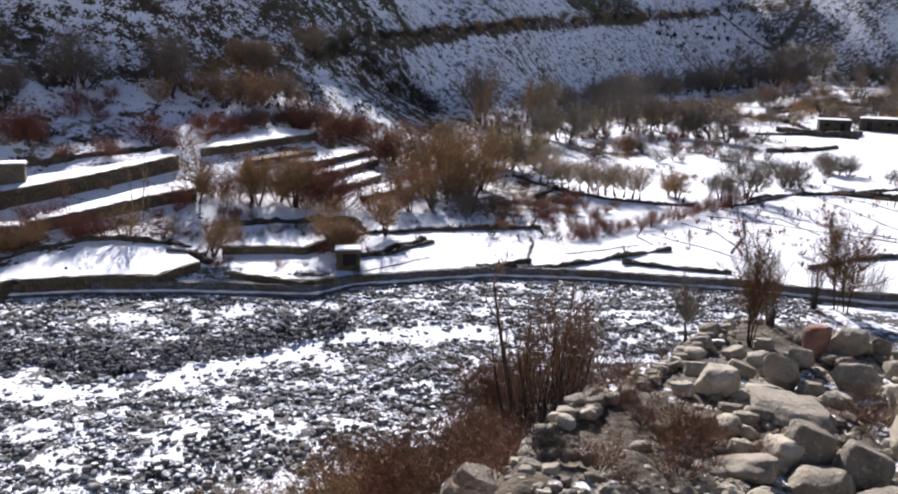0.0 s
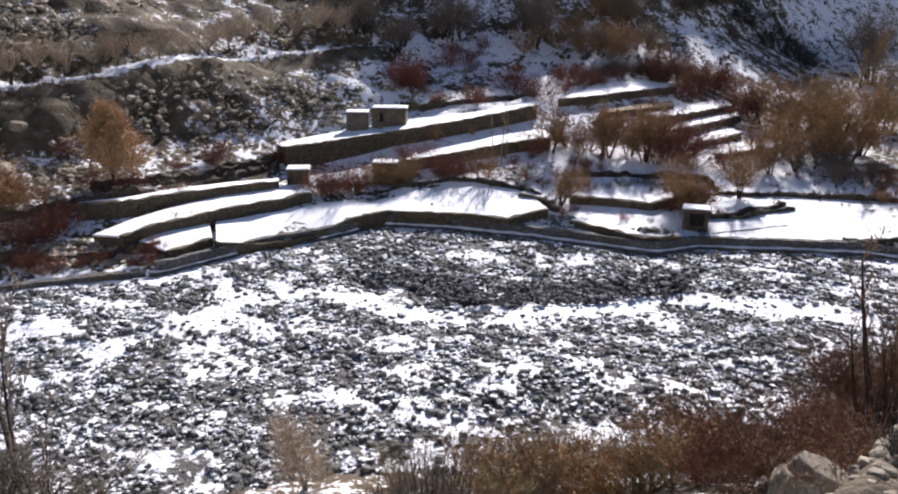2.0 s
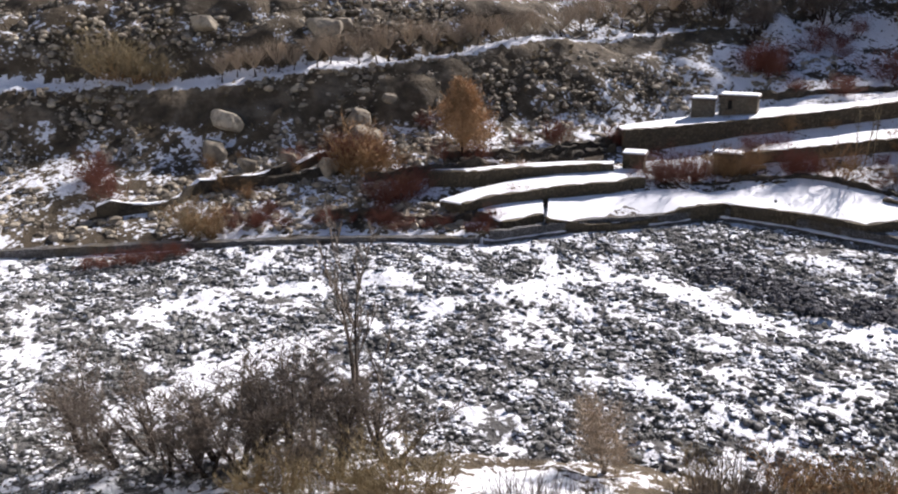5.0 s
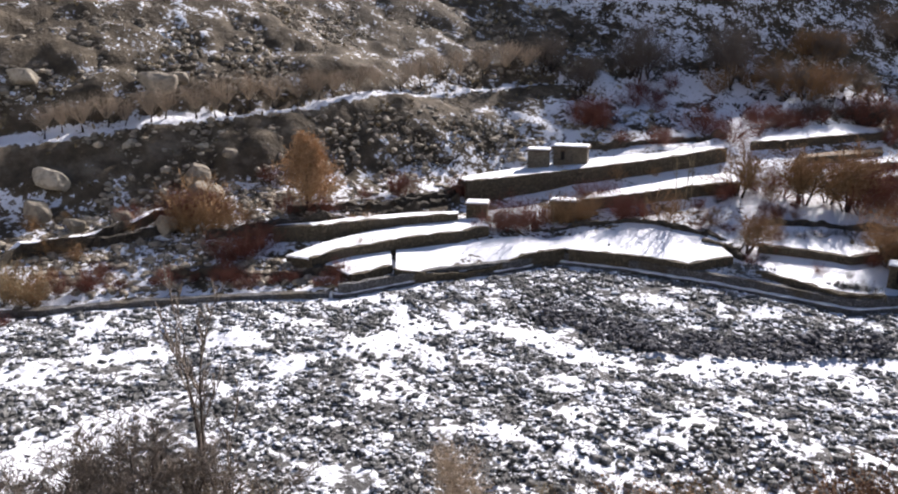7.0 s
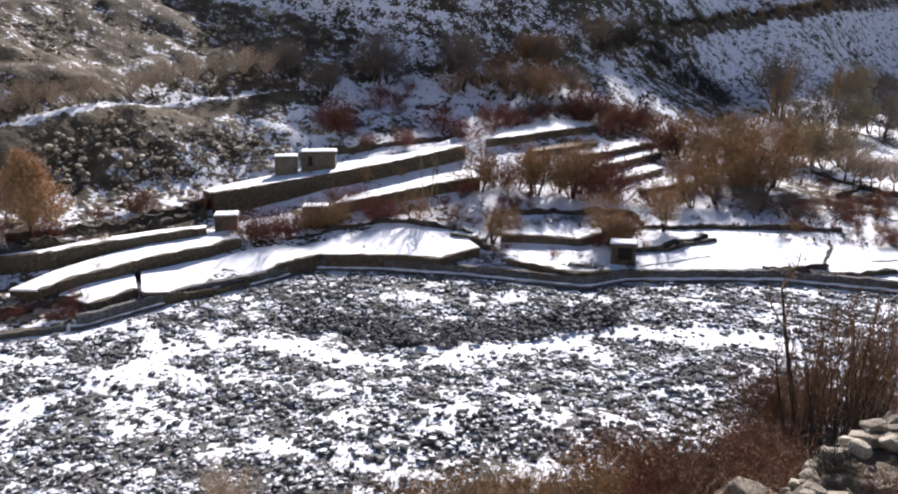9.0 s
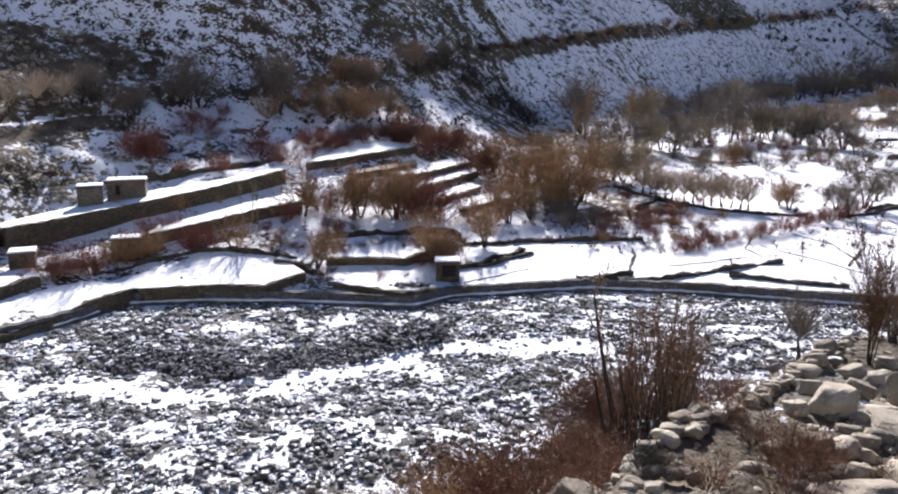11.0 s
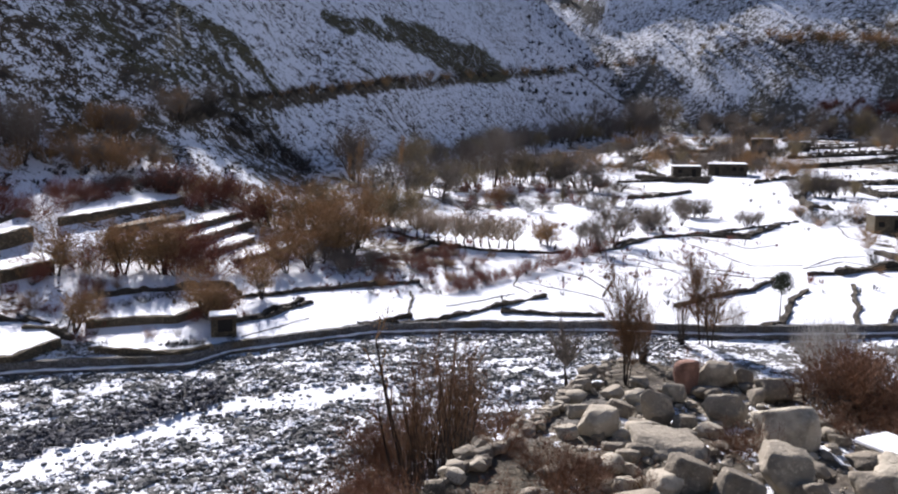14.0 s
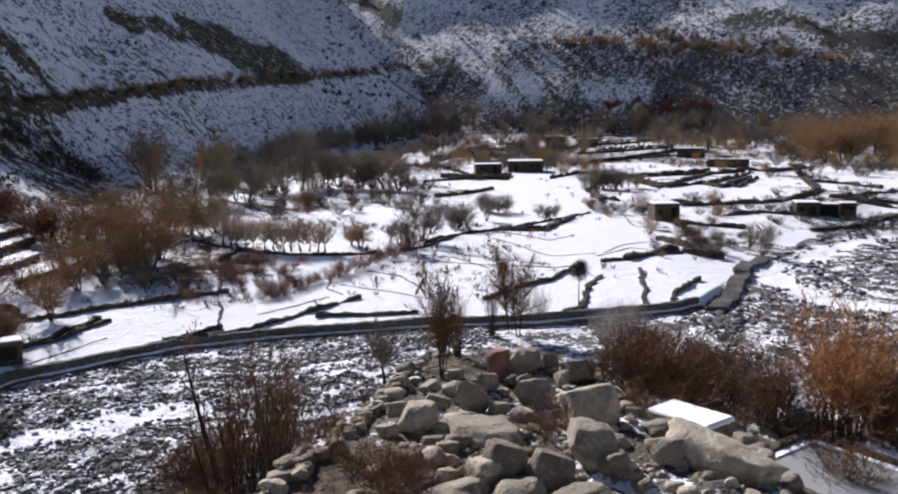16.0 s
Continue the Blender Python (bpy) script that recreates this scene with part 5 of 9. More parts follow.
# kind: label, category, bark, twig, maker, leaf count, leaf spread, leaf size
def make_plant(kind, seed):
    rng = np.random.RandomState(seed * 31 + len(kind) * 7)
    if kind in ("redbush", "rustbush", "brownbush", "tanbush", "darkbush"):
        segs, tips = shrub(rng, 16, 0.12, 1.0, 0.75, BUSH, 0.9, 0.014)
        leaf = {"darkbush": (500, 0.1, 0.03), "redbush": (2000, 0.11, 0.022), "brownbush": (900, 0.10, 0.026), "rustbush": (1500, 0.08, 0.013), "tanbush": (1700, 0.09, 0.013)}[kind]
    elif kind in ("rustcoppice", "goldcoppice"):
        segs, tips = shrub(rng, 22, 0.10, 0.55 if kind == "rustcoppice" else 0.3, 1.0, dict(STEM, wobble=0.15, kids=(3, 2), short=0.34, angle=0.6, up=0.3), 0.95, 0.007)
        leaf = (900, 0.05, 0.008)
    elif kind == "coppice":
        segs, tips = shrub(rng, 40, 0.045, 0.13, 1.0, dict(STEM, kids=(2, 2), bare=(2, 1), short=0.2, lift=0.05, angle=0.35, up=0.7, thin=0.002), 1.0, 0.006)
        leaf = (2200, 0.035, 0.006)
    elif kind in ("reeds", "palereeds"):
        segs, tips = shrub(rng, 46, 0.22, 0.35, 1.0, dict(STEM, kids=(1,), short=0.25), 1.0, 0.010)
        leaf = None
    elif kind == "pollard":
        segs, tips = ([], []), []
        grow(rng, segs, tips, (0, 0, -0.05), (0.1 * rng.normal(), 0.1 * rng.normal(), 1), 0.36, 0.05, 9, TREE)
        segs[0].extend(segs[1])
        segs[1].clear()
        for _ in range(22):
            a, o = rng.uniform(0, 2 * math.pi), rng.uniform(0.2, 0.9)
            grow(rng, segs, tips, (0.03 * math.cos(a), 0.03 * math.sin(a), 0.3), (o * math.cos(a), o * math.sin(a), 0.8), 0.62 * rng.uniform(0.7, 1.0), 0.012, 1, dict(STEM, kids=(0, 2), bare=(0, 0), short=0.4, thin=0.006))
        tips, leaf = np.array(tips), (1300, 0.08, 0.019)
    elif kind in ("browntree", "tantree", "greytree", "greythicket", "roundwillow"):
        segs, tips = shrub(rng, 5 if kind != "greythicket" else 3, 0.05, 0.55, 1.0, dict(TREE, kids=(3, 2, 1), lift=0.02, up=0.12, angle=0.75, short=0.45), 0.8, 0.022 if kind != "greythicket" else 0.034)
        leaf = {"tantree": (3400, 0.09, 0.015), "browntree": (3400, 0.09, 0.015), "greytree": (1900, 0.08, 0.013), "greythicket": (3000, 0.08, 0.007), "roundwillow": (7500, 0.075, 0.013)}[kind]
    elif kind == "feather":
        segs, tips = shrub(rng, 4, 0.02, 0.22, 1.0, dict(TREE, wobble=0.07, kids=(4, 3, 1), lift=0.06, up=0.35, short=0.28, bare=(1, 0, 0), thin=0.0022), 0.95, 0.010)
        leaf = (12000, 0.055, 0.0055)
    elif kind == "poplar":
        segs, tips = shrub(rng, 2, 0.02, 0.1, 1.0, dict(POLE, kids=(5, 2)), 1.0, 0.025)
        leaf = (500, 0.04, 0.02)
    elif kind == "sapling":
        segs, tips = shrub(rng, 1, 0.01, 0.05, 1.0, dict(POLE, kids=(2, 1), short=0.2), 1.0, 0.012)
        leaf = (60, 0.03, 0.015)
    elif kind == "cone":
        segs, tips = ([], []), []
        grow(rng, segs, tips, (0, 0, -0.03), (0.02, 0, 1), 0.98, 0.02, 9, dict(TREE, wobble=0.02))
        segs[0].extend(segs[1])
        segs[1].clear()
        tips.clear()
        for _ in range(90):
            z, turn = 0.08 + 0.85 * rng.rand() ** 1.2, rng.uniform(0, 2 * math.pi)
            grow(rng, segs, tips, (0, 0, z), (math.cos(turn), math.sin(turn), 0.8), (0.44 * (1 - z) ** 0.75 + 0.04) * rng.uniform(0.7, 1.1), 0.006, 1, dict(BUSH, kids=(0, 2), bare=(0, 0)))
        tips, leaf = np.array(tips), (15000, 0.04, 0.02)
    elif kind == "tuft":
        segs, tips = ([], []), []
        grow(rng, segs, tips, (0, 0, -0.05), (0.06, 0.0, 1), 0.95, 0.022, 9, dict(TREE, wobble=0.03))
        segs[0].extend(segs[1])
        segs[1].clear()
        for _ in range(26):
            a = rng.uniform(0, 2 * math.pi)
            z = rng.uniform(0.55, 0.95)
            grow(rng, segs, tips, (0.05 * z, 0, z), (math.cos(a), math.sin(a), 0.5), 0.2 * (1.15 - z) * 2, 0.008, 1, dict(BUSH, kids=(0, 2), bare=(0, 0)))
        tips, leaf = np.array(tips), (2600, 0.04, 0.02)
    elif kind in ("slimtree", "deadtree"):
        segs, tips = ([], []), []
        if kind == "slimtree":
            grow(rng, segs, tips, (0, 0, -0.02), (-0.10, 0.02, 1), 0.95, 0.017, 0, dict(TREE, wobble=0.10, lift=0.06, kids=(2, 2, 1), short=0.30, angle=0.4, up=0.6))
            grow(rng, segs, tips, (-0.03, 0, 0.3), (0.12, 0, 1), 0.62, 0.011, 0, dict(TREE, wobble=0.05, kids=(2, 2, 1), short=0.3, up=0.6))
            grow(rng, segs, tips, (0.12, 0, -0.02), (0.08, 0, 1), 0.6, 0.008, 0, dict(TREE, wobble=0.05, kids=(2, 1), short=0.3, up=0.6))
        else:
            grow(rng, segs, tips, (0, 0, -0.02), (-0.16, 0, 1), 1.0, 0.022, 0, dict(TREE, wobble=0.05, kids=(2, 2, 1), short=0.16, bare=(2, 1, 1), up=0.5))
        tips, leaf = np.array(tips), (60, 0.03, 0.008)
    elif kind == "stub":
        segs, tips = ([], []), []
        grow(rng, segs, tips, (0, 0, -0.05), (-0.15, 0, 1), 0.45, 0.05, 9, dict(TREE, wobble=0.08))
        segs[0].extend(segs[1])
        segs[1].clear()
        for _ in range(40):
            a, o = rng.uniform(0, 2 * math.pi), rng.uniform(0.1, 1.0)
            grow(rng, segs, tips, (-0.06, 0, 0.4), (o * math.cos(a), o * math.sin(a), 0.9), 0.5 * rng.uniform(0.6, 1), 0.012, 1, dict(STEM, kids=(0, 2), bare=(0, 0), short=0.4))
        tips, leaf = np.array(tips), (900, 0.06, 0.008)
    bark, twig = LOOKS[kind][2:4]
    meshes = []
    for name, group, material in (("trunk", segs[0], bark), ("crown", segs[1], twig)):
        if group:
            meshes.append((name, mesh_np(name, *tubes(group), material)))
    if leaf:
        meshes.append(("foliage", mesh_np("foliage", *leaves(rng, tips, *leaf), twig)))
    return meshes


LOOKS = {
    "redbush": ("bare reddish-brown bush on snowy ground", "bush", TWIG_RED, TWIG_RED),
    "rustbush": ("dry rust-coloured shrub on the bank", "shrub", TWIG_RUST, TWIG_RUST),
    "brownbush": ("dense leafless brown bush", "bush", TWIG_BROWN, TWIG_BROWN),
    "darkbush": ("dark low shrub along the hillside path", "bush", SCRUB, SCRUB),
    "tanbush": ("dry tan and brown shrub at the river's edge", "shrub", TWIG_BROWN, TWIG_TAN),
    "coppice": ("bare brown willow clump with many upright stems", "willow", BARK, TWIG_DARK),
    "rustcoppice": ("rust-brown bare willow thicket with upright stems", "willow", TWIG_RUST, TWIG_RUST),
    "goldcoppice": ("bright orange-brown bare willow thicket", "willow", TWIG_RUST, TWIG_ORANGE),
    "palereeds": ("pale frosted willow shoots beside the field wall", "shrub", TWIG_PALE, TWIG_PALE),
    "reeds": ("clump of thin bare upright willow shoots", "shrub", TWIG_GREY, TWIG_GREY),
    "pollard": ("pollarded leafless willow with a broom-like crown", "tree", BARK, TWIG_FAWN),
    "browntree": ("bare brown willow tree with a dense twiggy crown", "tree", BARK, TWIG_BROWN),
    "greytree": ("bare grey-brown tree with fine twigs", "tree", BARK, TWIG_GREY),
    "tantree": ("bare tan-brown willow tree with a fuzzy crown", "tree", BARK, TWIG_TAN),
    "greythicket": ("leafless grey tree with spreading limbs", "tree", BARK, TWIG_GREY),
    "roundwillow": ("round pale-twigged willow on several short trunks", "tree", BARK, TWIG_FAWN),
    "feather": ("feathery bare brown willow behind the boulders", "tree", BARK, TWIG_DARK),
    "poplar": ("narrow leafless poplar at the valley edge", "tree", BARK, TWIG_BROWN),
    "sapling": ("thin pale poplar sapling beside the terrace wall", "tree", TWIG_TAN, TWIG_TAN),
    "cone": ("conical tree in dry fawn-brown leaf", "tree", BARK, TWIG_DRY),
    "tuft": ("small dark evergreen tree on a bare trunk", "tree", BARK, LEAF_GREEN),
    "slimtree": ("slender bare tree with forked grey trunk", "tree", BARK, TWIG_GREY),
    "deadtree": ("tall leaning bare tree beside the willow clump", "tree", BARK, TWIG_BROWN),
    "stub": ("stunted pollard with a dark bent trunk", "tree", BARK, TWIG_GREY),
}
NAMES = {"darkbush": "thorn_bush", "goldcoppice": "willow_thicket", "palereeds": "willow_shoots", "redbush": "bush", "rustbush": "shrub", "brownbush": "leafless_bush", "tanbush": "shrub", "coppice": "willow_clump", "rustcoppice": "willow_thicket", "reeds": "willow_shoots",
         "pollard": "pollard_willow", "browntree": "willow_tree", "greytree": "bare_tree", "greythicket": "leafless_tree", "tantree": "willow_tree", "roundwillow": "round_willow", "poplar": "poplar", "feather": "feathery_willow",
         "sapling": "poplar_sapling", "cone": "conical_tree", "tuft": "evergreen_tree", "slimtree": "slender_tree", "deadtree": "leaning_tree", "stub": "stunted_tree"}
MANY = ("sapling", "darkbush", "tantree", "goldcoppice", "palereeds", "feather", "browntree", "greytree", "greythicket", "roundwillow", "poplar", "cone", "slimtree", "redbush", "rustbush", "brownbush", "tanbush", "coppice", "rustcoppice", "reeds")
made_plants, plant_rng = {}, np.random.RandomState(9)


def plant(kind, x, y, h):
    key = (kind, plant_rng.randint(1 if kind in ("slimtree", "deadtree", "tuft", "cone", "roundwillow") else 3))
    if key not in made_plants:
        made_plants[key] = make_plant(*key)
    root = tagged(new(NAMES[kind]), *LOOKS[kind][:2], group=LOOKS[kind][1] + " of the valley")
    still = kind in ("slimtree", "deadtree", "tuft")
    wide = 1.0 if still else plant_rng.uniform(0.9, 1.2)
    root.matrix_world = pose(x, y, height(x, y) - 0.03 * h, 0, 0, 0 if still else plant_rng.uniform(0, 360)) @ Matrix.Diagonal((h * wide, h * wide, h, 1))
    for name, me in made_plants[key]:
        child(name, me, root, kind="stuff" if name != "trunk" or kind in MANY else "")
    return root


# pollard willows along the cut road
plant("pollard", -64.9, 29.4, 2.4)
plant("pollard", -64.8, 30.8, 2.4)
plant("pollard", -63.8, 32.0, 2.7)
plant("pollard", -63.2, 33.8, 2.9)
plant("pollard", -62.4, 34.9, 2.4)
plant("pollard", -61.7, 36.9, 2.9)
plant("pollard", -61.5, 38.2, 3.1)
plant("pollard", -60.5, 40.5, 3.0)
plant("pollard", -59.7, 42.0, 2.5)
plant("pollard", -59.7, 43.2, 3.2)
plant("pollard", -59.6, 45.5, 3.4)
plant("pollard", -58.9, 47.9, 2.8)
plant("pollard", -58.4, 50.3, 2.6)
plant("pollard", -57.9, 52.4, 3.3)
plant("pollard", -57.6, 54.2, 2.8)
plant("pollard", -56.6, 56.4, 3.0)
plant("pollard", -56.6, 59.2, 2.8)
plant("pollard", -56.6, 63.0, 3.1)
plant("pollard", -56.9, 66.4, 3.5)
plant("pollard", -56.7, 68.9, 3.6)
plant("pollard", -55.7, 71.5, 3.7)
plant("pollard", -54.7, 74.7, 3.6)
plant("pollard", -53.3, 77.3, 4.2)
plant("pollard", -52.0, 79.8, 3.3)
# hillside and terraces
plant("cone", -46.5, 40.6, 6.0)
plant("redbush", -35.1, 50.1, 1.9)
plant("redbush", -33.8, 51.3, 2.3)
plant("redbush", -33.1, 52.3, 2.0)
plant("redbush", -27.9, 58.1, 2.0)
plant("redbush", -44.4, 32.5, 2.3)
plant("redbush", -44.5, 34.1, 2.1)
plant("redbush", -44.8, 31.6, 2.1)
plant("redbush", -53.9, 29.8, 1.7)
plant("redbush", -45.5, 41.1, 1.8)
plant("redbush", -47.2, 39.6, 1.6)
plant("redbush", -41.8, 53.9, 1.8)
plant("redbush", -44.4, 49.6, 2.0)
plant("redbush", -45.7, 50.0, 1.5)
plant("redbush", -40.6, 75.8, 2.6)
plant("redbush", -33.2, 75.6, 1.7)
plant("redbush", -35.6, 73.0, 1.2)
plant("redbush", -40.8, 85.8, 2.0)
plant("redbush", -38.7, 86.2, 1.8)
plant("redbush", -26.3, 85.6, 2.4)
plant("redbush", -23.9, 84.7, 1.7)
plant("redbush", -45.9, 46.6, 1.1)
plant("redbush", -52.7, 41.9, 1.2)
plant("redbush", -41.5, 75.1, 2.2)
plant("redbush", -44.9, 27.4, 1.2)
plant("redbush", -47.8, 23.1, 1.2)
plant("redbush", -46.6, 24.4, 1.1)
plant("redbush", -48.6, 21.7, 1.2)
plant("brownbush", -49.7, 33.0, 3.8)
plant("brownbush", -49.2, 19.5, 2.2)
plant("brownbush", -49.0, 34.0, 2.2)
plant("brownbush", -48.5, 20.2, 1.6)
plant("brownbush", -31.1, 56.1, 1.9)
plant("brownbush", -31.7, 54.9, 2.1)
plant("brownbush", -24.7, 58.6, 2.6)
plant("brownbush", -30.7, 56.3, 1.7)
plant("brownbush", -50.3, 32.4, 2.7)
plant("sapling", -24.9, 61.2, 5.1)
plant("sapling", -24.5, 61.7, 5.5)
plant("sapling", -24.0, 62.1, 4.7)
plant("sapling", -31.9, 53.6, 2.9)
plant("sapling", -26.1, 58.3, 3.3)
plant("sapling", -30.8, 55.1, 2.1)
plant("browntree", -17.6, 56.5, 3.5)
plant("browntree", -21.5, 66.0, 4.9)
plant("browntree", -16.9, 67.8, 5.2)
plant("browntree", -13.8, 71.2, 5.6)
plant("browntree", -15.4, 69.7, 3.7)
plant("redbush", -12.3, 72.6, 3.4)
plant("redbush", -20.2, 67.7, 2.6)
plant("redbush", -18.7, 68.1, 2.1)
plant("redbush", -11.2, 73.4, 3.8)
plant("greytree", -45.3, 83.1, 3.7)
plant("greytree", -41.4, 89.9, 5.7)
plant("greytree", -33.5, 94.8, 6.2)
plant("greytree", -26.0, 106.8, 4.4)
plant("greytree", -51.0, 81.5, 4.2)
plant("greytree", -49.9, 82.0, 3.8)
plant("greytree", -45.0, 81.1, 4.0)
plant("greytree", -42.1, 89.3, 6.9)
plant("greytree", -35.0, 97.7, 5.7)
plant("greytree", -36.0, 97.4, 5.0)
plant("greytree", -26.4, 107.5, 5.0)
plant("greytree", -20.5, 118.8, 4.9)
plant("greytree", -43.3, 88.4, 4.3)
plant("greytree", -17.2, 128.9, 3.8)
plant("redbush", -39.8, 73.9, 2.9)
plant("redbush", -41.1, 73.8, 2.4)
plant("redbush", -38.9, 74.6, 2.3)
plant("redbush", -35.7, 72.5, 1.5)
plant("redbush", -32.4, 74.2, 1.8)
plant("redbush", -39.6, 82.9, 2.0)
plant("redbush", -37.1, 83.5, 1.7)
plant("redbush", -31.2, 81.2, 2.9)
plant("redbush", -26.6, 77.2, 2.4)
plant("redbush", -29.5, 81.5, 1.9)
plant("redbush", -24.9, 80.0, 1.5)
plant("redbush", -23.7, 82.2, 1.6)
plant("redbush", -22.4, 83.9, 1.5)
plant("redbush", -17.3, 91.5, 3.1)
plant("redbush", -14.4, 96.2, 2.8)
plant("redbush", -12.7, 99.5, 3.1)
plant("redbush", -16.3, 95.5, 2.5)
plant("redbush", -10.8, 102.6, 2.3)
plant("redbush", -19.6, 91.0, 1.4)
plant("redbush", -28.2, 86.8, 1.5)
plant("redbush", -38.3, 89.9, 1.8)
plant("brownbush", -24.5, 94.8, 4.3)
plant("brownbush", -22.8, 96.6, 3.6)
plant("brownbush", -27.7, 96.6, 3.3)
plant("brownbush", -31.5, 97.5, 3.0)
plant("brownbush", -19.8, 99.2, 2.2)
plant("brownbush", -30.8, 102.6, 3.1)
plant("brownbush", -34.0, 92.8, 3.2)
# trees of the valley floor
plant("browntree", -6.1, 93.0, 6.1)
plant("browntree", -3.5, 95.1, 5.6)
plant("browntree", -0.3, 83.9, 6.8)
plant("browntree", 2.1, 80.8, 7.7)
plant("browntree", -1.7, 76.4, 4.5)
plant("browntree", 1.0, 79.4, 5.6)
plant("browntree", -3.8, 74.3, 3.8)
plant("browntree", -5.5, 65.7, 4.7)
plant("browntree", -3.7, 82.5, 4.9)
plant("browntree", 0.3, 96.2, 5.6)
plant("browntree", 3.4, 84.6, 5.0)
plant("browntree", 5.3, 97.2, 5.0)
plant("browntree", -5.6, 80.2, 3.0)
plant("browntree", -8.8, 60.5, 3.9)
plant("browntree", -8.4, 59.4, 3.1)
plant("tantree", 7.5, 97.2, 5.9)
plant("tantree", 10.4, 98.2, 4.5)
plant("tantree", 12.4, 101.2, 4.5)
plant("tantree", 6.1, 98.2, 5.0)
plant("tantree", 8.8, 96.6, 4.3)
plant("tantree", -1.7, 92.9, 6.1)
plant("redbush", -7.2, 94.0, 4.3)
plant("redbush", -5.2, 94.6, 3.5)
plant("redbush", -8.8, 91.9, 3.0)
plant("redbush", -9.8, 71.3, 3.2)
plant("redbush", -11.6, 71.0, 3.2)
plant("redbush", -12.9, 69.7, 3.1)
plant("redbush", -5.3, 74.8, 2.5)
plant("redbush", -7.3, 72.8, 2.2)
plant("browntree", -13.9, 69.5, 5.2)
plant("browntree", -17.6, 67.9, 4.1)
plant("poplar", 5.2, 129.5, 8.0)
plant("poplar", 14.5, 154.1, 7.9)
plant("poplar", 3.7, 126.5, 4.6)
plant("pollard", 10.4, 90.7, 3.7)
plant("pollard", 11.1, 89.6, 3.5)
plant("pollard", 11.7, 88.6, 3.4)
plant("pollard", 12.5, 88.2, 3.6)
plant("pollard", 13.2, 87.8, 3.2)
plant("pollard", 14.4, 87.0, 3.6)
plant("pollard", 15.4, 87.7, 3.6)
plant("pollard", 15.5, 86.6, 3.1)
plant("pollard", 16.3, 86.2, 3.3)
plant("pollard", 17.2, 86.6, 3.4)
plant("pollard", 18.3, 86.7, 3.7)
plant("pollard", 19.1, 86.2, 3.5)
plant("pollard", 20.1, 86.0, 3.2)
plant("pollard", 20.7, 85.4, 3.6)
plant("browntree", 25.2, 86.8, 3.9)
plant("browntree", 24.9, 89.2, 2.7)
plant("greytree", 29.9, 86.7, 3.2)
plant("greytree", 33.4, 88.2, 5.0)
plant("greytree", 29.7, 89.5, 2.4)
plant("greytree", 36.6, 93.5, 3.3)
plant("greytree", 7.0, 118.5, 5.0)
plant("greytree", 8.7, 117.4, 6.7)
plant("greytree", 10.2, 121.4, 4.5)
plant("greytree", 12.7, 122.9, 5.7)
plant("tantree", 14.9, 123.3, 6.4)
plant("greytree", 17.5, 129.6, 6.4)
plant("greytree", 19.1, 130.6, 5.6)
plant("greytree", 23.1, 139.1, 5.5)
plant("tantree", 25.7, 143.5, 6.2)
plant("greytree", 28.8, 151.5, 8.9)
plant("greytree", 32.8, 153.1, 8.9)
plant("greytree", 36.3, 159.7, 6.2)
plant("tantree", 37.4, 155.8, 7.1)
plant("greytree", 39.0, 156.0, 7.5)
plant("greytree", 41.5, 156.0, 7.5)
plant("greytree", 43.7, 151.6, 6.7)
plant("tantree", 45.0, 151.9, 6.4)
plant("greytree", 46.6, 150.1, 5.9)
plant("greytree", 49.5, 150.5, 8.3)
plant("greytree", 50.8, 146.2, 8.0)
plant("tantree", 18.0, 161.6, 7.3)
plant("greytree", 20.2, 165.6, 3.7)
plant("greytree", 25.7, 183.6, 4.3)
plant("greytree", 26.4, 179.9, 3.9)
plant("tantree", 31.1, 186.4, 3.8)
plant("greytree", 35.8, 202.7, 5.6)
plant("greytree", 36.0, 196.5, 5.7)
plant("greytree", 44.2, 210.2, 9.0)
plant("tantree", 47.8, 224.8, 7.7)
plant("greytree", 50.9, 224.1, 6.4)
plant("greytree", 57.2, 232.5, 7.5)
plant("greytree", 64.1, 252.4, 8.3)
plant("tantree", 70.9, 258.7, 7.4)
plant("greytree", 80.0, 276.0, 9.9)
plant("greytree", 89.7, 293.8, 8.2)
plant("greytree", 92.7, 293.5, 7.1)
plant("tantree", 101.5, 307.1, 13.8)
plant("greytree", 108.8, 318.5, 7.1)
plant("greytree", 123.7, 346.4, 15.9)
plant("greytree", 127.4, 343.8, 10.3)
plant("tantree", 147.7, 377.7, 10.3)
plant("greytree", 151.0, 377.1, 16.9)
plant("greytree", 174.8, 421.8, 15.3)
plant("greytree", 176.3, 416.0, 19.2)
plant("tantree", 194.2, 426.5, 15.9)
plant("redbush", 10.6, 67.1, 0.9)
plant("redbush", 11.7, 68.0, 1.2)
plant("redbush", 12.4, 68.7, 1.0)
plant("redbush", 13.0, 69.7, 1.3)
plant("redbush", 13.9, 70.4, 1.4)
plant("redbush", 14.5, 70.6, 1.1)
plant("redbush", 15.4, 71.0, 1.2)
plant("redbush", 16.1, 71.7, 1.0)
plant("redbush", 16.9, 72.2, 1.0)
plant("redbush", 17.9, 72.2, 1.0)
plant("redbush", 18.5, 73.4, 1.4)
plant("redbush", 19.7, 74.3, 1.3)
plant("redbush", 20.1, 74.7, 1.3)
plant("redbush", 21.6, 75.7, 1.5)
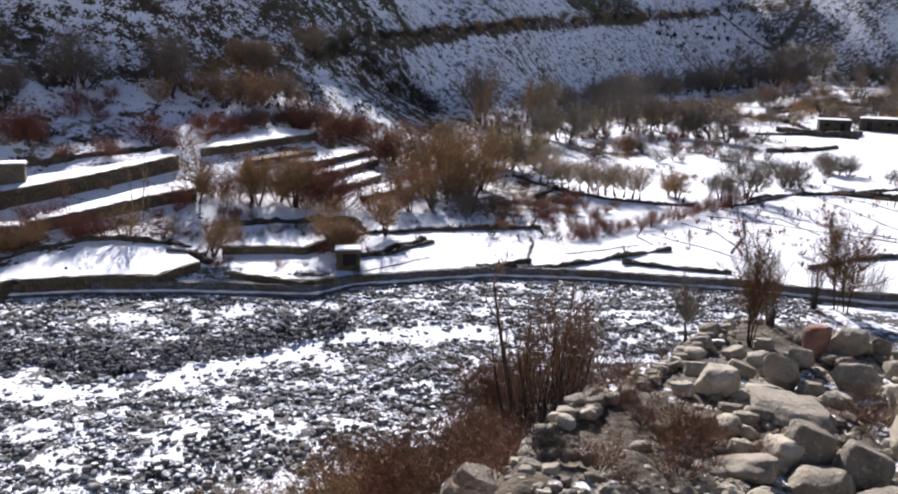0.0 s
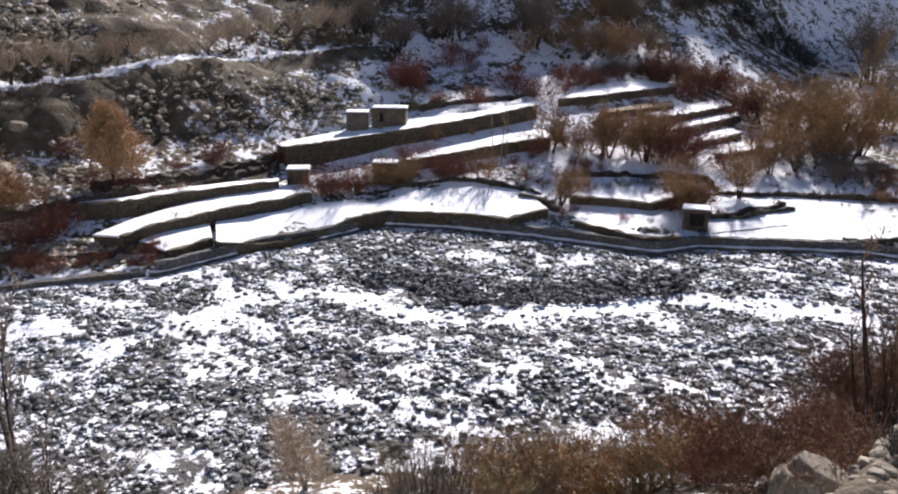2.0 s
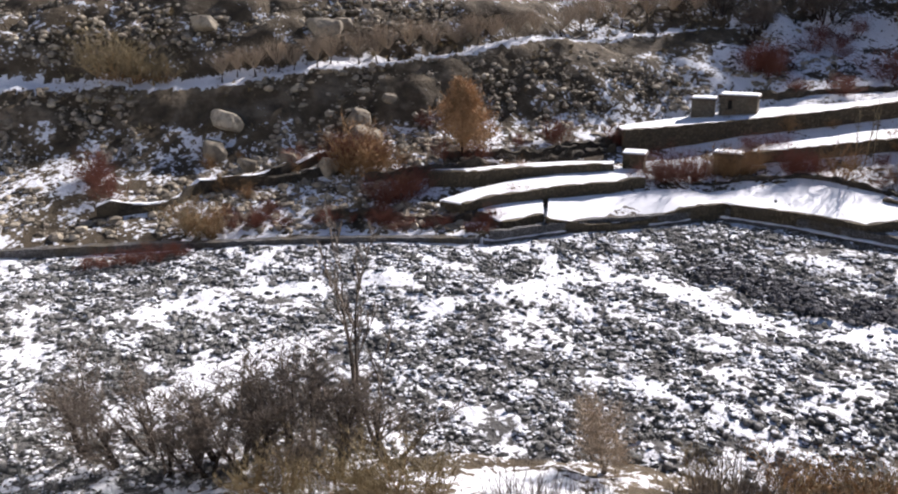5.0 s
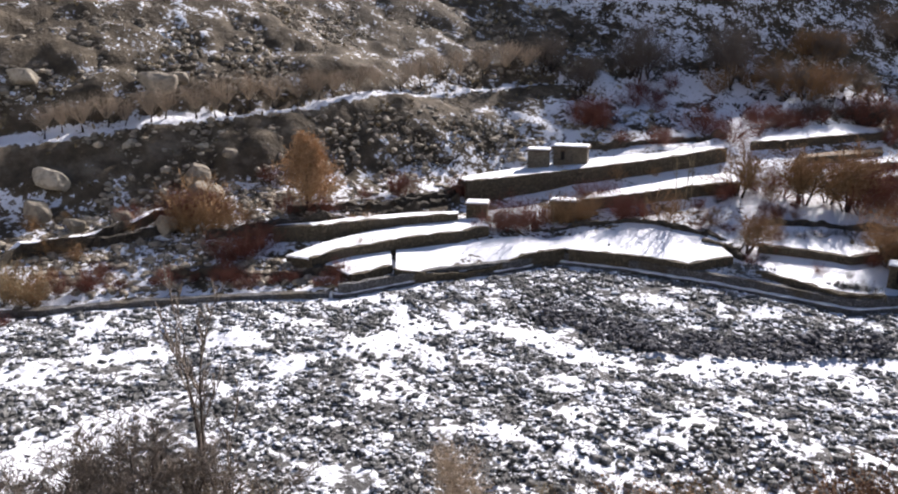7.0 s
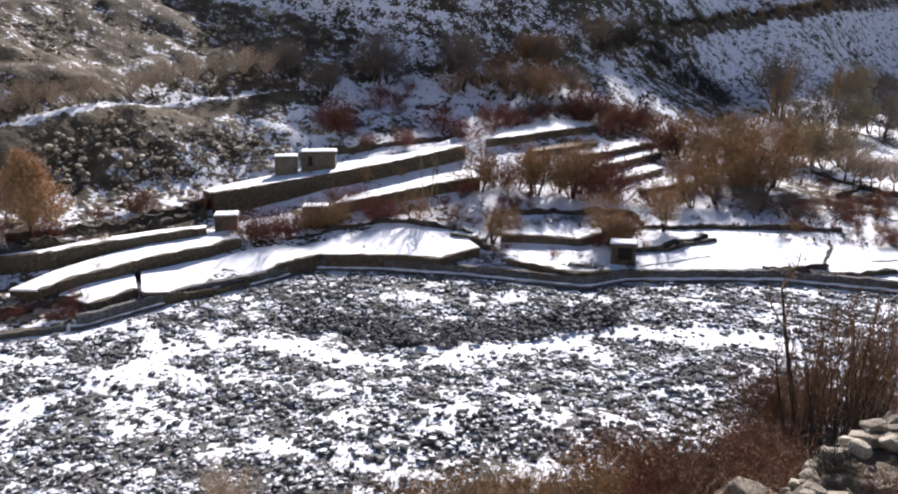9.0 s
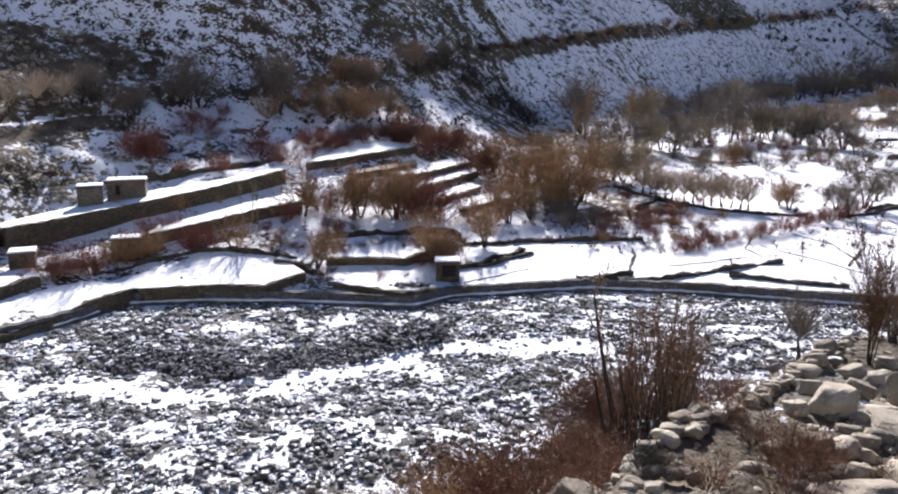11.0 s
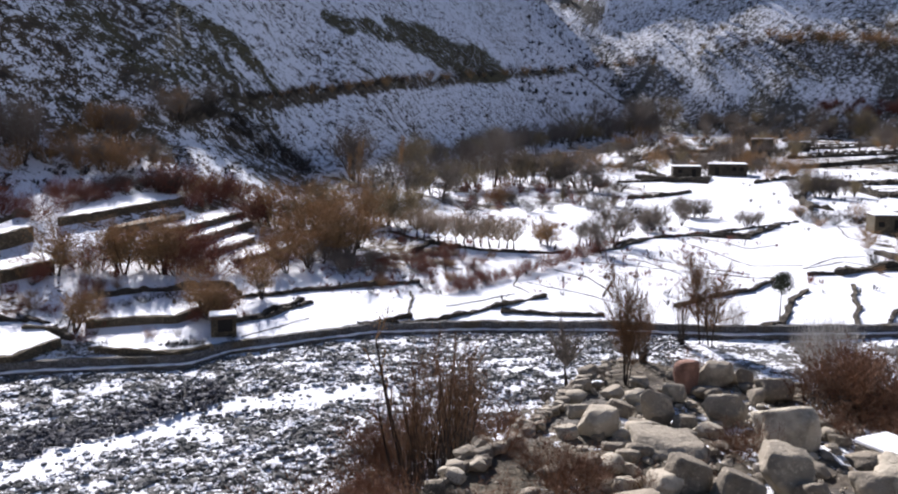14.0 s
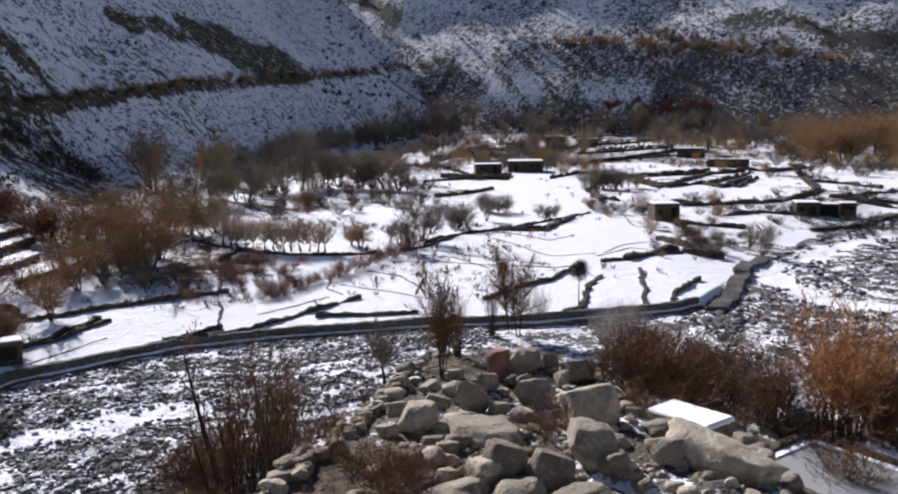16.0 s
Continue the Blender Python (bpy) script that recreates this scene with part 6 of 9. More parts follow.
plant("redbush", 22.2, 75.8, 1.0)
plant("redbush", 23.0, 76.7, 1.2)
plant("redbush", 24.2, 77.9, 1.5)
plant("redbush", 25.3, 79.6, 1.1)
plant("redbush", 26.2, 80.4, 1.7)
plant("redbush", 27.3, 80.8, 1.4)
plant("redbush", 28.4, 81.9, 1.7)
plant("redbush", 29.6, 82.9, 1.1)
plant("redbush", 30.8, 84.7, 1.5)
plant("redbush", 32.2, 85.8, 1.3)
plant("redbush", 12.5, 67.5, 1.1)
plant("redbush", 10.4, 76.2, 0.6)
plant("redbush", 9.1, 73.9, 1.0)
plant("redbush", 9.4, 72.1, 0.9)
plant("redbush", 11.9, 70.3, 1.0)
plant("redbush", 9.2, 75.3, 1.3)
plant("redbush", 8.3, 76.1, 0.6)
plant("redbush", 15.6, 78.1, 0.9)
plant("redbush", 5.5, 75.7, 0.9)
plant("redbush", 14.1, 75.0, 1.3)
plant("redbush", 4.9, 74.0, 0.8)
plant("redbush", 11.5, 67.7, 0.7)
plant("redbush", 9.3, 75.6, 1.2)
plant("redbush", 11.9, 78.3, 1.1)
plant("redbush", 13.7, 79.0, 1.0)
plant("redbush", 11.7, 67.2, 0.9)
plant("redbush", 5.0, 73.0, 0.7)
plant("redbush", 11.5, 76.3, 0.7)
plant("greytree", 1.9, 82.0, 2.1)
plant("greytree", 5.1, 72.7, 1.6)
plant("greytree", 2.2, 75.5, 1.7)
plant("greytree", 1.2, 83.2, 1.4)
plant("greytree", 0.8, 77.8, 1.5)
plant("greytree", 1.7, 76.1, 2.0)
plant("greytree", -0.4, 78.1, 2.1)
plant("greytree", 2.1, 74.9, 1.7)
plant("greytree", 4.3, 75.0, 2.1)
plant("greytree", -1.3, 79.3, 1.8)
plant("greytree", 1.3, 76.0, 2.1)
plant("greytree", 1.6, 72.5, 1.9)
plant("greytree", -1.5, 75.5, 1.8)
plant("greytree", 3.7, 74.0, 1.5)
plant("brownbush", 28.2, 127.1, 3.4)
plant("brownbush", 26.6, 128.1, 2.4)
plant("greytree", 44.0, 102.0, 3.1)
plant("greytree", 43.2, 101.9, 2.4)
plant("greytree", 48.9, 102.6, 3.5)
plant("greytree", 56.2, 111.4, 2.9)
plant("greytree", 43.7, 109.8, 1.9)
plant("greytree", 53.5, 112.1, 2.7)
plant("greytree", 38.8, 105.1, 2.1)
plant("greytree", 42.4, 104.6, 1.7)
plant("greytree", 58.2, 104.2, 2.1)
plant("greytree", 40.2, 113.7, 2.6)
plant("greytree", 41.5, 125.3, 3.9)
plant("greytree", 46.3, 123.6, 2.9)
plant("greytree", 51.3, 142.9, 3.8)
# village and the far valley
plant("browntree", 213.0, 196.5, 8.5)
plant("browntree", 246.2, 198.4, 14.2)
plant("browntree", 286.9, 222.4, 15.5)
plant("browntree", 279.9, 224.5, 14.2)
plant("browntree", 231.4, 179.4, 9.0)
plant("browntree", 241.7, 206.7, 9.3)
plant("browntree", 221.2, 171.0, 9.1)
plant("browntree", 243.9, 204.1, 11.1)
plant("browntree", 232.3, 197.4, 12.9)
plant("browntree", 212.7, 199.5, 10.8)
plant("browntree", 265.5, 244.0, 14.2)
plant("browntree", 311.0, 246.1, 14.3)
plant("browntree", 250.8, 198.4, 11.2)
plant("browntree", 280.9, 253.9, 12.1)
plant("browntree", 237.4, 200.6, 11.8)
plant("browntree", 200.7, 178.8, 11.5)
plant("browntree", 215.1, 185.1, 11.8)
plant("browntree", 270.3, 237.8, 11.9)
plant("browntree", 239.9, 216.9, 9.4)
plant("browntree", 226.2, 202.5, 10.9)
plant("browntree", 218.2, 185.2, 12.6)
plant("browntree", 257.2, 228.2, 12.6)
plant("browntree", 278.4, 232.9, 10.7)
plant("browntree", 255.5, 232.7, 12.5)
plant("browntree", 263.7, 219.6, 15.3)
plant("browntree", 238.0, 188.5, 10.5)
plant("tantree", 238.7, 299.2, 9.7)
plant("greytree", 217.4, 283.2, 9.9)
plant("greytree", 266.8, 283.7, 10.6)
plant("greytree", 306.9, 293.7, 7.1)
plant("tantree", 280.0, 333.6, 9.1)
plant("greytree", 244.0, 271.2, 10.4)
plant("greytree", 211.4, 253.4, 6.1)
plant("greytree", 285.2, 324.5, 8.4)
plant("tantree", 266.0, 353.2, 9.3)
plant("greytree", 286.8, 319.8, 6.9)
plant("greytree", 305.1, 299.1, 8.1)
plant("greytree", 265.2, 353.9, 8.7)
plant("tantree", 288.6, 313.3, 11.3)
plant("greytree", 242.6, 245.3, 7.9)
plant("greytree", 264.8, 254.4, 6.8)
plant("greytree", 240.0, 249.5, 9.6)
plant("tantree", 288.6, 284.1, 11.6)
plant("greytree", 238.8, 290.7, 6.6)
plant("greytree", 267.8, 281.8, 9.6)
plant("greytree", 286.1, 318.9, 11.7)
plant("tantree", 285.3, 321.2, 7.1)
plant("greytree", 258.6, 272.4, 8.5)
plant("greytree", 282.3, 290.4, 9.1)
plant("greytree", 273.5, 340.6, 11.2)
plant("tantree", 300.7, 307.6, 9.3)
plant("greytree", 258.7, 277.3, 8.0)
plant("greytree", 288.6, 316.6, 8.8)
plant("greytree", 229.6, 271.8, 6.1)
plant("tantree", 227.1, 299.2, 7.8)
plant("greytree", 308.1, 295.9, 9.1)
plant("greytree", 279.8, 322.8, 7.7)
plant("greytree", 299.0, 282.9, 11.6)
plant("tantree", 276.6, 293.4, 9.6)
plant("greytree", 276.2, 336.8, 7.9)
plant("greytree", 191.0, 288.8, 5.8)
plant("greytree", 201.4, 397.7, 10.0)
plant("tantree", 166.8, 281.3, 6.9)
plant("greytree", 206.6, 415.2, 10.1)
plant("greytree", 265.9, 356.3, 8.8)
plant("greytree", 213.2, 412.6, 7.0)
plant("tantree", 264.5, 358.8, 9.6)
plant("greytree", 217.9, 402.0, 10.5)
plant("greytree", 250.9, 365.6, 8.0)
plant("greytree", 162.6, 293.4, 5.3)
plant("tantree", 260.2, 356.1, 8.0)
plant("greytree", 186.7, 339.0, 6.2)
plant("greytree", 249.4, 375.3, 7.8)
plant("greytree", 265.1, 358.4, 10.8)
plant("tantree", 261.9, 365.2, 6.7)
plant("greytree", 194.0, 341.8, 9.5)
plant("greytree", 223.7, 397.3, 7.3)
plant("greytree", 248.8, 368.5, 8.6)
plant("brownbush", 78.9, 100.5, 1.3)
plant("brownbush", 86.7, 97.2, 1.6)
plant("brownbush", 76.0, 102.7, 2.0)
plant("brownbush", 97.8, 111.3, 2.0)
plant("brownbush", 85.4, 95.1, 2.0)
plant("brownbush", 97.7, 110.6, 2.6)
plant("brownbush", 83.4, 113.0, 2.1)
plant("brownbush", 71.2, 109.7, 2.0)
plant("brownbush", 72.2, 111.2, 1.5)
plant("brownbush", 68.5, 100.7, 1.3)
plant("tantree", 90.6, 137.9, 5.4)
plant("greytree", 92.9, 137.1, 4.8)
plant("greytree", 93.3, 134.6, 4.3)
plant("greytree", 85.3, 132.8, 4.1)
plant("greytree", 68.7, 69.6, 3.7)
plant("greytree", 71.3, 74.2, 3.0)
plant("greytree", 63.8, 71.8, 2.1)
plant("greytree", 67.6, 75.1, 1.8)
plant("tantree", 150.4, 236.4, 6.1)
plant("greytree", 93.2, 184.8, 4.5)
plant("greytree", 104.5, 196.5, 6.5)
plant("greytree", 114.3, 207.6, 7.6)
plant("tantree", 94.9, 200.7, 4.8)
plant("greytree", 91.4, 108.1, 2.5)
plant("tuft", 34.7, 55.2, 3.7)
plant("brownbush", 223.6, 274.5, 3.2)
plant("darkbush", 182.6, 202.1, 1.8)
plant("brownbush", 297.9, 306.2, 3.0)
plant("darkbush", 245.1, 210.9, 2.1)
plant("brownbush", 121.3, 226.3, 2.0)
plant("darkbush", 283.7, 283.1, 2.6)
plant("brownbush", 233.7, 286.3, 2.3)
plant("darkbush", 132.1, 256.6, 1.9)
plant("brownbush", 244.3, 322.3, 2.8)
plant("darkbush", 198.1, 206.5, 2.5)
plant("brownbush", 168.1, 343.2, 2.8)
plant("darkbush", 200.7, 164.0, 1.7)
plant("brownbush", 330.7, 257.9, 2.5)
plant("darkbush", 140.6, 293.9, 1.8)
plant("brownbush", 116.5, 178.3, 1.3)
plant("darkbush", 110.7, 230.4, 2.3)
plant("brownbush", 174.5, 207.6, 2.5)
plant("darkbush", 151.9, 195.0, 1.2)
plant("brownbush", 235.8, 253.5, 3.1)
plant("darkbush", 208.6, 302.9, 2.3)
plant("brownbush", 148.6, 298.7, 1.8)
plant("darkbush", 313.2, 282.5, 1.9)
plant("brownbush", 183.4, 218.2, 1.9)
plant("darkbush", 140.8, 247.1, 2.4)
plant("brownbush", 189.0, 164.8, 2.1)
plant("darkbush", 304.1, 246.1, 2.1)
plant("brownbush", 208.7, 203.6, 1.3)
plant("darkbush", 214.8, 182.8, 1.8)
plant("brownbush", 226.7, 237.3, 1.7)
plant("darkbush", 201.0, 256.4, 1.5)
plant("brownbush", 102.5, 214.3, 2.0)
plant("darkbush", 297.8, 299.5, 3.3)
plant("brownbush", 96.8, 194.4, 1.0)
plant("darkbush", 288.6, 317.4, 3.2)
plant("brownbush", 112.1, 227.7, 1.9)
plant("darkbush", 231.0, 283.1, 2.4)
plant("brownbush", 272.1, 243.8, 1.9)
plant("darkbush", 207.2, 209.4, 2.1)
plant("brownbush", 258.8, 310.7, 3.3)
plant("darkbush", 169.2, 175.3, 1.8)
plant("brownbush", 245.6, 251.6, 2.2)
plant("darkbush", 183.6, 233.5, 2.8)
plant("brownbush", 231.0, 330.4, 2.0)
plant("darkbush", 309.1, 287.9, 2.0)
plant("brownbush", 203.2, 157.0, 2.2)
plant("darkbush", 214.3, 333.0, 3.1)
plant("brownbush", 135.1, 262.5, 2.7)
plant("darkbush", 243.0, 259.1, 3.1)
plant("brownbush", 124.0, 227.6, 2.0)
plant("darkbush", 194.3, 164.2, 1.4)
plant("darkbush", 85.0, 96.2, 1.2)
plant("darkbush", 74.7, 79.4, 0.6)
plant("darkbush", 66.3, 79.2, 0.5)
plant("darkbush", 90.3, 110.6, 1.3)
plant("darkbush", 75.5, 112.7, 1.0)
plant("darkbush", 100.9, 95.9, 1.3)
plant("darkbush", 92.3, 73.3, 0.7)
plant("darkbush", 99.7, 91.9, 1.2)
plant("darkbush", 76.1, 79.9, 0.7)
plant("darkbush", 85.9, 75.7, 1.1)
plant("darkbush", 107.7, 83.3, 1.0)
plant("darkbush", 90.9, 98.1, 1.1)
plant("darkbush", 126.1, 108.3, 1.1)
plant("darkbush", 82.6, 81.9, 0.9)
plant("darkbush", 73.8, 78.3, 1.0)
plant("darkbush", 72.5, 88.1, 0.8)
plant("darkbush", 76.2, 102.6, 1.3)
plant("darkbush", 96.3, 115.8, 1.2)
plant("darkbush", 107.0, 94.5, 0.8)
plant("darkbush", 69.3, 75.0, 0.9)
plant("darkbush", 63.6, 75.0, 0.9)
plant("darkbush", 61.8, 74.7, 0.7)
plant("darkbush", 84.1, 98.6, 1.3)
plant("darkbush", 85.0, 75.9, 1.0)
plant("darkbush", 120.7, 109.8, 1.2)
plant("darkbush", 81.7, 71.5, 0.8)
plant("darkbush", 76.0, 70.9, 0.8)
plant("darkbush", 88.8, 88.6, 0.8)
plant("darkbush", 93.6, 87.0, 0.7)
plant("darkbush", 56.9, 73.7, 0.8)
plant("darkbush", -15.0, 137.6, 1.3)
plant("darkbush", -12.8, 142.9, 1.4)
plant("darkbush", -12.3, 144.1, 1.8)
plant("brownbush", -9.7, 151.7, 1.0)
plant("darkbush", -8.0, 156.5, 1.1)
plant("brownbush", -6.7, 161.2, 1.1)
plant("darkbush", -5.4, 164.6, 1.9)
plant("brownbush", -2.5, 170.4, 1.3)
plant("darkbush", -1.8, 172.6, 1.9)
plant("brownbush", 1.3, 177.7, 1.6)
plant("darkbush", 3.2, 179.3, 2.0)
plant("brownbush", 5.9, 184.6, 2.4)
plant("darkbush", 9.4, 191.3, 1.4)
plant("brownbush", 11.5, 196.6, 1.6)
plant("darkbush", 12.5, 198.2, 1.2)
plant("brownbush", 16.0, 205.0, 2.6)
plant("darkbush", 20.8, 217.5, 2.3)
plant("brownbush", 23.1, 224.5, 2.0)
plant("darkbush", 28.3, 236.8, 1.4)
plant("brownbush", 32.4, 244.7, 2.7)
plant("darkbush", 36.2, 251.0, 2.2)
plant("brownbush", 39.1, 256.9, 3.0)
plant("darkbush", 45.0, 268.1, 2.9)
plant("brownbush", 51.7, 281.2, 3.3)
plant("darkbush", 57.1, 292.3, 3.1)
plant("brownbush", 60.0, 298.1, 1.9)
plant("darkbush", 64.2, 306.0, 2.8)
plant("brownbush", 73.4, 320.9, 2.9)
plant("darkbush", 78.7, 330.5, 4.0)
plant("brownbush", 87.7, 342.8, 4.3)
plant("darkbush", 93.7, 352.6, 2.6)
plant("brownbush", 102.8, 368.0, 3.5)
plant("darkbush", 108.1, 377.4, 4.2)
plant("brownbush", 118.7, 393.6, 3.1)
plant("darkbush", 131.2, 414.1, 3.9)
plant("brownbush", 134.0, 418.1, 2.8)
plant("darkbush", 150.1, 447.4, 6.2)
plant("brownbush", 171.8, 489.6, 5.6)
plant("darkbush", 181.3, 499.3, 5.2)
plant("brownbush", 187.0, 494.1, 4.2)
plant("darkbush", 189.1, 489.8, 5.8)
plant("brownbush", 193.4, 486.0, 5.5)
plant("darkbush", 197.8, 482.8, 6.8)
plant("brownbush", 203.5, 476.3, 3.4)
plant("darkbush", -20.0, 119.5, 1.7)
plant("darkbush", -18.5, 123.5, 2.5)
plant("darkbush", -17.0, 127.0, 2.7)
plant("darkbush", -16.7, 125.9, 2.2)
plant("darkbush", -14.5, 128.4, 1.5)
plant("darkbush", -13.8, 128.7, 2.1)
plant("darkbush", -12.3, 131.7, 2.5)
plant("darkbush", -12.0, 130.8, 1.6)
plant("darkbush", -10.3, 131.6, 2.1)
plant("darkbush", -8.5, 135.3, 2.5)
plant("darkbush", -7.2, 134.8, 1.9)
plant("darkbush", -5.3, 134.3, 2.7)
plant("darkbush", -4.1, 131.9, 2.0)
plant("darkbush", -3.2, 132.0, 2.7)
plant("greytree", 300.2, 380.8, 3.4)
plant("greytree", 308.3, 368.0, 5.3)
plant("greytree", 332.3, 324.9, 3.9)
plant("tantree", 273.4, 411.7, 5.1)
plant("greytree", 290.0, 379.9, 4.1)
plant("greytree", 277.2, 396.8, 4.6)
plant("greytree", 232.9, 461.6, 4.1)
plant("tantree", 242.5, 464.6, 4.7)
plant("greytree", 248.3, 447.6, 3.8)
plant("greytree", 278.8, 388.7, 4.0)
plant("greytree", 245.7, 440.7, 3.5)
plant("tantree", 227.3, 458.7, 4.9)
plant("greytree", 302.1, 375.9, 3.9)
plant("greytree", 323.0, 344.6, 3.9)
plant("greytree", 305.8, 361.7, 4.7)
plant("tantree", 304.1, 359.8, 4.3)
plant("greytree", 294.1, 376.2, 4.6)
plant("greytree", 287.5, 403.6, 4.6)
plant("greytree", 306.7, 363.2, 5.0)
plant("tantree", 323.5, 348.3, 4.8)
plant("greytree", 232.8, 452.3, 3.4)
plant("greytree", 331.8, 334.4, 5.3)
plant("greytree", 290.7, 384.8, 3.9)
plant("tantree", 272.6, 408.5, 4.6)
plant("greytree", 283.1, 383.5, 4.0)
plant("greytree", 328.6, 338.7, 4.2)
plant("greytree", 336.7, 328.9, 5.1)
plant("tantree", 310.8, 364.8, 3.6)
plant("greytree", 331.2, 324.8, 5.1)
plant("greytree", 272.8, 421.8, 3.8)
plant("greytree", 279.6, 406.9, 4.2)
plant("tantree", 330.9, 339.5, 3.1)
plant("greytree", 258.5, 422.8, 5.2)
plant("greytree", 298.4, 372.8, 5.1)
plant("greytree", 324.6, 336.8, 4.5)
plant("tantree", 289.9, 381.1, 5.6)
plant("greytree", 288.0, 383.6, 3.4)
plant("greytree", 250.2, 435.5, 5.8)
plant("greytree", 310.2, 371.0, 3.5)
plant("tantree", 224.1, 457.2, 4.4)
plant("greytree", 336.0, 332.6, 3.7)
plant("greytree", 324.6, 350.2, 4.8)
plant("greytree", 243.0, 441.7, 5.9)
plant("tantree", 312.6, 357.6, 3.5)
plant("greytree", 269.4, 414.8, 4.2)
plant("greytree", 270.7, 420.4, 5.8)
plant("greytree", 257.4, 425.5, 3.5)
plant("tantree", 233.2, 447.4, 3.4)
plant("greytree", 297.7, 389.5, 4.2)
plant("greytree", 308.3, 354.5, 4.4)
plant("greytree", 236.1, 467.9, 5.5)
plant("tantree", 299.9, 382.7, 4.9)
plant("greytree", 296.3, 374.4, 4.4)
plant("greytree", 302.0, 386.7, 5.7)
plant("greytree", 297.9, 374.3, 3.3)
plant("tantree", 311.5, 350.6, 4.7)
plant("greytree", 304.5, 384.7, 3.3)
plant("greytree", 305.1, 366.2, 4.6)
plant("greytree", 300.1, 379.7, 5.3)
plant("tantree", 299.4, 392.0, 5.1)
plant("redbush", 282.0, 343.8, 3.2)
plant("redbush", 259.5, 376.5, 3.7)
plant("redbush", 284.2, 343.6, 4.1)
plant("redbush", 281.1, 353.9, 3.6)
plant("redbush", 275.9, 361.1, 3.9)
plant("redbush", 276.7, 355.7, 4.0)
plant("redbush", 277.7, 351.4, 3.1)
plant("redbush", 284.6, 345.3, 4.0)
plant("redbush", 267.6, 370.3, 3.9)
plant("redbush", 262.0, 370.2, 4.4)
plant("redbush", 270.6, 369.1, 3.0)
plant("redbush", 256.7, 375.9, 3.7)
plant("redbush", 278.5, 350.8, 3.7)
plant("redbush", 283.3, 345.0, 3.1)
plant("redbush", 289.5, 332.8, 3.9)
plant("redbush", 287.6, 336.7, 3.9)
plant("redbush", 264.5, 369.9, 3.3)
plant("redbush", 278.0, 355.8, 4.1)
plant("redbush", 254.9, 378.8, 3.3)
plant("redbush", 261.2, 374.8, 3.1)
plant("redbush", 281.6, 345.1, 3.8)
plant("redbush", 272.1, 359.8, 3.6)
plant("redbush", 288.8, 334.9, 3.5)
plant("redbush", 256.9, 376.3, 3.3)
plant("redbush", 288.8, 337.1, 4.4)
plant("redbush", 271.1, 364.2, 3.8)
plant("redbush", 289.7, 336.3, 3.9)
plant("redbush", 255.5, 378.2, 3.9)
plant("redbush", 276.6, 354.8, 4.4)
plant("redbush", 268.6, 364.0, 4.5)
plant("brownbush", 256.9, 435.3, 6.2)
plant("brownbush", 258.8, 425.7, 5.0)
plant("brownbush", 260.8, 423.5, 5.5)
plant("brownbush", 266.3, 421.1, 4.5)
plant("brownbush", 265.0, 417.6, 4.7)
plant("brownbush", 272.9, 412.5, 4.6)
plant("brownbush", 273.0, 411.4, 6.4)
plant("brownbush", 277.4, 406.3, 6.3)
plant("brownbush", 280.3, 403.8, 5.4)
plant("brownbush", 286.9, 394.7, 5.7)
plant("brownbush", 289.6, 390.6, 5.4)
plant("brownbush", 290.2, 386.3, 6.3)
plant("brownbush", 291.7, 385.7, 5.5)
plant("brownbush", 295.7, 379.4, 5.5)
plant("brownbush", 301.3, 372.7, 4.8)
plant("brownbush", 301.3, 371.6, 5.2)
plant("brownbush", 306.3, 365.2, 5.4)
plant("brownbush", 307.7, 361.8, 3.7)
plant("brownbush", 309.6, 359.6, 6.1)
plant("brownbush", 313.7, 353.2, 5.0)
plant("brownbush", 316.6, 350.6, 5.8)
plant("brownbush", 318.4, 347.2, 3.9)
plant("brownbush", 320.4, 341.9, 6.2)
plant("brownbush", 324.9, 337.0, 3.6)
plant("brownbush", 327.7, 333.2, 4.0)
plant("brownbush", 330.3, 330.0, 4.0)
plant("brownbush", 330.8, 326.5, 6.0)
plant("brownbush", 333.2, 324.0, 5.5)
plant("brownbush", 334.3, 321.1, 4.5)
plant("brownbush", 335.1, 314.8, 3.6)
plant("brownbush", 339.1, 309.2, 3.5)
plant("brownbush", 338.2, 308.4, 3.8)
plant("brownbush", 341.8, 306.3, 5.1)
plant("brownbush", 344.3, 299.6, 5.9)
plant("greytree", 24.3, 182.8, 5.4)
plant("greytree", 25.9, 185.8, 3.7)
plant("greytree", 29.0, 195.2, 4.0)
plant("tantree", 29.5, 192.4, 3.8)
plant("greytree", 32.0, 196.1, 3.8)
plant("greytree", 35.1, 206.6, 4.6)
plant("greytree", 35.4, 202.0, 4.7)
plant("tantree", 39.3, 209.6, 6.0)
plant("greytree", 41.9, 218.3, 5.5)
plant("greytree", 43.4, 217.2, 4.9)
plant("greytree", 46.4, 221.3, 5.4)
plant("tantree", 50.3, 232.9, 5.7)
plant("greytree", 53.1, 235.0, 5.4)
plant("greytree", 57.3, 244.0, 6.3)
plant("greytree", 61.6, 252.9, 5.7)
plant("tantree", 59.7, 246.5, 4.3)
plant("greytree", 63.6, 252.9, 6.1)
plant("greytree", 67.2, 258.6, 4.3)
plant("greytree", 73.3, 271.6, 6.6)
plant("tantree", 75.0, 269.3, 5.2)
plant("greytree", 82.8, 284.9, 5.2)
plant("greytree", 84.8, 284.4, 6.8)
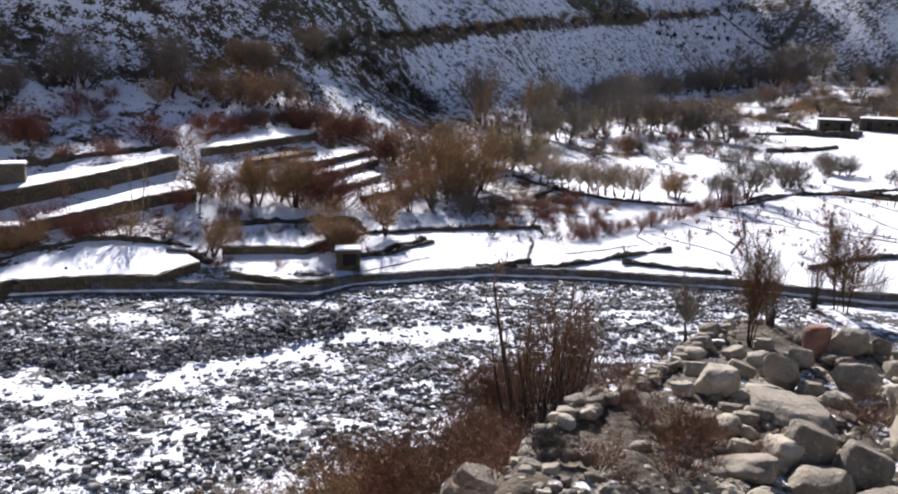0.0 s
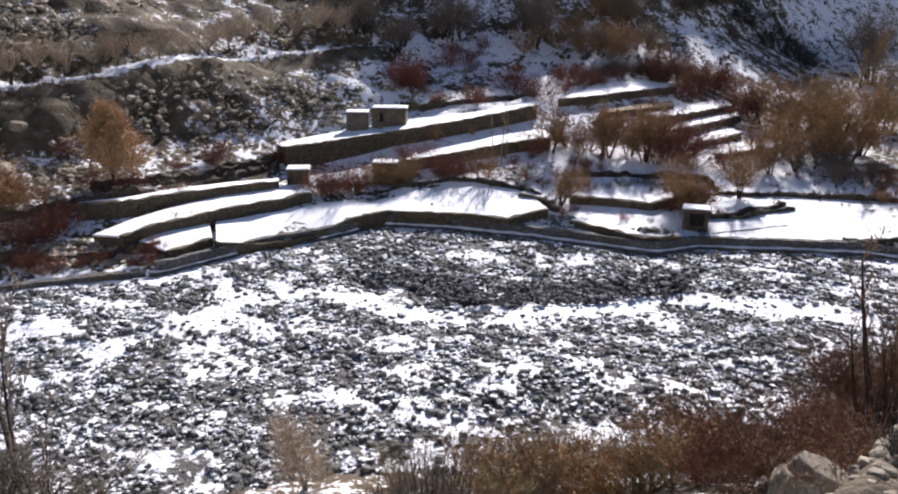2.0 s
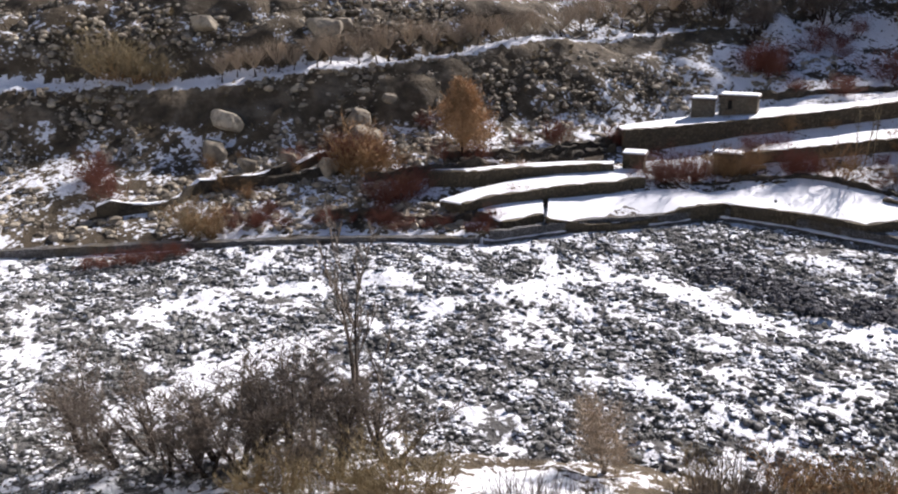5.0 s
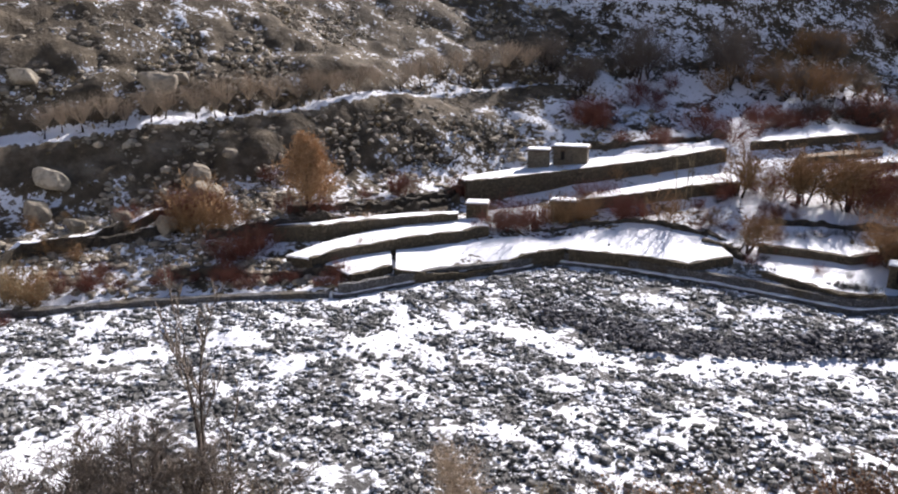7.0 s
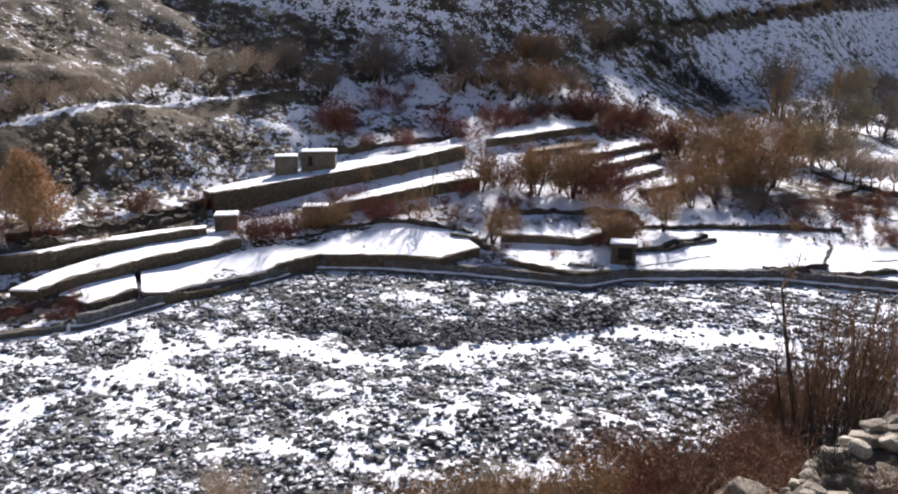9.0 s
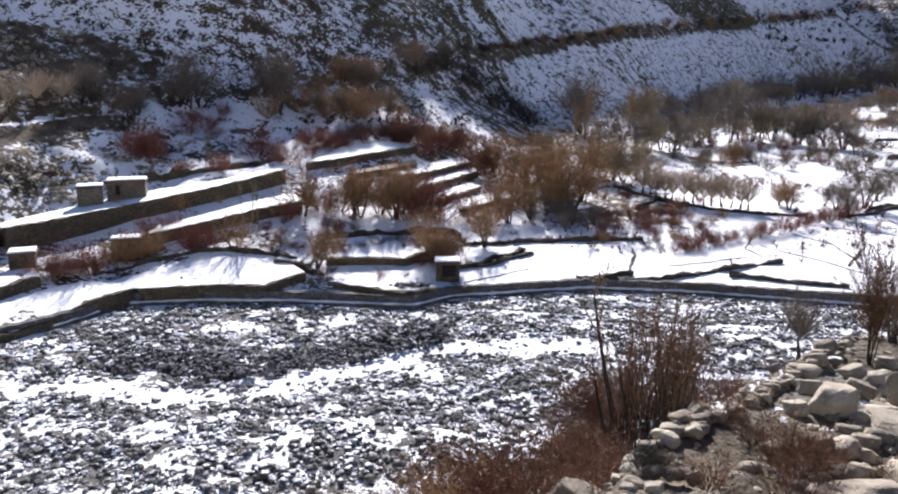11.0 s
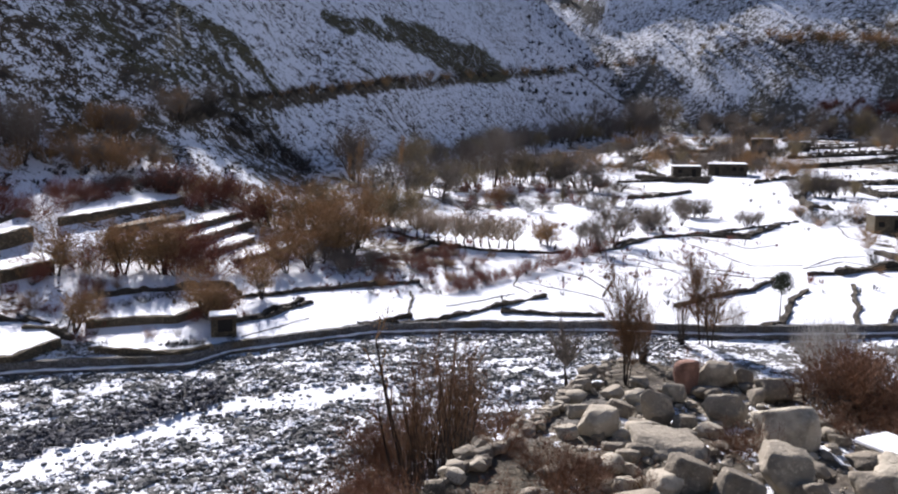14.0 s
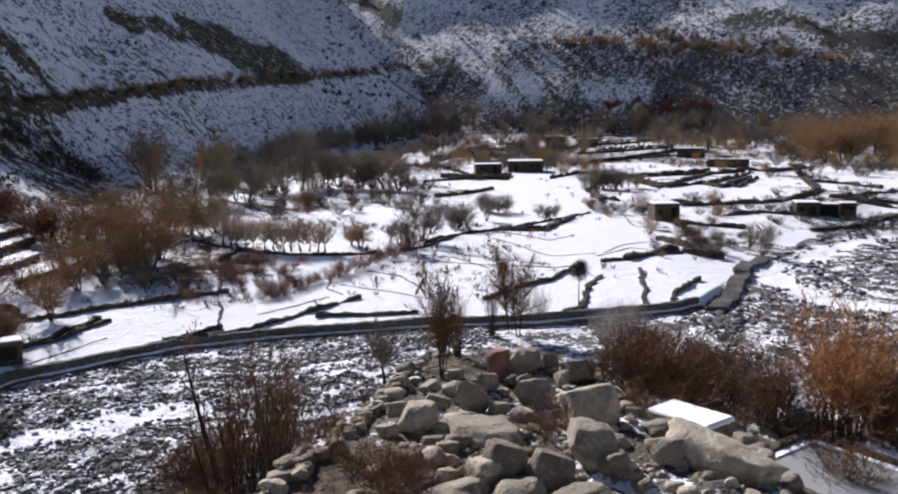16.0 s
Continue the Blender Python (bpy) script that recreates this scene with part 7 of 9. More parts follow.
plant("greytree", 93.1, 302.4, 6.4)
plant("tantree", 94.3, 299.0, 7.3)
plant("greytree", 100.8, 308.7, 4.8)
plant("greytree", 109.2, 324.7, 7.0)
plant("greytree", 111.1, 322.1, 5.0)
plant("tantree", 116.8, 330.7, 6.8)
plant("greytree", 124.1, 339.3, 6.9)
plant("greytree", 134.6, 356.9, 9.0)
plant("greytree", 144.8, 374.9, 7.2)
plant("tantree", 152.3, 383.0, 6.7)
plant("greytree", 158.8, 391.8, 8.7)
plant("greytree", 169.8, 408.8, 8.2)
plant("greytree", 172.3, 405.1, 10.7)
plant("tantree", 26.9, 174.2, 4.1)
plant("greytree", 27.6, 166.5, 3.2)
plant("greytree", 29.5, 171.0, 2.9)
plant("greytree", 32.1, 170.7, 3.4)
plant("tantree", 36.5, 181.9, 4.7)
plant("greytree", 36.4, 174.4, 4.2)
plant("greytree", 39.0, 174.4, 2.8)
plant("greytree", 41.4, 181.2, 2.9)
plant("tantree", 45.0, 184.0, 4.3)
plant("greytree", 48.0, 188.6, 5.0)
plant("greytree", 52.5, 195.8, 3.3)
plant("greytree", 53.8, 192.6, 3.9)
plant("tantree", 56.7, 193.9, 5.1)
plant("greytree", 58.5, 192.6, 3.5)
plant("brownbush", 49.6, 183.2, 4.3)
plant("brownbush", 53.8, 193.6, 4.1)
plant("brownbush", 57.3, 197.5, 4.3)
plant("brownbush", 56.6, 189.7, 3.3)
plant("brownbush", 59.8, 195.6, 4.3)
plant("brownbush", 62.3, 198.6, 4.6)
plant("brownbush", 62.2, 191.2, 4.2)
plant("brownbush", 68.0, 206.0, 4.0)
plant("brownbush", 67.5, 196.7, 4.0)
plant("brownbush", 74.6, 211.3, 3.4)
plant("greytree", 64.7, 214.5, 3.6)
plant("greytree", 67.0, 215.5, 3.0)
plant("tantree", 67.8, 209.0, 3.8)
plant("greytree", 74.7, 222.4, 5.2)
plant("greytree", 77.7, 223.6, 3.9)
plant("greytree", 88.2, 245.2, 4.5)
plant("tantree", 91.5, 247.2, 5.7)
plant("greytree", 99.0, 259.0, 4.3)
plant("greytree", 94.1, 242.7, 4.3)
plant("greytree", 108.6, 270.4, 4.2)
plant("tantree", 115.3, 278.7, 5.6)
plant("greytree", 116.9, 276.0, 6.6)
plant("darkbush", 62.8, 184.2, 1.9)
plant("brownbush", 66.5, 188.8, 3.1)
plant("darkbush", 69.2, 189.6, 2.9)
plant("brownbush", 69.6, 185.4, 3.0)
plant("darkbush", 72.7, 188.6, 2.7)
plant("brownbush", 73.9, 188.9, 3.0)
plant("darkbush", 77.1, 190.7, 2.0)
plant("brownbush", 79.7, 193.2, 2.2)
plant("darkbush", 82.5, 194.5, 3.1)
plant("greytree", 181.1, 417.6, 7.4)
plant("greytree", 187.9, 422.8, 5.8)
plant("tantree", 197.6, 415.6, 5.2)
plant("greytree", 206.3, 415.0, 5.3)
plant("greytree", 215.0, 410.2, 5.3)
plant("greytree", 220.9, 402.3, 7.6)
plant("tantree", 228.1, 395.4, 7.2)
plant("greytree", 236.1, 387.3, 5.8)
plant("brownbush", 150.2, 326.1, 5.0)
plant("darkbush", 130.9, 280.0, 5.0)
plant("brownbush", 126.5, 267.8, 4.5)
plant("darkbush", 120.7, 251.6, 3.8)
plant("brownbush", 116.5, 238.9, 3.0)
plant("darkbush", 113.1, 229.0, 2.7)
plant("brownbush", 108.4, 215.8, 3.3)
plant("darkbush", 97.1, 190.3, 2.6)
plant("brownbush", 97.3, 188.9, 2.3)
plant("darkbush", 95.5, 182.4, 2.3)
plant("brownbush", 155.1, 296.5, 4.2)
plant("darkbush", 138.9, 263.1, 3.7)
plant("brownbush", 150.5, 282.2, 5.1)
plant("darkbush", 136.0, 253.6, 5.9)
plant("brownbush", 143.3, 264.2, 5.9)
plant("darkbush", 125.0, 227.5, 5.2)
plant("brownbush", 117.0, 211.0, 4.7)
plant("darkbush", 113.3, 203.3, 3.7)
plant("brownbush", 114.7, 203.7, 4.6)
plant("darkbush", 119.4, 209.9, 3.6)
plant("brownbush", 114.6, 201.9, 4.0)
plant("darkbush", 120.8, 208.4, 3.7)
plant("brownbush", 123.7, 210.3, 3.6)
plant("darkbush", 118.6, 197.6, 2.5)
plant("brownbush", 116.4, 190.3, 3.9)
plant("darkbush", 117.9, 190.1, 3.1)
plant("brownbush", 114.1, 179.7, 2.9)
plant("darkbush", 119.1, 184.4, 3.5)
plant("brownbush", 122.0, 185.1, 3.4)
plant("greytree", 91.1, 138.5, 4.0)
plant("greytree", 92.2, 137.6, 3.6)
plant("tantree", 93.4, 136.6, 3.7)
plant("greytree", 94.0, 135.8, 4.1)
plant("greytree", 97.0, 137.9, 3.8)
plant("greytree", 99.4, 139.0, 3.1)
plant("tantree", 100.0, 136.9, 3.7)
plant("darkbush", 70.2, 106.6, 2.0)
plant("darkbush", 69.6, 103.6, 1.7)
plant("darkbush", 71.2, 104.1, 1.9)
plant("darkbush", 73.5, 106.1, 1.2)
plant("darkbush", 71.8, 102.1, 1.5)
plant("darkbush", 76.3, 106.7, 1.6)
plant("darkbush", 74.6, 101.9, 1.6)
plant("darkbush", 76.0, 102.3, 1.3)
plant("darkbush", 79.3, 105.1, 1.8)
plant("darkbush", 79.3, 103.0, 1.4)
plant("darkbush", 80.6, 102.7, 2.0)
plant("darkbush", 80.2, 101.1, 1.8)
plant("darkbush", 69.4, 85.0, 1.4)
plant("darkbush", 67.2, 81.3, 0.9)
plant("darkbush", 64.4, 76.5, 0.9)
plant("darkbush", 63.9, 75.1, 0.9)
plant("darkbush", 63.8, 74.3, 1.2)
plant("darkbush", 64.4, 74.2, 1.1)
plant("darkbush", 62.7, 71.1, 0.9)
plant("darkbush", 61.8, 69.4, 1.0)
plant("darkbush", 62.4, 69.2, 1.1)
plant("darkbush", 89.1, 100.2, 1.3)
plant("darkbush", 92.3, 101.1, 1.3)
plant("darkbush", 92.3, 99.9, 1.9)
plant("darkbush", 96.6, 101.3, 1.4)
plant("darkbush", 92.9, 95.2, 1.4)
plant("darkbush", 97.5, 97.7, 1.3)
plant("darkbush", 96.3, 94.4, 1.8)
plant("darkbush", 99.8, 95.5, 1.8)
plant("darkbush", 101.6, 94.5, 1.9)
plant("darkbush", 49.7, 124.1, 1.5)
plant("darkbush", 46.3, 113.9, 1.9)
plant("darkbush", 46.2, 111.9, 1.8)
plant("darkbush", 44.0, 105.1, 1.3)
plant("darkbush", 41.2, 96.9, 1.3)
plant("greytree", 53.1, 113.3, 2.4)
plant("greytree", 53.3, 110.9, 3.1)
plant("greytree", 54.5, 110.5, 2.1)
plant("greytree", 55.4, 109.5, 3.1)
plant("greytree", 56.9, 99.6, 2.0)
plant("greytree", 58.2, 100.3, 2.2)
plant("greytree", 59.6, 101.1, 2.2)
plant("greytree", 41.5, 97.5, 2.6)
plant("greytree", 42.0, 96.6, 3.0)
plant("greytree", 43.2, 97.0, 3.4)
plant("darkbush", 94.6, 88.5, 1.3)
plant("darkbush", 89.3, 81.1, 1.0)
plant("darkbush", 91.1, 81.7, 1.5)
plant("darkbush", 93.7, 81.4, 1.5)
plant("darkbush", 102.1, 87.1, 1.2)
plant("darkbush", 103.4, 87.2, 1.8)
plant("darkbush", 100.5, 81.9, 1.1)
plant("darkbush", 97.8, 78.9, 1.6)
plant("darkbush", 100.5, 79.0, 1.4)
plant("darkbush", 99.3, 76.3, 1.3)
plant("darkbush", 152.8, 140.4, 1.9)
plant("darkbush", 151.0, 136.1, 2.0)
plant("darkbush", 149.1, 130.6, 1.4)
plant("darkbush", 134.2, 115.3, 1.6)
plant("darkbush", 135.3, 114.7, 1.5)
plant("darkbush", 134.6, 111.5, 1.6)
plant("darkbush", 135.0, 110.8, 1.2)
plant("darkbush", 132.3, 106.6, 1.5)
plant("darkbush", 134.0, 105.6, 1.7)
plant("darkbush", 141.9, 109.4, 1.1)
plant("greytree", 240.0, 378.2, 5.9)
plant("greytree", 244.8, 374.1, 8.1)
plant("greytree", 247.7, 368.8, 5.6)
plant("tantree", 253.5, 366.8, 9.3)
plant("greytree", 257.4, 360.6, 8.0)
plant("greytree", 262.6, 356.8, 8.3)
plant("greytree", 266.6, 353.9, 7.0)
plant("tantree", 270.5, 347.8, 5.7)
plant("greytree", 271.5, 338.5, 7.9)
plant("darkbush", 149.5, 186.9, 2.9)
plant("brownbush", 152.6, 186.9, 2.1)
plant("darkbush", 150.7, 179.8, 3.1)
plant("brownbush", 156.0, 183.2, 2.3)
plant("darkbush", 155.5, 178.0, 3.3)
plant("brownbush", 148.6, 166.7, 3.1)
plant("darkbush", 159.8, 175.9, 3.1)
plant("brownbush", 160.6, 173.7, 2.2)
plant("brownbush", 223.4, 291.8, 4.2)
plant("brownbush", 225.5, 288.1, 6.1)
plant("brownbush", 226.4, 284.4, 6.1)
plant("brownbush", 228.9, 282.5, 5.1)
plant("brownbush", 225.7, 273.3, 4.2)
plant("brownbush", 226.8, 267.9, 6.4)
plant("brownbush", 216.8, 252.0, 4.7)
plant("brownbush", 224.1, 255.8, 5.7)
plant("brownbush", 239.5, 269.2, 6.0)
plant("brownbush", 216.3, 237.6, 5.2)
plant("brownbush", 235.6, 254.2, 4.8)
plant("brownbush", 231.3, 246.3, 4.7)
plant("greytree", 30.0, 82.4, 3.8)
plant("darkbush", 29.8, 128.7, 2.3)
plant("darkbush", 29.2, 130.2, 2.1)
plant("darkbush", 31.1, 129.8, 1.9)
plant("darkbush", -23.1, 85.6, 1.9)
plant("darkbush", -22.3, 86.8, 2.1)
plant("darkbush", -21.7, 88.2, 2.2)
plant("darkbush", -21.0, 88.8, 1.9)
plant("darkbush", -19.8, 89.8, 1.5)
plant("brownbush", -15.2, 95.4, 2.4)
plant("brownbush", -14.2, 98.0, 2.7)
plant("brownbush", -13.7, 98.8, 1.9)
plant("brownbush", -12.8, 100.3, 2.6)
plant("brownbush", -11.4, 101.8, 2.0)
plant("darkbush", -17.7, 91.0, 3.0)
plant("darkbush", -17.1, 92.7, 2.7)
plant("browntree", -28.7, 107.6, 4.3)
plant("browntree", -27.6, 107.9, 4.8)
plant("browntree", -26.9, 108.0, 3.6)
plant("browntree", -25.9, 109.1, 4.5)
plant("browntree", -25.3, 109.4, 3.3)
plant("brownbush", -21.1, 120.2, 3.7)
plant("greytree", 5.1, 134.8, 9.3)
plant("greytree", 6.0, 133.9, 7.8)
plant("tantree", 17.1, 161.9, 7.1)
plant("greytree", 18.4, 163.5, 6.2)
plant("darkbush", -11.8, 145.5, 1.2)
plant("darkbush", -10.6, 149.8, 1.6)
plant("darkbush", -9.3, 153.1, 1.5)
plant("brownbush", -7.9, 157.1, 1.2)
plant("darkbush", -7.0, 159.0, 1.5)
plant("brownbush", -5.0, 165.7, 1.5)
plant("darkbush", -3.3, 169.5, 1.3)
plant("brownbush", -1.9, 172.6, 2.1)
plant("darkbush", 0.5, 175.9, 1.3)
plant("brownbush", 1.9, 177.5, 1.8)
plant("darkbush", 3.9, 181.7, 1.5)
plant("brownbush", 5.5, 184.1, 1.9)
plant("darkbush", 7.9, 188.4, 1.7)
plant("brownbush", 10.1, 193.0, 2.2)
plant("darkbush", 13.3, 200.1, 1.5)
plant("brownbush", 15.3, 204.2, 2.2)
plant("darkbush", 18.4, 212.6, 2.4)
plant("brownbush", 21.0, 219.1, 2.3)
plant("darkbush", 25.4, 230.9, 1.9)
plant("brownbush", 28.0, 236.0, 1.9)
plant("darkbush", 33.3, 248.2, 2.3)
plant("brownbush", 37.1, 253.4, 2.2)
plant("darkbush", -16.6, 131.7, 1.6)
plant("darkbush", -15.6, 130.9, 1.3)
plant("darkbush", -14.2, 132.3, 1.4)
plant("darkbush", -13.6, 132.9, 1.8)
plant("darkbush", -12.7, 133.8, 1.4)
plant("darkbush", -11.9, 135.6, 1.1)
plant("darkbush", -10.9, 136.2, 1.7)
plant("darkbush", -9.3, 137.6, 1.7)
plant("darkbush", -8.3, 138.7, 1.6)
plant("darkbush", -7.1, 139.2, 1.7)
plant("darkbush", -6.6, 139.8, 1.4)
plant("darkbush", -5.0, 141.1, 1.8)
plant("darkbush", -3.9, 137.4, 1.9)
plant("darkbush", -2.6, 135.6, 1.3)
plant("redbush", -48.4, 12.1, 0.8)
plant("redbush", -48.0, 12.8, 1.1)
plant("redbush", -47.6, 13.2, 0.8)
plant("redbush", -47.7, 14.2, 1.1)
plant("redbush", -47.0, 14.7, 1.0)
plant("redbush", -47.4, 15.5, 1.1)
plant("redbush", -46.8, 15.9, 1.0)
plant("redbush", -47.4, 17.0, 0.8)
plant("redbush", -46.7, 17.3, 1.0)
plant("redbush", -61.1, 16.7, 2.2)
plant("redbush", -60.3, 16.7, 1.7)
plant("redbush", -58.8, 16.5, 1.5)
plant("redbush", -57.4, 16.4, 2.0)
plant("redbush", -45.8, 27.0, 0.8)
plant("redbush", -44.2, 28.6, 0.6)
plant("redbush", -43.1, 29.5, 0.8)
plant("redbush", -42.5, 30.2, 0.9)
plant("redbush", -41.1, 31.1, 0.8)
plant("redbush", -40.2, 31.9, 0.6)
plant("redbush", -39.4, 32.9, 0.8)
plant("redbush", -37.2, 33.5, 0.8)
plant("redbush", -36.3, 34.1, 0.7)
plant("redbush", -52.0, 32.6, 2.4)
plant("redbush", -51.2, 33.2, 2.5)
plant("redbush", -51.4, 34.0, 2.3)
plant("redbush", -50.5, 34.4, 2.6)
plant("tanbush", -50.0, 19.0, 2.3)
plant("tanbush", -48.9, 19.8, 1.9)
plant("tanbush", -71.4, 21.7, 3.4)
plant("tanbush", -70.6, 22.8, 3.7)
plant("tanbush", -69.3, 23.5, 3.4)
plant("tanbush", -69.3, 24.1, 2.4)
plant("tanbush", -68.0, 25.5, 2.2)
plant("redbush", -35.1, 48.5, 1.2)
plant("redbush", -34.7, 49.6, 1.5)
plant("redbush", -34.3, 50.3, 1.3)
plant("redbush", -34.3, 51.2, 1.6)
plant("redbush", -33.7, 52.0, 1.7)
plant("redbush", -33.2, 52.4, 1.3)
plant("redbush", -28.3, 57.8, 1.6)
plant("redbush", -28.0, 58.2, 1.3)
plant("redbush", -27.4, 58.5, 1.3)
plant("brownbush", -32.6, 54.3, 1.5)
plant("brownbush", -32.7, 55.0, 2.0)
plant("brownbush", -32.0, 55.6, 1.8)
plant("brownbush", -31.5, 55.5, 1.9)
plant("brownbush", -30.7, 56.1, 2.0)
plant("darkbush", -15.9, 60.2, 0.7)
plant("darkbush", -14.9, 60.6, 0.9)
plant("darkbush", -13.9, 61.6, 1.1)
plant("darkbush", -13.1, 62.9, 0.8)
plant("darkbush", -12.1, 63.4, 1.2)
plant("darkbush", -10.8, 63.8, 1.0)
plant("redbush", -14.8, 89.5, 2.3)
plant("redbush", -13.8, 91.7, 1.5)
plant("redbush", -13.5, 95.1, 2.0)
plant("redbush", -12.4, 97.9, 1.7)
plant("redbush", -11.6, 99.3, 2.4)
plant("redbush", -18.2, 91.6, 2.6)
plant("redbush", -17.3, 92.8, 3.2)
plant("darkbush", -10.4, 53.3, 0.8)
plant("darkbush", -10.1, 53.7, 0.8)
plant("darkbush", -9.4, 53.8, 0.6)
plant("darkbush", -9.0, 54.1, 0.8)
plant("darkbush", -8.6, 53.6, 0.8)
plant("redbush", -9.0, 61.0, 2.0)
plant("redbush", -8.6, 60.3, 2.2)
plant("redbush", -8.4, 61.2, 1.9)
plant("darkbush", -8.8, 59.9, 1.2)
plant("darkbush", -8.1, 59.4, 1.2)
plant("greytree", -29.5, 99.3, 2.3)
plant("greytree", -28.2, 97.3, 3.5)
plant("greytree", -25.9, 96.0, 3.3)
plant("greytree", -25.1, 96.0, 3.3)
plant("greytree", -23.9, 97.6, 2.3)
plant("greytree", -23.9, 98.2, 2.7)
plant("greytree", -22.2, 99.7, 2.9)
plant("greytree", -20.9, 99.4, 2.3)
plant("greytree", -20.8, 100.4, 3.5)
plant("redbush", -26.9, 86.3, 1.7)
plant("redbush", -24.6, 83.9, 1.8)
plant("redbush", -23.8, 84.0, 1.5)
plant("redbush", -22.9, 85.2, 1.6)
plant("redbush", -21.9, 87.3, 1.6)
plant("redbush", -21.0, 87.5, 1.3)
plant("darkbush", -41.3, 47.6, 0.8)
plant("darkbush", -41.9, 46.8, 0.8)
plant("darkbush", -42.7, 45.7, 1.1)
plant("darkbush", -43.4, 44.7, 0.7)
plant("darkbush", -43.9, 43.3, 1.0)
plant("darkbush", -44.8, 42.8, 0.8)
plant("redbush", 2.8, 76.0, 1.3)
plant("redbush", 4.0, 75.9, 1.2)
plant("redbush", 5.0, 77.2, 1.1)
plant("redbush", 6.4, 76.6, 1.5)
plant("redbush", 8.2, 77.9, 1.4)
plant("redbush", 9.1, 78.0, 1.5)
plant("redbush", 10.4, 78.9, 1.3)
plant("redbush", 11.8, 79.6, 1.3)
plant("redbush", 12.9, 82.0, 1.4)
# foreground
plant("deadtree", 3.3, 30.2, 8.1)
plant("deadtree", 2.8, 30.9, 5.1)
plant("coppice", 3.7, 30.3, 6.5)
plant("coppice", 4.6, 30.4, 7.0)
plant("coppice", 5.6, 31.7, 6.3)
plant("coppice", 3.0, 30.3, 5.0)
plant("coppice", 5.1, 30.9, 6.4)
plant("rustbush", 8.4, 35.7, 2.6)
plant("rustbush", 7.4, 34.7, 2.3)
plant("rustbush", 9.8, 36.9, 1.8)
plant("rustbush", 6.2, 33.6, 1.9)
plant("rustbush", -2.5, 26.1, 2.7)
plant("rustbush", -0.6, 24.7, 2.3)
plant("rustbush", 0.5, 22.4, 2.6)
plant("rustbush", 1.6, 23.7, 2.6)
plant("rustbush", -1.5, 25.6, 1.7)
plant("rustbush", 1.1, 25.4, 2.1)
plant("rustbush", -3.2, 26.0, 2.0)
plant("rustbush", -0.1, 24.8, 2.5)
plant("rustbush", 2.0, 21.6, 2.2)
plant("rustbush", 3.8, 11.7, 0.9)
plant("rustbush", 4.3, 12.9, 0.7)
plant("rustbush", 4.8, 13.2, 0.6)
plant("darkbush", 12.8, 17.6, 1.0)
plant("rustbush", 13.6, 18.3, 0.7)
plant("rustbush", 13.5, 17.7, 0.9)
plant("darkbush", 13.4, 17.1, 0.9)
plant("rustbush", 13.4, 16.6, 0.9)
plant("rustbush", 13.8, 16.8, 1.0)
plant("darkbush", 14.0, 16.6, 0.7)
plant("rustbush", 14.3, 16.4, 0.8)
plant("rustbush", 14.1, 16.0, 0.8)
plant("darkbush", 14.2, 15.5, 1.0)
plant("rustbush", 14.1, 15.2, 0.8)
plant("rustbush", 21.6, 22.4, 1.1)
plant("darkbush", 22.6, 23.1, 1.4)
plant("rustbush", 23.2, 23.0, 1.3)
plant("rustbush", 23.4, 22.5, 1.2)
plant("darkbush", 22.1, 20.8, 1.2)
plant("rustbush", 22.6, 21.1, 1.0)
plant("rustbush", 23.2, 20.9, 1.0)
plant("rustcoppice", 26.3, 20.3, 2.6)
plant("rustcoppice", 25.4, 19.1, 2.2)
plant("rustcoppice", 25.4, 19.5, 2.3)
plant("rustcoppice", 26.4, 20.5, 2.0)
plant("rustcoppice", 25.4, 19.8, 2.0)
plant("rustcoppice", 25.3, 19.6, 2.5)
plant("rustbush", -0.4, 26.3, 1.2)
plant("tanbush", -2.1, 27.0, 1.7)
plant("rustbush", -2.3, 26.9, 1.3)
plant("redbush", -2.0, 22.2, 1.2)
plant("rustbush", -0.6, 21.5, 1.5)
plant("tanbush", -2.7, 27.7, 1.3)
plant("rustbush", -3.3, 27.4, 2.1)
plant("redbush", -1.7, 22.9, 1.4)
plant("rustbush", -1.2, 21.5, 1.0)
plant("tanbush", -1.8, 28.1, 1.7)
plant("rustbush", -2.1, 24.8, 1.6)
plant("redbush", -1.8, 23.9, 1.6)
plant("rustbush", 1.5, 30.9, 1.6)
plant("rustbush", 1.5, 32.0, 1.3)
plant("redbush", 0.5, 29.7, 1.2)
plant("tanbush", 1.8, 31.9, 1.3)
plant("rustbush", 2.1, 30.9, 2.2)
plant("rustbush", 1.3, 31.5, 2.0)
plant("redbush", 1.3, 29.6, 2.0)
plant("tanbush", 1.6, 31.4, 1.3)
plant("rustbush", 2.8, 11.1, 0.5)
plant("rustbush", 2.6, 11.9, 0.7)
plant("darkbush", 1.8, 12.3, 0.5)
plant("darkbush", 1.9, 12.2, 0.4)
plant("darkbush", 1.6, 12.3, 0.5)
plant("darkbush", 1.8, 12.3, 0.5)
plant("rustbush", 33.2, 34.9, 2.5)
plant("rustcoppice", 14.3, 17.2, 1.1)
plant("rustbush", 33.0, 35.9, 2.9)
plant("darkbush", 14.8, 17.2, 1.1)
plant("rustbush", 14.5, 16.5, 1.1)
plant("rustcoppice", 32.5, 36.6, 3.1)
plant("rustbush", 13.6, 15.7, 1.2)
plant("darkbush", 15.4, 17.3, 1.7)
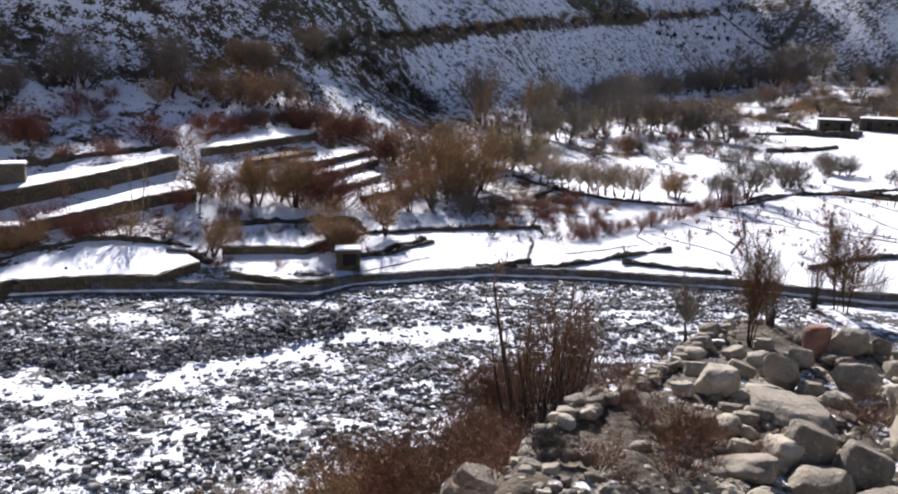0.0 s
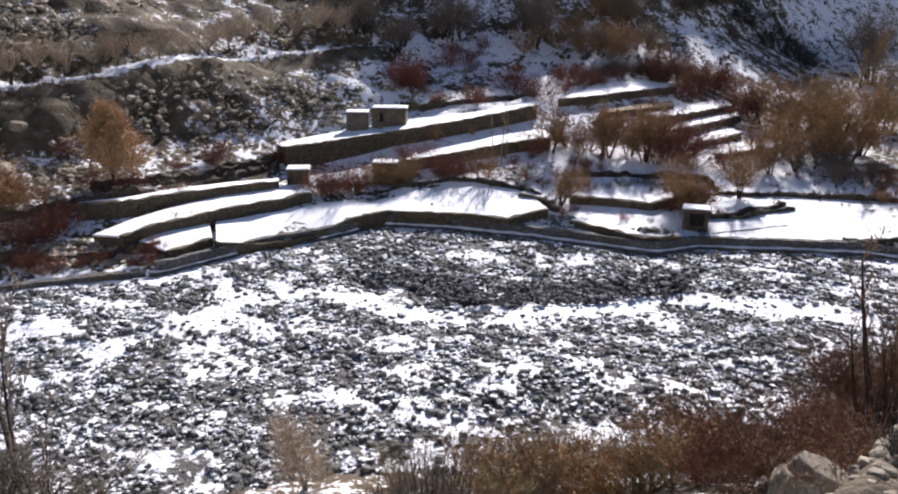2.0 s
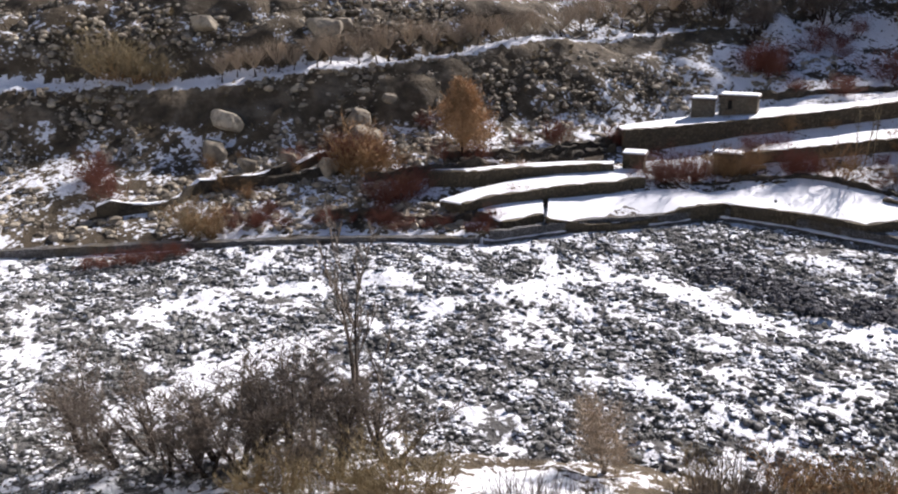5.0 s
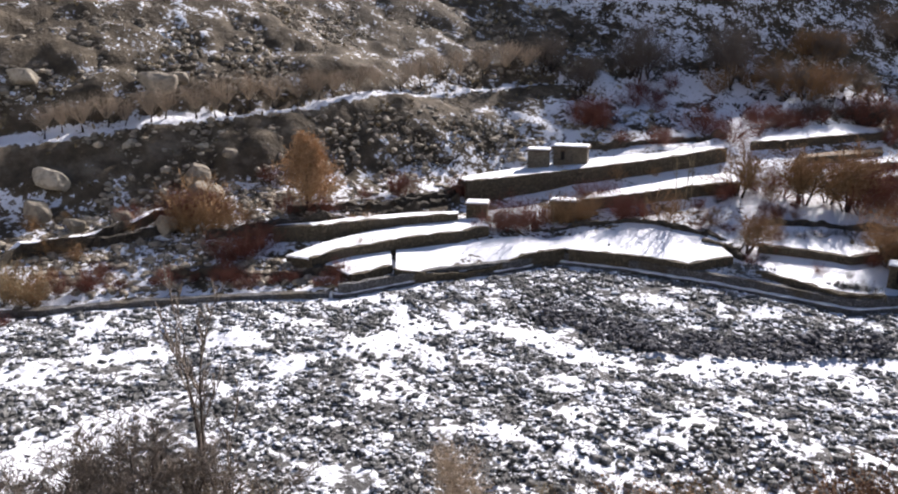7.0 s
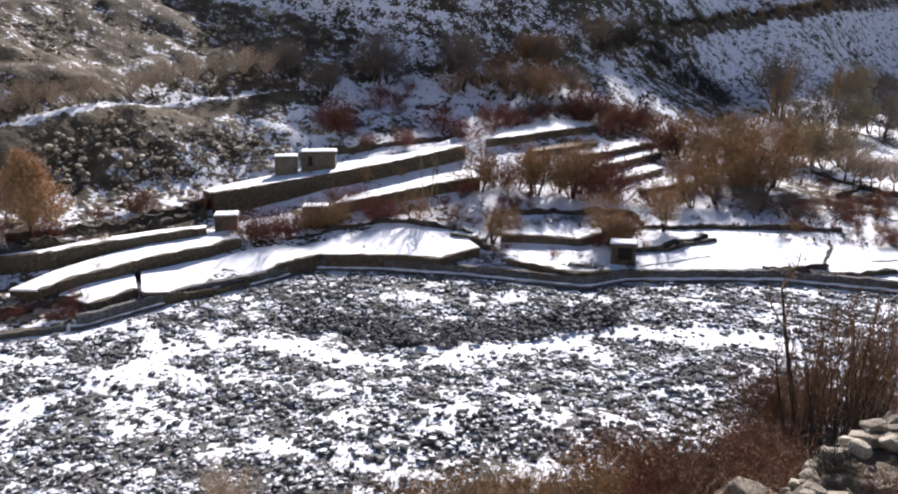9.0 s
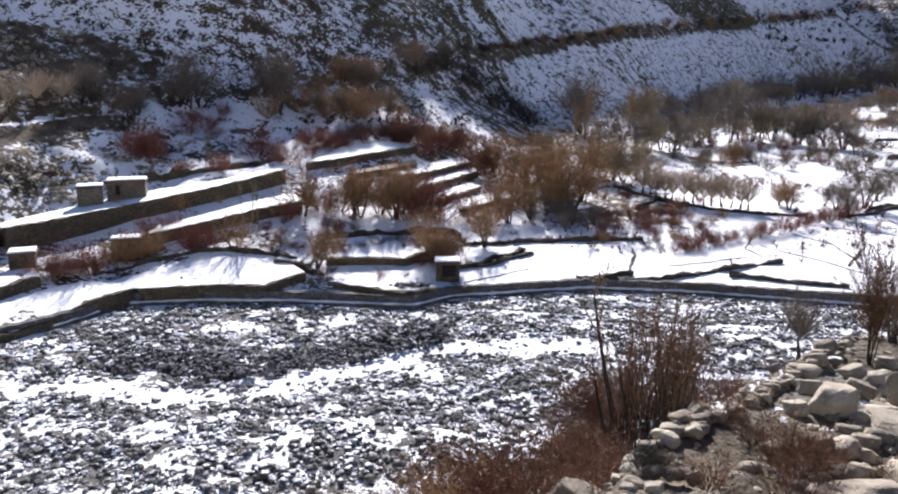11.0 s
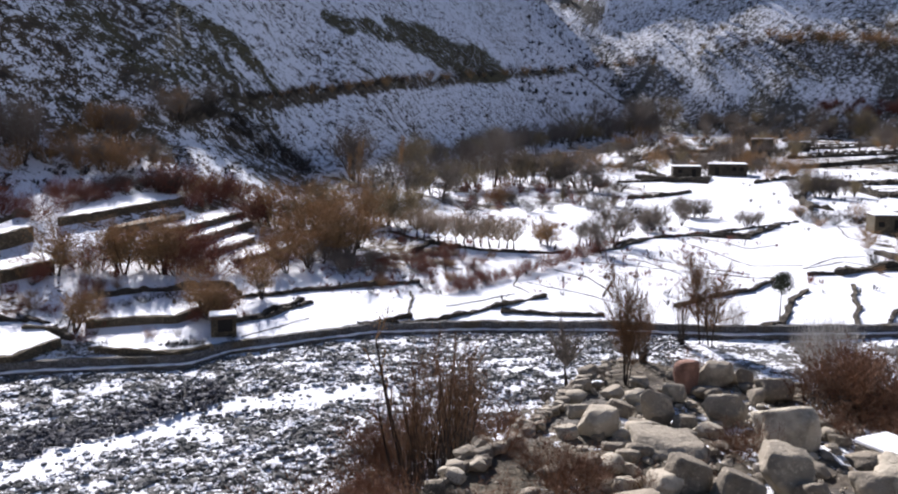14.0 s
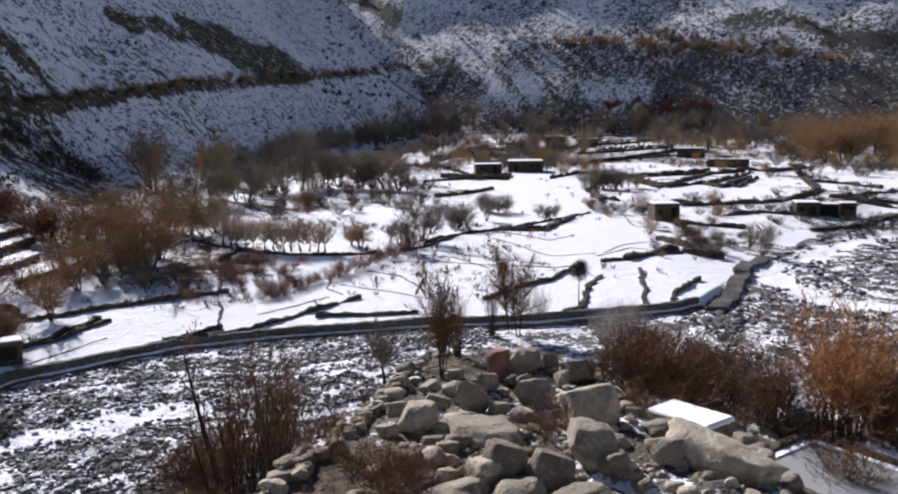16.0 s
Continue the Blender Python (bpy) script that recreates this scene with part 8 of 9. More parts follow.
plant("rustbush", 14.8, 16.6, 1.0)
plant("rustcoppice", 33.2, 35.9, 2.8)
plant("rustbush", 13.2, 15.6, 1.3)
plant("darkbush", 15.5, 17.6, 1.4)
plant("rustbush", 14.2, 19.0, 1.3)
plant("rustcoppice", 32.6, 42.0, 2.6)
plant("rustbush", 14.2, 19.6, 1.4)
plant("rustcoppice", 32.0, 40.9, 2.4)
plant("rustbush", 13.5, 19.3, 0.8)
plant("rustcoppice", 32.4, 42.1, 2.2)
plant("stub", 13.7, 43.3, 5.0)
plant("stub", 11.8, 41.0, 2.0)
plant("feather", 8.2, 20.2, 3.2)
plant("feather", 8.2, 20.4, 2.5)
plant("feather", 27.1, 51.4, 5.7)
plant("coppice", 9.6, 22.4, 2.0)
plant("feather", 26.7, 52.1, 6.4)
plant("coppice", 25.2, 52.1, 3.9)
plant("rustcoppice", 13.4, 17.1, 2.2)
plant("rustcoppice", 13.1, 17.7, 1.8)
plant("rustcoppice", 12.6, 18.4, 1.5)
plant("rustcoppice", 14.7, 16.8, 1.7)
plant("rustcoppice", 22.4, 23.2, 3.0)
plant("rustcoppice", 22.6, 21.4, 3.1)
plant("rustcoppice", 25.9, 19.7, 3.8)
plant("goldcoppice", 24.3, 20.2, 4.9)
plant("goldcoppice", 23.7, 20.3, 3.9)
plant("goldcoppice", 24.4, 19.8, 3.7)
plant("rustbush", 8.9, 14.9, 0.8)
plant("rustbush", 8.4, 14.7, 0.7)
plant("rustbush", 21.0, 17.4, 1.5)
plant("rustbush", 21.2, 16.9, 1.3)
plant("rustbush", 4.4, 13.7, 0.8)
plant("rustbush", 4.0, 13.0, 0.8)
plant("rustbush", 6.7, 13.0, 0.6)
plant("rustbush", 5.7, 12.7, 0.6)
plant("rustbush", 4.7, 13.1, 0.7)
plant("rustbush", 11.2, 22.7, 1.0)
plant("palereeds", 31.9, 45.7, 2.9)
plant("palereeds", 31.8, 47.1, 2.6)
plant("palereeds", 32.6, 45.4, 2.5)
plant("palereeds", 36.5, 48.9, 2.1)
plant("palereeds", 32.9, 49.8, 2.2)
plant("palereeds", 35.0, 51.0, 2.3)
plant("palereeds", 35.2, 49.8, 2.3)
plant("palereeds", 37.2, 51.5, 1.9)
plant("palereeds", 30.7, 54.4, 2.1)
plant("palereeds", 29.9, 54.9, 1.9)
plant("slimtree", -21.5, 13.9, 7.4)
plant("greythicket", -22.9, 9.7, 3.4)
plant("greythicket", -21.8, 10.9, 4.4)
plant("greythicket", -23.7, 8.3, 2.4)
plant("greythicket", -22.5, 12.2, 3.9)
plant("greythicket", -23.0, 10.6, 3.3)
plant("greythicket", -20.0, 14.0, 3.4)
plant("greythicket", -21.6, 13.1, 3.3)
plant("greythicket", -24.1, 7.6, 2.4)
plant("greythicket", -23.0, 8.7, 2.5)
plant("greythicket", -27.4, 5.9, 3.9)
plant("greythicket", -25.6, 6.6, 3.3)
plant("greythicket", -25.4, 7.7, 3.5)
plant("greythicket", -21.5, 9.5, 3.6)
plant("greythicket", -24.0, 9.5, 3.7)
plant("greythicket", -20.4, 12.1, 3.3)
plant("greythicket", -19.5, 9.9, 2.4)
plant("tanbush", -17.5, 9.3, 1.3)
plant("tanbush", -17.3, 10.1, 1.5)
plant("tanbush", -19.1, 8.5, 1.2)
plant("tanbush", -14.8, 10.5, 1.4)
plant("reeds", -10.3, 12.0, 1.3)
plant("reeds", -10.0, 13.4, 1.2)
plant("reeds", -9.8, 16.5, 1.7)
plant("reeds", -8.8, 17.1, 1.8)
plant("darkbush", -10.0, 12.7, 0.6)
plant("darkbush", -7.9, 21.2, 1.5)
plant("darkbush", -7.8, 21.8, 1.3)
plant("tanbush", -9.9, 15.8, 1.1)
plant("tanbush", -6.3, 23.1, 1.6)
plant("reeds", -11.2, 10.7, 1.0)
plant("rustbush", -10.1, 23.0, 0.9)
plant("rustbush", -9.7, 23.5, 0.8)
plant("roundwillow", -14.4, 19.2, 2.9)
plant("reeds", -10.0, 10.5, 1.5)
plant("reeds", -9.9, 11.0, 1.3)
plant("reeds", -9.3, 11.9, 1.4)
plant("reeds", -10.7, 10.7, 1.2)
plant("reeds", -8.8, 11.9, 1.3)
plant("reeds", -8.6, 16.8, 2.7)
plant("reeds", -8.3, 17.3, 2.4)
plant("reeds", -9.0, 16.4, 1.9)
plant("tanbush", -15.6, 10.9, 2.2)
plant("tanbush", -16.3, 10.3, 1.7)
plant("tanbush", -14.6, 11.2, 1.7)
plant("tanbush", -7.2, 18.9, 2.0)
plant("tanbush", -6.1, 20.7, 1.9)
plant("tanbush", -5.0, 22.3, 1.8)
plant("tanbush", -3.5, 22.8, 2.0)
plant("tanbush", -11.9, 10.0, 0.7)
plant("tanbush", -19.4, 9.4, 1.7)
plant("brownbush", -7.4, 19.9, 2.3)
plant("brownbush", -5.5, 21.1, 2.1)
plant("brownbush", -2.9, 23.2, 2.4)
plant("brownbush", -4.1, 21.5, 1.7)
plant("rustbush", -6.6, 19.9, 1.5)
plant("rustbush", -7.5, 18.0, 1.0)
plant("rustbush", -5.6, 23.4, 1.2)
plant("rustbush", -7.0, 23.2, 0.9)
plant("rustbush", -8.7, 23.9, 0.9)
plant("reeds", -8.7, 17.7, 2.1)
plant("reeds", -9.2, 16.1, 1.2)
plant("reeds", -6.3, 19.7, 2.0)
plant("reeds", -3.7, 22.1, 1.9)
plant("tanbush", -11.5, 20.1, 1.4)
plant("tanbush", -8.2, 22.7, 1.8)
plant("tanbush", -6.8, 23.6, 1.9)
plant("tanbush", -3.7, 23.1, 1.2)
plant("brownbush", -9.3, 21.6, 1.4)
plant("brownbush", -5.7, 23.1, 1.6)
plant("brownbush", -4.8, 23.6, 1.7)
plant("redbush", -48.7, 24.5, 1.1)
plant("redbush", -37.4, 35.5, 1.0)
plant("redbush", -41.1, 30.2, 0.9)
plant("redbush", -45.5, 26.6, 0.6)
plant("redbush", -37.6, 34.8, 0.7)
plant("redbush", -43.0, 30.6, 0.7)
plant("redbush", -42.3, 29.8, 1.0)
plant("redbush", -42.5, 30.5, 1.0)
plant("redbush", -50.2, 22.2, 0.8)
plant("redbush", -43.6, 30.4, 1.0)
plant("redbush", -37.1, 34.9, 0.6)
plant("redbush", -47.7, 22.9, 0.8)
plant("redbush", -39.9, 32.5, 0.8)
plant("redbush", -48.4, 23.5, 1.0)
plant("brownbush", -48.8, 35.9, 1.2)
plant("brownbush", -57.8, 27.2, 0.7)
plant("brownbush", -54.2, 32.0, 0.7)
plant("brownbush", -51.7, 24.6, 1.2)
plant("brownbush", -45.9, 34.2, 0.8)
plant("brownbush", -53.8, 23.5, 1.2)
plant("brownbush", -43.4, 40.5, 0.7)
plant("brownbush", -42.3, 42.3, 1.3)
plant("brownbush", -38.3, 39.6, 1.1)
plant("brownbush", -57.6, 24.3, 1.1)
plant("brownbush", -45.7, 34.4, 1.0)
plant("brownbush", -53.1, 29.4, 0.7)
plant("brownbush", -38.8, 39.2, 0.6)
plant("brownbush", -39.3, 39.1, 1.2)
plant("rustbush", 39.6, 33.3, 2.4)
plant("rustbush", 37.1, 28.6, 2.1)
plant("rustbush", 15.9, 18.5, 1.0)
plant("rustbush", 34.1, 37.4, 2.8)
plant("rustbush", 14.0, 16.6, 0.9)
plant("rustbush", 42.2, 33.4, 2.2)
plant("rustbush", 11.9, 15.7, 0.8)
plant("rustbush", 23.4, 21.0, 1.1)
plant("rustbush", 12.0, 16.4, 0.7)
plant("rustbush", 13.2, 18.0, 1.2)
plant("rustbush", 13.2, 14.3, 0.7)
plant("rustbush", 36.1, 28.3, 1.6)
plant("rustbush", 24.0, 21.0, 1.7)
plant("rustbush", 36.7, 35.1, 2.2)
plant("rustcoppice", 14.3, 18.8, 1.6)
plant("rustcoppice", 22.4, 22.3, 2.7)
plant("rustcoppice", 13.9, 16.5, 1.7)
plant("rustcoppice", 40.6, 30.5, 4.3)
plant("rustbush", 3.8, 14.0, 0.7)
plant("rustbush", 2.8, 37.0, 2.1)
plant("rustbush", 1.8, 37.0, 2.2)
plant("rustbush", 7.9, 33.7, 1.5)
plant("rustbush", 6.3, 33.6, 2.1)
plant("rustbush", 6.0, 35.9, 1.6)
plant("rustbush", 6.8, 33.8, 1.4)
plant("rustbush", 3.5, 15.0, 0.8)
plant("rustbush", 2.2, 35.7, 1.9)
plant("rustbush", 2.3, 35.4, 1.4)
plant("rustbush", 2.6, 34.2, 1.5)
plant("rustbush", 3.7, 35.6, 1.9)
plant("rustbush", 5.2, 36.8, 2.1)
plant("rustbush", 8.4, 34.7, 2.2)
plant("rustbush", 1.5, 34.6, 2.1)
plant("rustbush", 3.0, 36.6, 2.1)
plant("darkbush", 210.5, 347.4, 6.4)
plant("greytree", 121.8, 276.2, 3.7)
plant("brownbush", 201.9, 363.5, 6.8)
plant("darkbush", 104.5, 208.0, 4.1)
plant("greytree", 111.5, 215.9, 4.2)
plant("brownbush", 151.0, 364.1, 6.9)
plant("darkbush", 143.1, 277.9, 3.9)
plant("tantree", 129.3, 347.5, 3.9)
plant("brownbush", 87.2, 198.9, 3.6)
plant("darkbush", 144.9, 285.8, 6.1)
plant("greytree", 193.2, 351.9, 6.8)
plant("brownbush", 103.3, 235.8, 3.7)
plant("darkbush", 129.8, 218.8, 5.2)
plant("greytree", 72.6, 181.6, 4.3)
plant("brownbush", 161.3, 323.8, 4.7)
plant("darkbush", 121.3, 308.8, 5.2)
plant("greytree", 80.6, 202.3, 5.0)
plant("brownbush", 107.4, 231.3, 3.2)
plant("darkbush", 95.2, 202.6, 4.1)
plant("tantree", 78.8, 184.2, 3.0)
plant("brownbush", 142.0, 242.2, 4.2)
plant("darkbush", 127.2, 240.9, 3.2)
plant("greytree", 98.9, 195.4, 4.0)
plant("brownbush", 163.1, 282.7, 5.7)
plant("darkbush", 80.0, 192.2, 2.6)
plant("greytree", 108.6, 247.2, 3.4)
plant("brownbush", 94.4, 191.6, 3.0)
plant("darkbush", 108.5, 273.2, 3.6)
plant("greytree", 107.1, 184.8, 3.6)
plant("brownbush", 199.1, 313.6, 6.6)
plant("darkbush", 99.2, 212.6, 5.3)
plant("tantree", 110.5, 233.8, 4.1)
plant("brownbush", 107.9, 275.4, 6.6)
plant("darkbush", 188.0, 335.5, 8.5)
plant("greytree", 130.3, 224.1, 6.0)
plant("brownbush", 190.3, 317.5, 4.8)
plant("darkbush", 224.2, 353.0, 7.3)
plant("greytree", 100.4, 223.9, 4.8)
plant("brownbush", 132.8, 292.2, 6.1)
plant("darkbush", 111.3, 250.6, 5.6)
plant("greytree", 147.9, 338.7, 6.6)
plant("brownbush", 91.3, 214.8, 3.9)
plant("darkbush", 188.2, 339.5, 6.7)
plant("tantree", 116.4, 198.1, 3.4)
plant("brownbush", 102.1, 188.3, 3.2)
plant("darkbush", 113.4, 293.2, 4.3)
plant("greytree", 110.9, 188.9, 4.1)
plant("brownbush", 159.7, 294.3, 5.6)
plant("darkbush", 107.8, 194.1, 2.7)
plant("greytree", 75.2, 201.2, 2.6)
plant("brownbush", 113.7, 198.3, 5.0)
plant("darkbush", 119.5, 249.5, 4.3)
plant("greytree", 86.4, 183.5, 3.6)
plant("brownbush", 102.5, 170.1, 3.3)
plant("darkbush", 168.7, 292.0, 6.3)
plant("tantree", 103.9, 181.1, 2.3)
plant("brownbush", 96.7, 215.7, 4.6)
plant("darkbush", 154.9, 251.3, 5.7)
plant("greytree", 88.7, 187.7, 3.3)
plant("brownbush", 116.5, 183.3, 4.9)
plant("darkbush", 216.8, 211.6, 6.3)
plant("greytree", 201.6, 190.2, 3.3)
plant("browntree", 236.6, 202.4, 5.4)
plant("darkbush", 145.5, 145.6, 1.9)
plant("greytree", 233.7, 210.3, 3.1)
plant("browntree", 235.1, 227.3, 7.0)
plant("darkbush", 170.9, 140.7, 4.0)
plant("tantree", 197.3, 168.1, 4.0)
plant("browntree", 208.7, 170.4, 3.9)
plant("brownbush", 239.5, 216.4, 5.7)
plant("greytree", 157.1, 148.2, 3.8)
plant("browntree", 168.3, 154.7, 2.3)
plant("darkbush", 251.0, 212.4, 6.7)
plant("greytree", 229.4, 224.5, 5.5)
plant("browntree", 243.4, 212.9, 4.0)
plant("darkbush", 151.6, 141.8, 3.2)
plant("greytree", 173.5, 145.2, 3.3)
plant("browntree", 263.8, 221.4, 4.2)
plant("brownbush", 205.1, 188.3, 4.0)
plant("tantree", 212.0, 200.3, 4.0)
plant("browntree", 273.8, 211.9, 6.4)
plant("darkbush", 182.2, 145.9, 4.8)
plant("greytree", 205.1, 187.3, 2.5)
plant("browntree", 203.5, 200.3, 5.2)
plant("darkbush", 195.2, 186.6, 3.1)
plant("greytree", 173.0, 151.3, 4.1)
plant("browntree", 221.9, 189.2, 2.8)
plant("brownbush", 196.4, 152.0, 5.2)
plant("greytree", 171.6, 154.7, 3.8)
plant("browntree", 172.4, 165.2, 2.6)
plant("darkbush", 177.4, 175.6, 3.8)
plant("tantree", 196.2, 153.3, 2.7)
plant("browntree", 232.7, 195.0, 3.1)
plant("brownbush", 195.3, 157.4, 4.0)
plant("greytree", 214.7, 181.9, 3.1)
plant("browntree", 152.5, 153.8, 3.6)
plant("darkbush", 167.9, 139.7, 2.0)
plant("greytree", 211.7, 191.7, 4.8)
plant("browntree", 186.1, 162.7, 4.7)
plant("darkbush", 224.7, 178.2, 5.6)
plant("greytree", 177.8, 153.1, 2.1)
plant("browntree", 206.5, 182.2, 4.5)
plant("brownbush", 237.9, 216.5, 5.9)
plant("tantree", 215.4, 206.2, 3.1)
plant("browntree", 255.4, 230.2, 4.0)
plant("darkbush", 255.7, 228.9, 5.9)
plant("greytree", 206.9, 199.4, 4.9)
plant("browntree", 223.3, 189.4, 5.3)
plant("brownbush", 194.3, 179.6, 5.8)
plant("greytree", 193.5, 181.4, 3.3)
plant("greythicket", 251.2, 365.4, 10.2)
plant("greythicket", 259.6, 282.1, 7.1)
plant("greythicket", 142.4, 236.4, 5.6)
plant("greythicket", 154.1, 244.7, 7.3)
plant("greythicket", 229.8, 389.0, 8.3)
plant("greythicket", 146.0, 239.1, 5.0)
plant("greythicket", 226.5, 250.6, 7.6)
plant("greythicket", 206.5, 314.5, 10.6)
plant("greythicket", 184.9, 363.7, 8.8)
plant("greythicket", 235.0, 265.6, 9.5)
plant("greythicket", 263.6, 342.2, 12.0)
plant("greythicket", 201.5, 342.3, 8.3)
plant("greythicket", 190.6, 258.3, 8.4)
plant("greythicket", 171.5, 246.9, 6.3)
plant("greythicket", 208.0, 375.2, 11.2)
plant("greythicket", 150.6, 269.1, 6.5)
plant("greythicket", 261.4, 360.4, 10.5)
plant("greythicket", 216.2, 404.2, 10.6)
plant("greythicket", 204.1, 259.3, 7.9)
plant("greythicket", 205.5, 237.1, 6.8)
plant("darkbush", 74.0, 85.7, 1.2)
plant("brownbush", 57.3, 72.6, 0.6)
plant("darkbush", 59.3, 77.1, 1.2)
plant("brownbush", 63.0, 72.0, 0.8)
plant("darkbush", 68.6, 82.8, 1.3)
plant("brownbush", 67.4, 88.3, 1.6)
plant("darkbush", 66.3, 79.1, 1.4)
plant("brownbush", 61.6, 72.0, 1.1)
plant("darkbush", 59.2, 74.3, 0.8)
plant("brownbush", 64.4, 79.4, 1.1)
plant("darkbush", 68.0, 76.5, 1.1)
plant("brownbush", 65.8, 77.5, 1.2)
plant("darkbush", 68.9, 81.7, 1.4)
plant("brownbush", 69.8, 92.5, 1.5)
plant("darkbush", 61.4, 71.6, 1.4)
plant("brownbush", 63.9, 84.4, 1.2)
plant("darkbush", 63.0, 73.0, 0.8)
plant("brownbush", 54.8, 70.3, 0.8)
plant("darkbush", 79.5, 89.8, 0.8)
plant("brownbush", 72.1, 88.3, 1.5)
plant("darkbush", 68.0, 81.1, 0.7)
plant("brownbush", 68.8, 80.8, 1.5)
plant("darkbush", 57.0, 74.4, 1.0)
plant("brownbush", 60.3, 74.4, 1.1)
plant("darkbush", 69.3, 77.9, 1.3)
plant("brownbush", 79.3, 90.9, 1.0)
plant("darkbush", 73.0, 92.0, 0.8)
plant("brownbush", 78.5, 89.3, 1.1)
plant("darkbush", 69.9, 79.1, 1.1)
plant("brownbush", 63.5, 76.1, 1.0)
plant("darkbush", 88.4, 87.2, 0.8)
plant("darkbush", 124.0, 112.4, 1.5)
plant("darkbush", 116.4, 98.3, 1.3)
plant("darkbush", 102.1, 96.4, 1.3)
plant("darkbush", 109.9, 95.8, 1.0)
plant("darkbush", 87.5, 85.6, 1.4)
plant("darkbush", 117.0, 115.5, 1.9)
plant("darkbush", 111.1, 85.8, 1.0)
plant("darkbush", 109.1, 106.4, 1.4)
plant("darkbush", 104.5, 92.9, 1.0)
plant("darkbush", 127.2, 104.1, 1.4)
plant("darkbush", 110.5, 88.6, 1.4)
plant("darkbush", 118.0, 98.4, 1.0)
plant("darkbush", 94.6, 86.8, 1.5)
plant("darkbush", 103.4, 84.0, 1.5)
plant("darkbush", 139.9, 108.5, 1.5)
plant("darkbush", 114.4, 97.0, 1.4)
plant("darkbush", 105.3, 90.1, 1.6)
plant("darkbush", 122.3, 104.4, 1.4)
plant("darkbush", 110.8, 94.7, 1.5)
plant("darkbush", 99.6, 99.8, 1.5)
plant("darkbush", 120.1, 99.6, 1.5)
plant("darkbush", 116.0, 104.3, 1.5)
plant("darkbush", 107.9, 108.5, 1.4)
plant("darkbush", 41.0, 131.1, 2.4)
plant("greytree", 30.7, 127.1, 2.1)
plant("redbush", 29.1, 129.4, 2.9)
plant("darkbush", 30.6, 124.7, 2.0)
plant("tantree", 45.3, 135.4, 1.3)
plant("redbush", 39.7, 139.7, 2.7)
plant("darkbush", 46.9, 151.9, 2.3)
plant("greytree", 41.2, 120.3, 1.5)
plant("redbush", 20.5, 115.3, 2.3)
plant("darkbush", 18.0, 119.2, 1.4)
plant("greytree", 39.6, 145.3, 2.6)
plant("redbush", 35.4, 141.4, 1.5)
plant("darkbush", 18.9, 122.8, 2.3)
plant("greytree", 41.7, 133.4, 1.6)
plant("redbush", 28.1, 129.0, 2.0)
plant("darkbush", 42.8, 119.8, 2.8)
plant("tantree", 40.2, 130.8, 2.1)
plant("redbush", 40.8, 125.5, 2.2)
plant("darkbush", 37.4, 132.8, 1.3)
plant("greytree", 36.1, 139.4, 1.7)
plant("redbush", 27.6, 143.8, 2.4)
plant("darkbush", 55.9, 145.0, 3.2)
plant("greytree", 18.9, 118.5, 1.1)
plant("redbush", 24.8, 141.8, 1.9)
plant("darkbush", 20.3, 111.4, 2.4)
plant("greytree", 38.9, 129.3, 1.4)
plant("redbush", 34.6, 149.7, 2.5)
plant("darkbush", 24.5, 118.7, 1.1)
plant("greytree", 23.8, 125.6, 2.1)
plant("redbush", 26.3, 117.7, 1.2)
plant("darkbush", 36.3, 144.3, 1.6)
plant("greytree", 23.0, 119.0, 2.5)
plant("redbush", 52.9, 148.0, 3.3)
plant("darkbush", 30.3, 115.9, 2.4)
plant("greytree", 33.1, 118.5, 2.2)
plant("redbush", 37.0, 129.8, 1.6)
plant("brownbush", 55.1, 150.4, 1.6)
plant("tantree", 47.3, 125.1, 2.0)
plant("redbush", 22.3, 145.3, 1.6)
plant("darkbush", 34.5, 118.1, 1.2)
plant("redbush", 4.5, 71.2, 0.8)
plant("darkbush", 5.9, 78.8, 1.0)
plant("brownbush", 5.8, 86.5, 1.1)
plant("redbush", 7.7, 70.6, 0.7)
plant("darkbush", 6.9, 71.8, 0.7)
plant("brownbush", 12.4, 80.2, 0.8)
plant("redbush", 6.3, 73.6, 0.8)
plant("darkbush", 16.9, 81.0, 0.6)
plant("brownbush", 4.6, 91.5, 1.0)
plant("redbush", 5.7, 76.2, 1.1)
plant("darkbush", 21.5, 101.0, 1.5)
plant("brownbush", 11.1, 70.9, 0.9)
plant("redbush", 9.6, 68.0, 0.5)
plant("darkbush", 18.5, 98.4, 0.8)
plant("brownbush", 13.0, 83.4, 1.1)
plant("redbush", 8.4, 87.1, 0.9)
plant("darkbush", 9.0, 78.9, 0.7)
plant("brownbush", 11.2, 70.5, 1.0)
plant("redbush", 9.8, 79.6, 0.9)
plant("darkbush", 14.4, 70.2, 0.5)
plant("brownbush", 17.3, 80.5, 0.9)
plant("redbush", 5.8, 69.6, 0.6)
plant("darkbush", 8.1, 73.9, 0.6)
plant("brownbush", 18.8, 92.6, 0.9)
plant("redbush", 16.2, 88.0, 0.7)
plant("darkbush", 8.4, 68.4, 0.9)
plant("brownbush", 12.1, 76.4, 1.0)
plant("redbush", 14.0, 75.5, 0.9)
plant("darkbush", 14.2, 74.0, 0.9)
plant("brownbush", 4.8, 69.1, 0.8)
plant("redbush", 5.4, 70.4, 0.8)
plant("darkbush", 11.9, 88.0, 0.7)
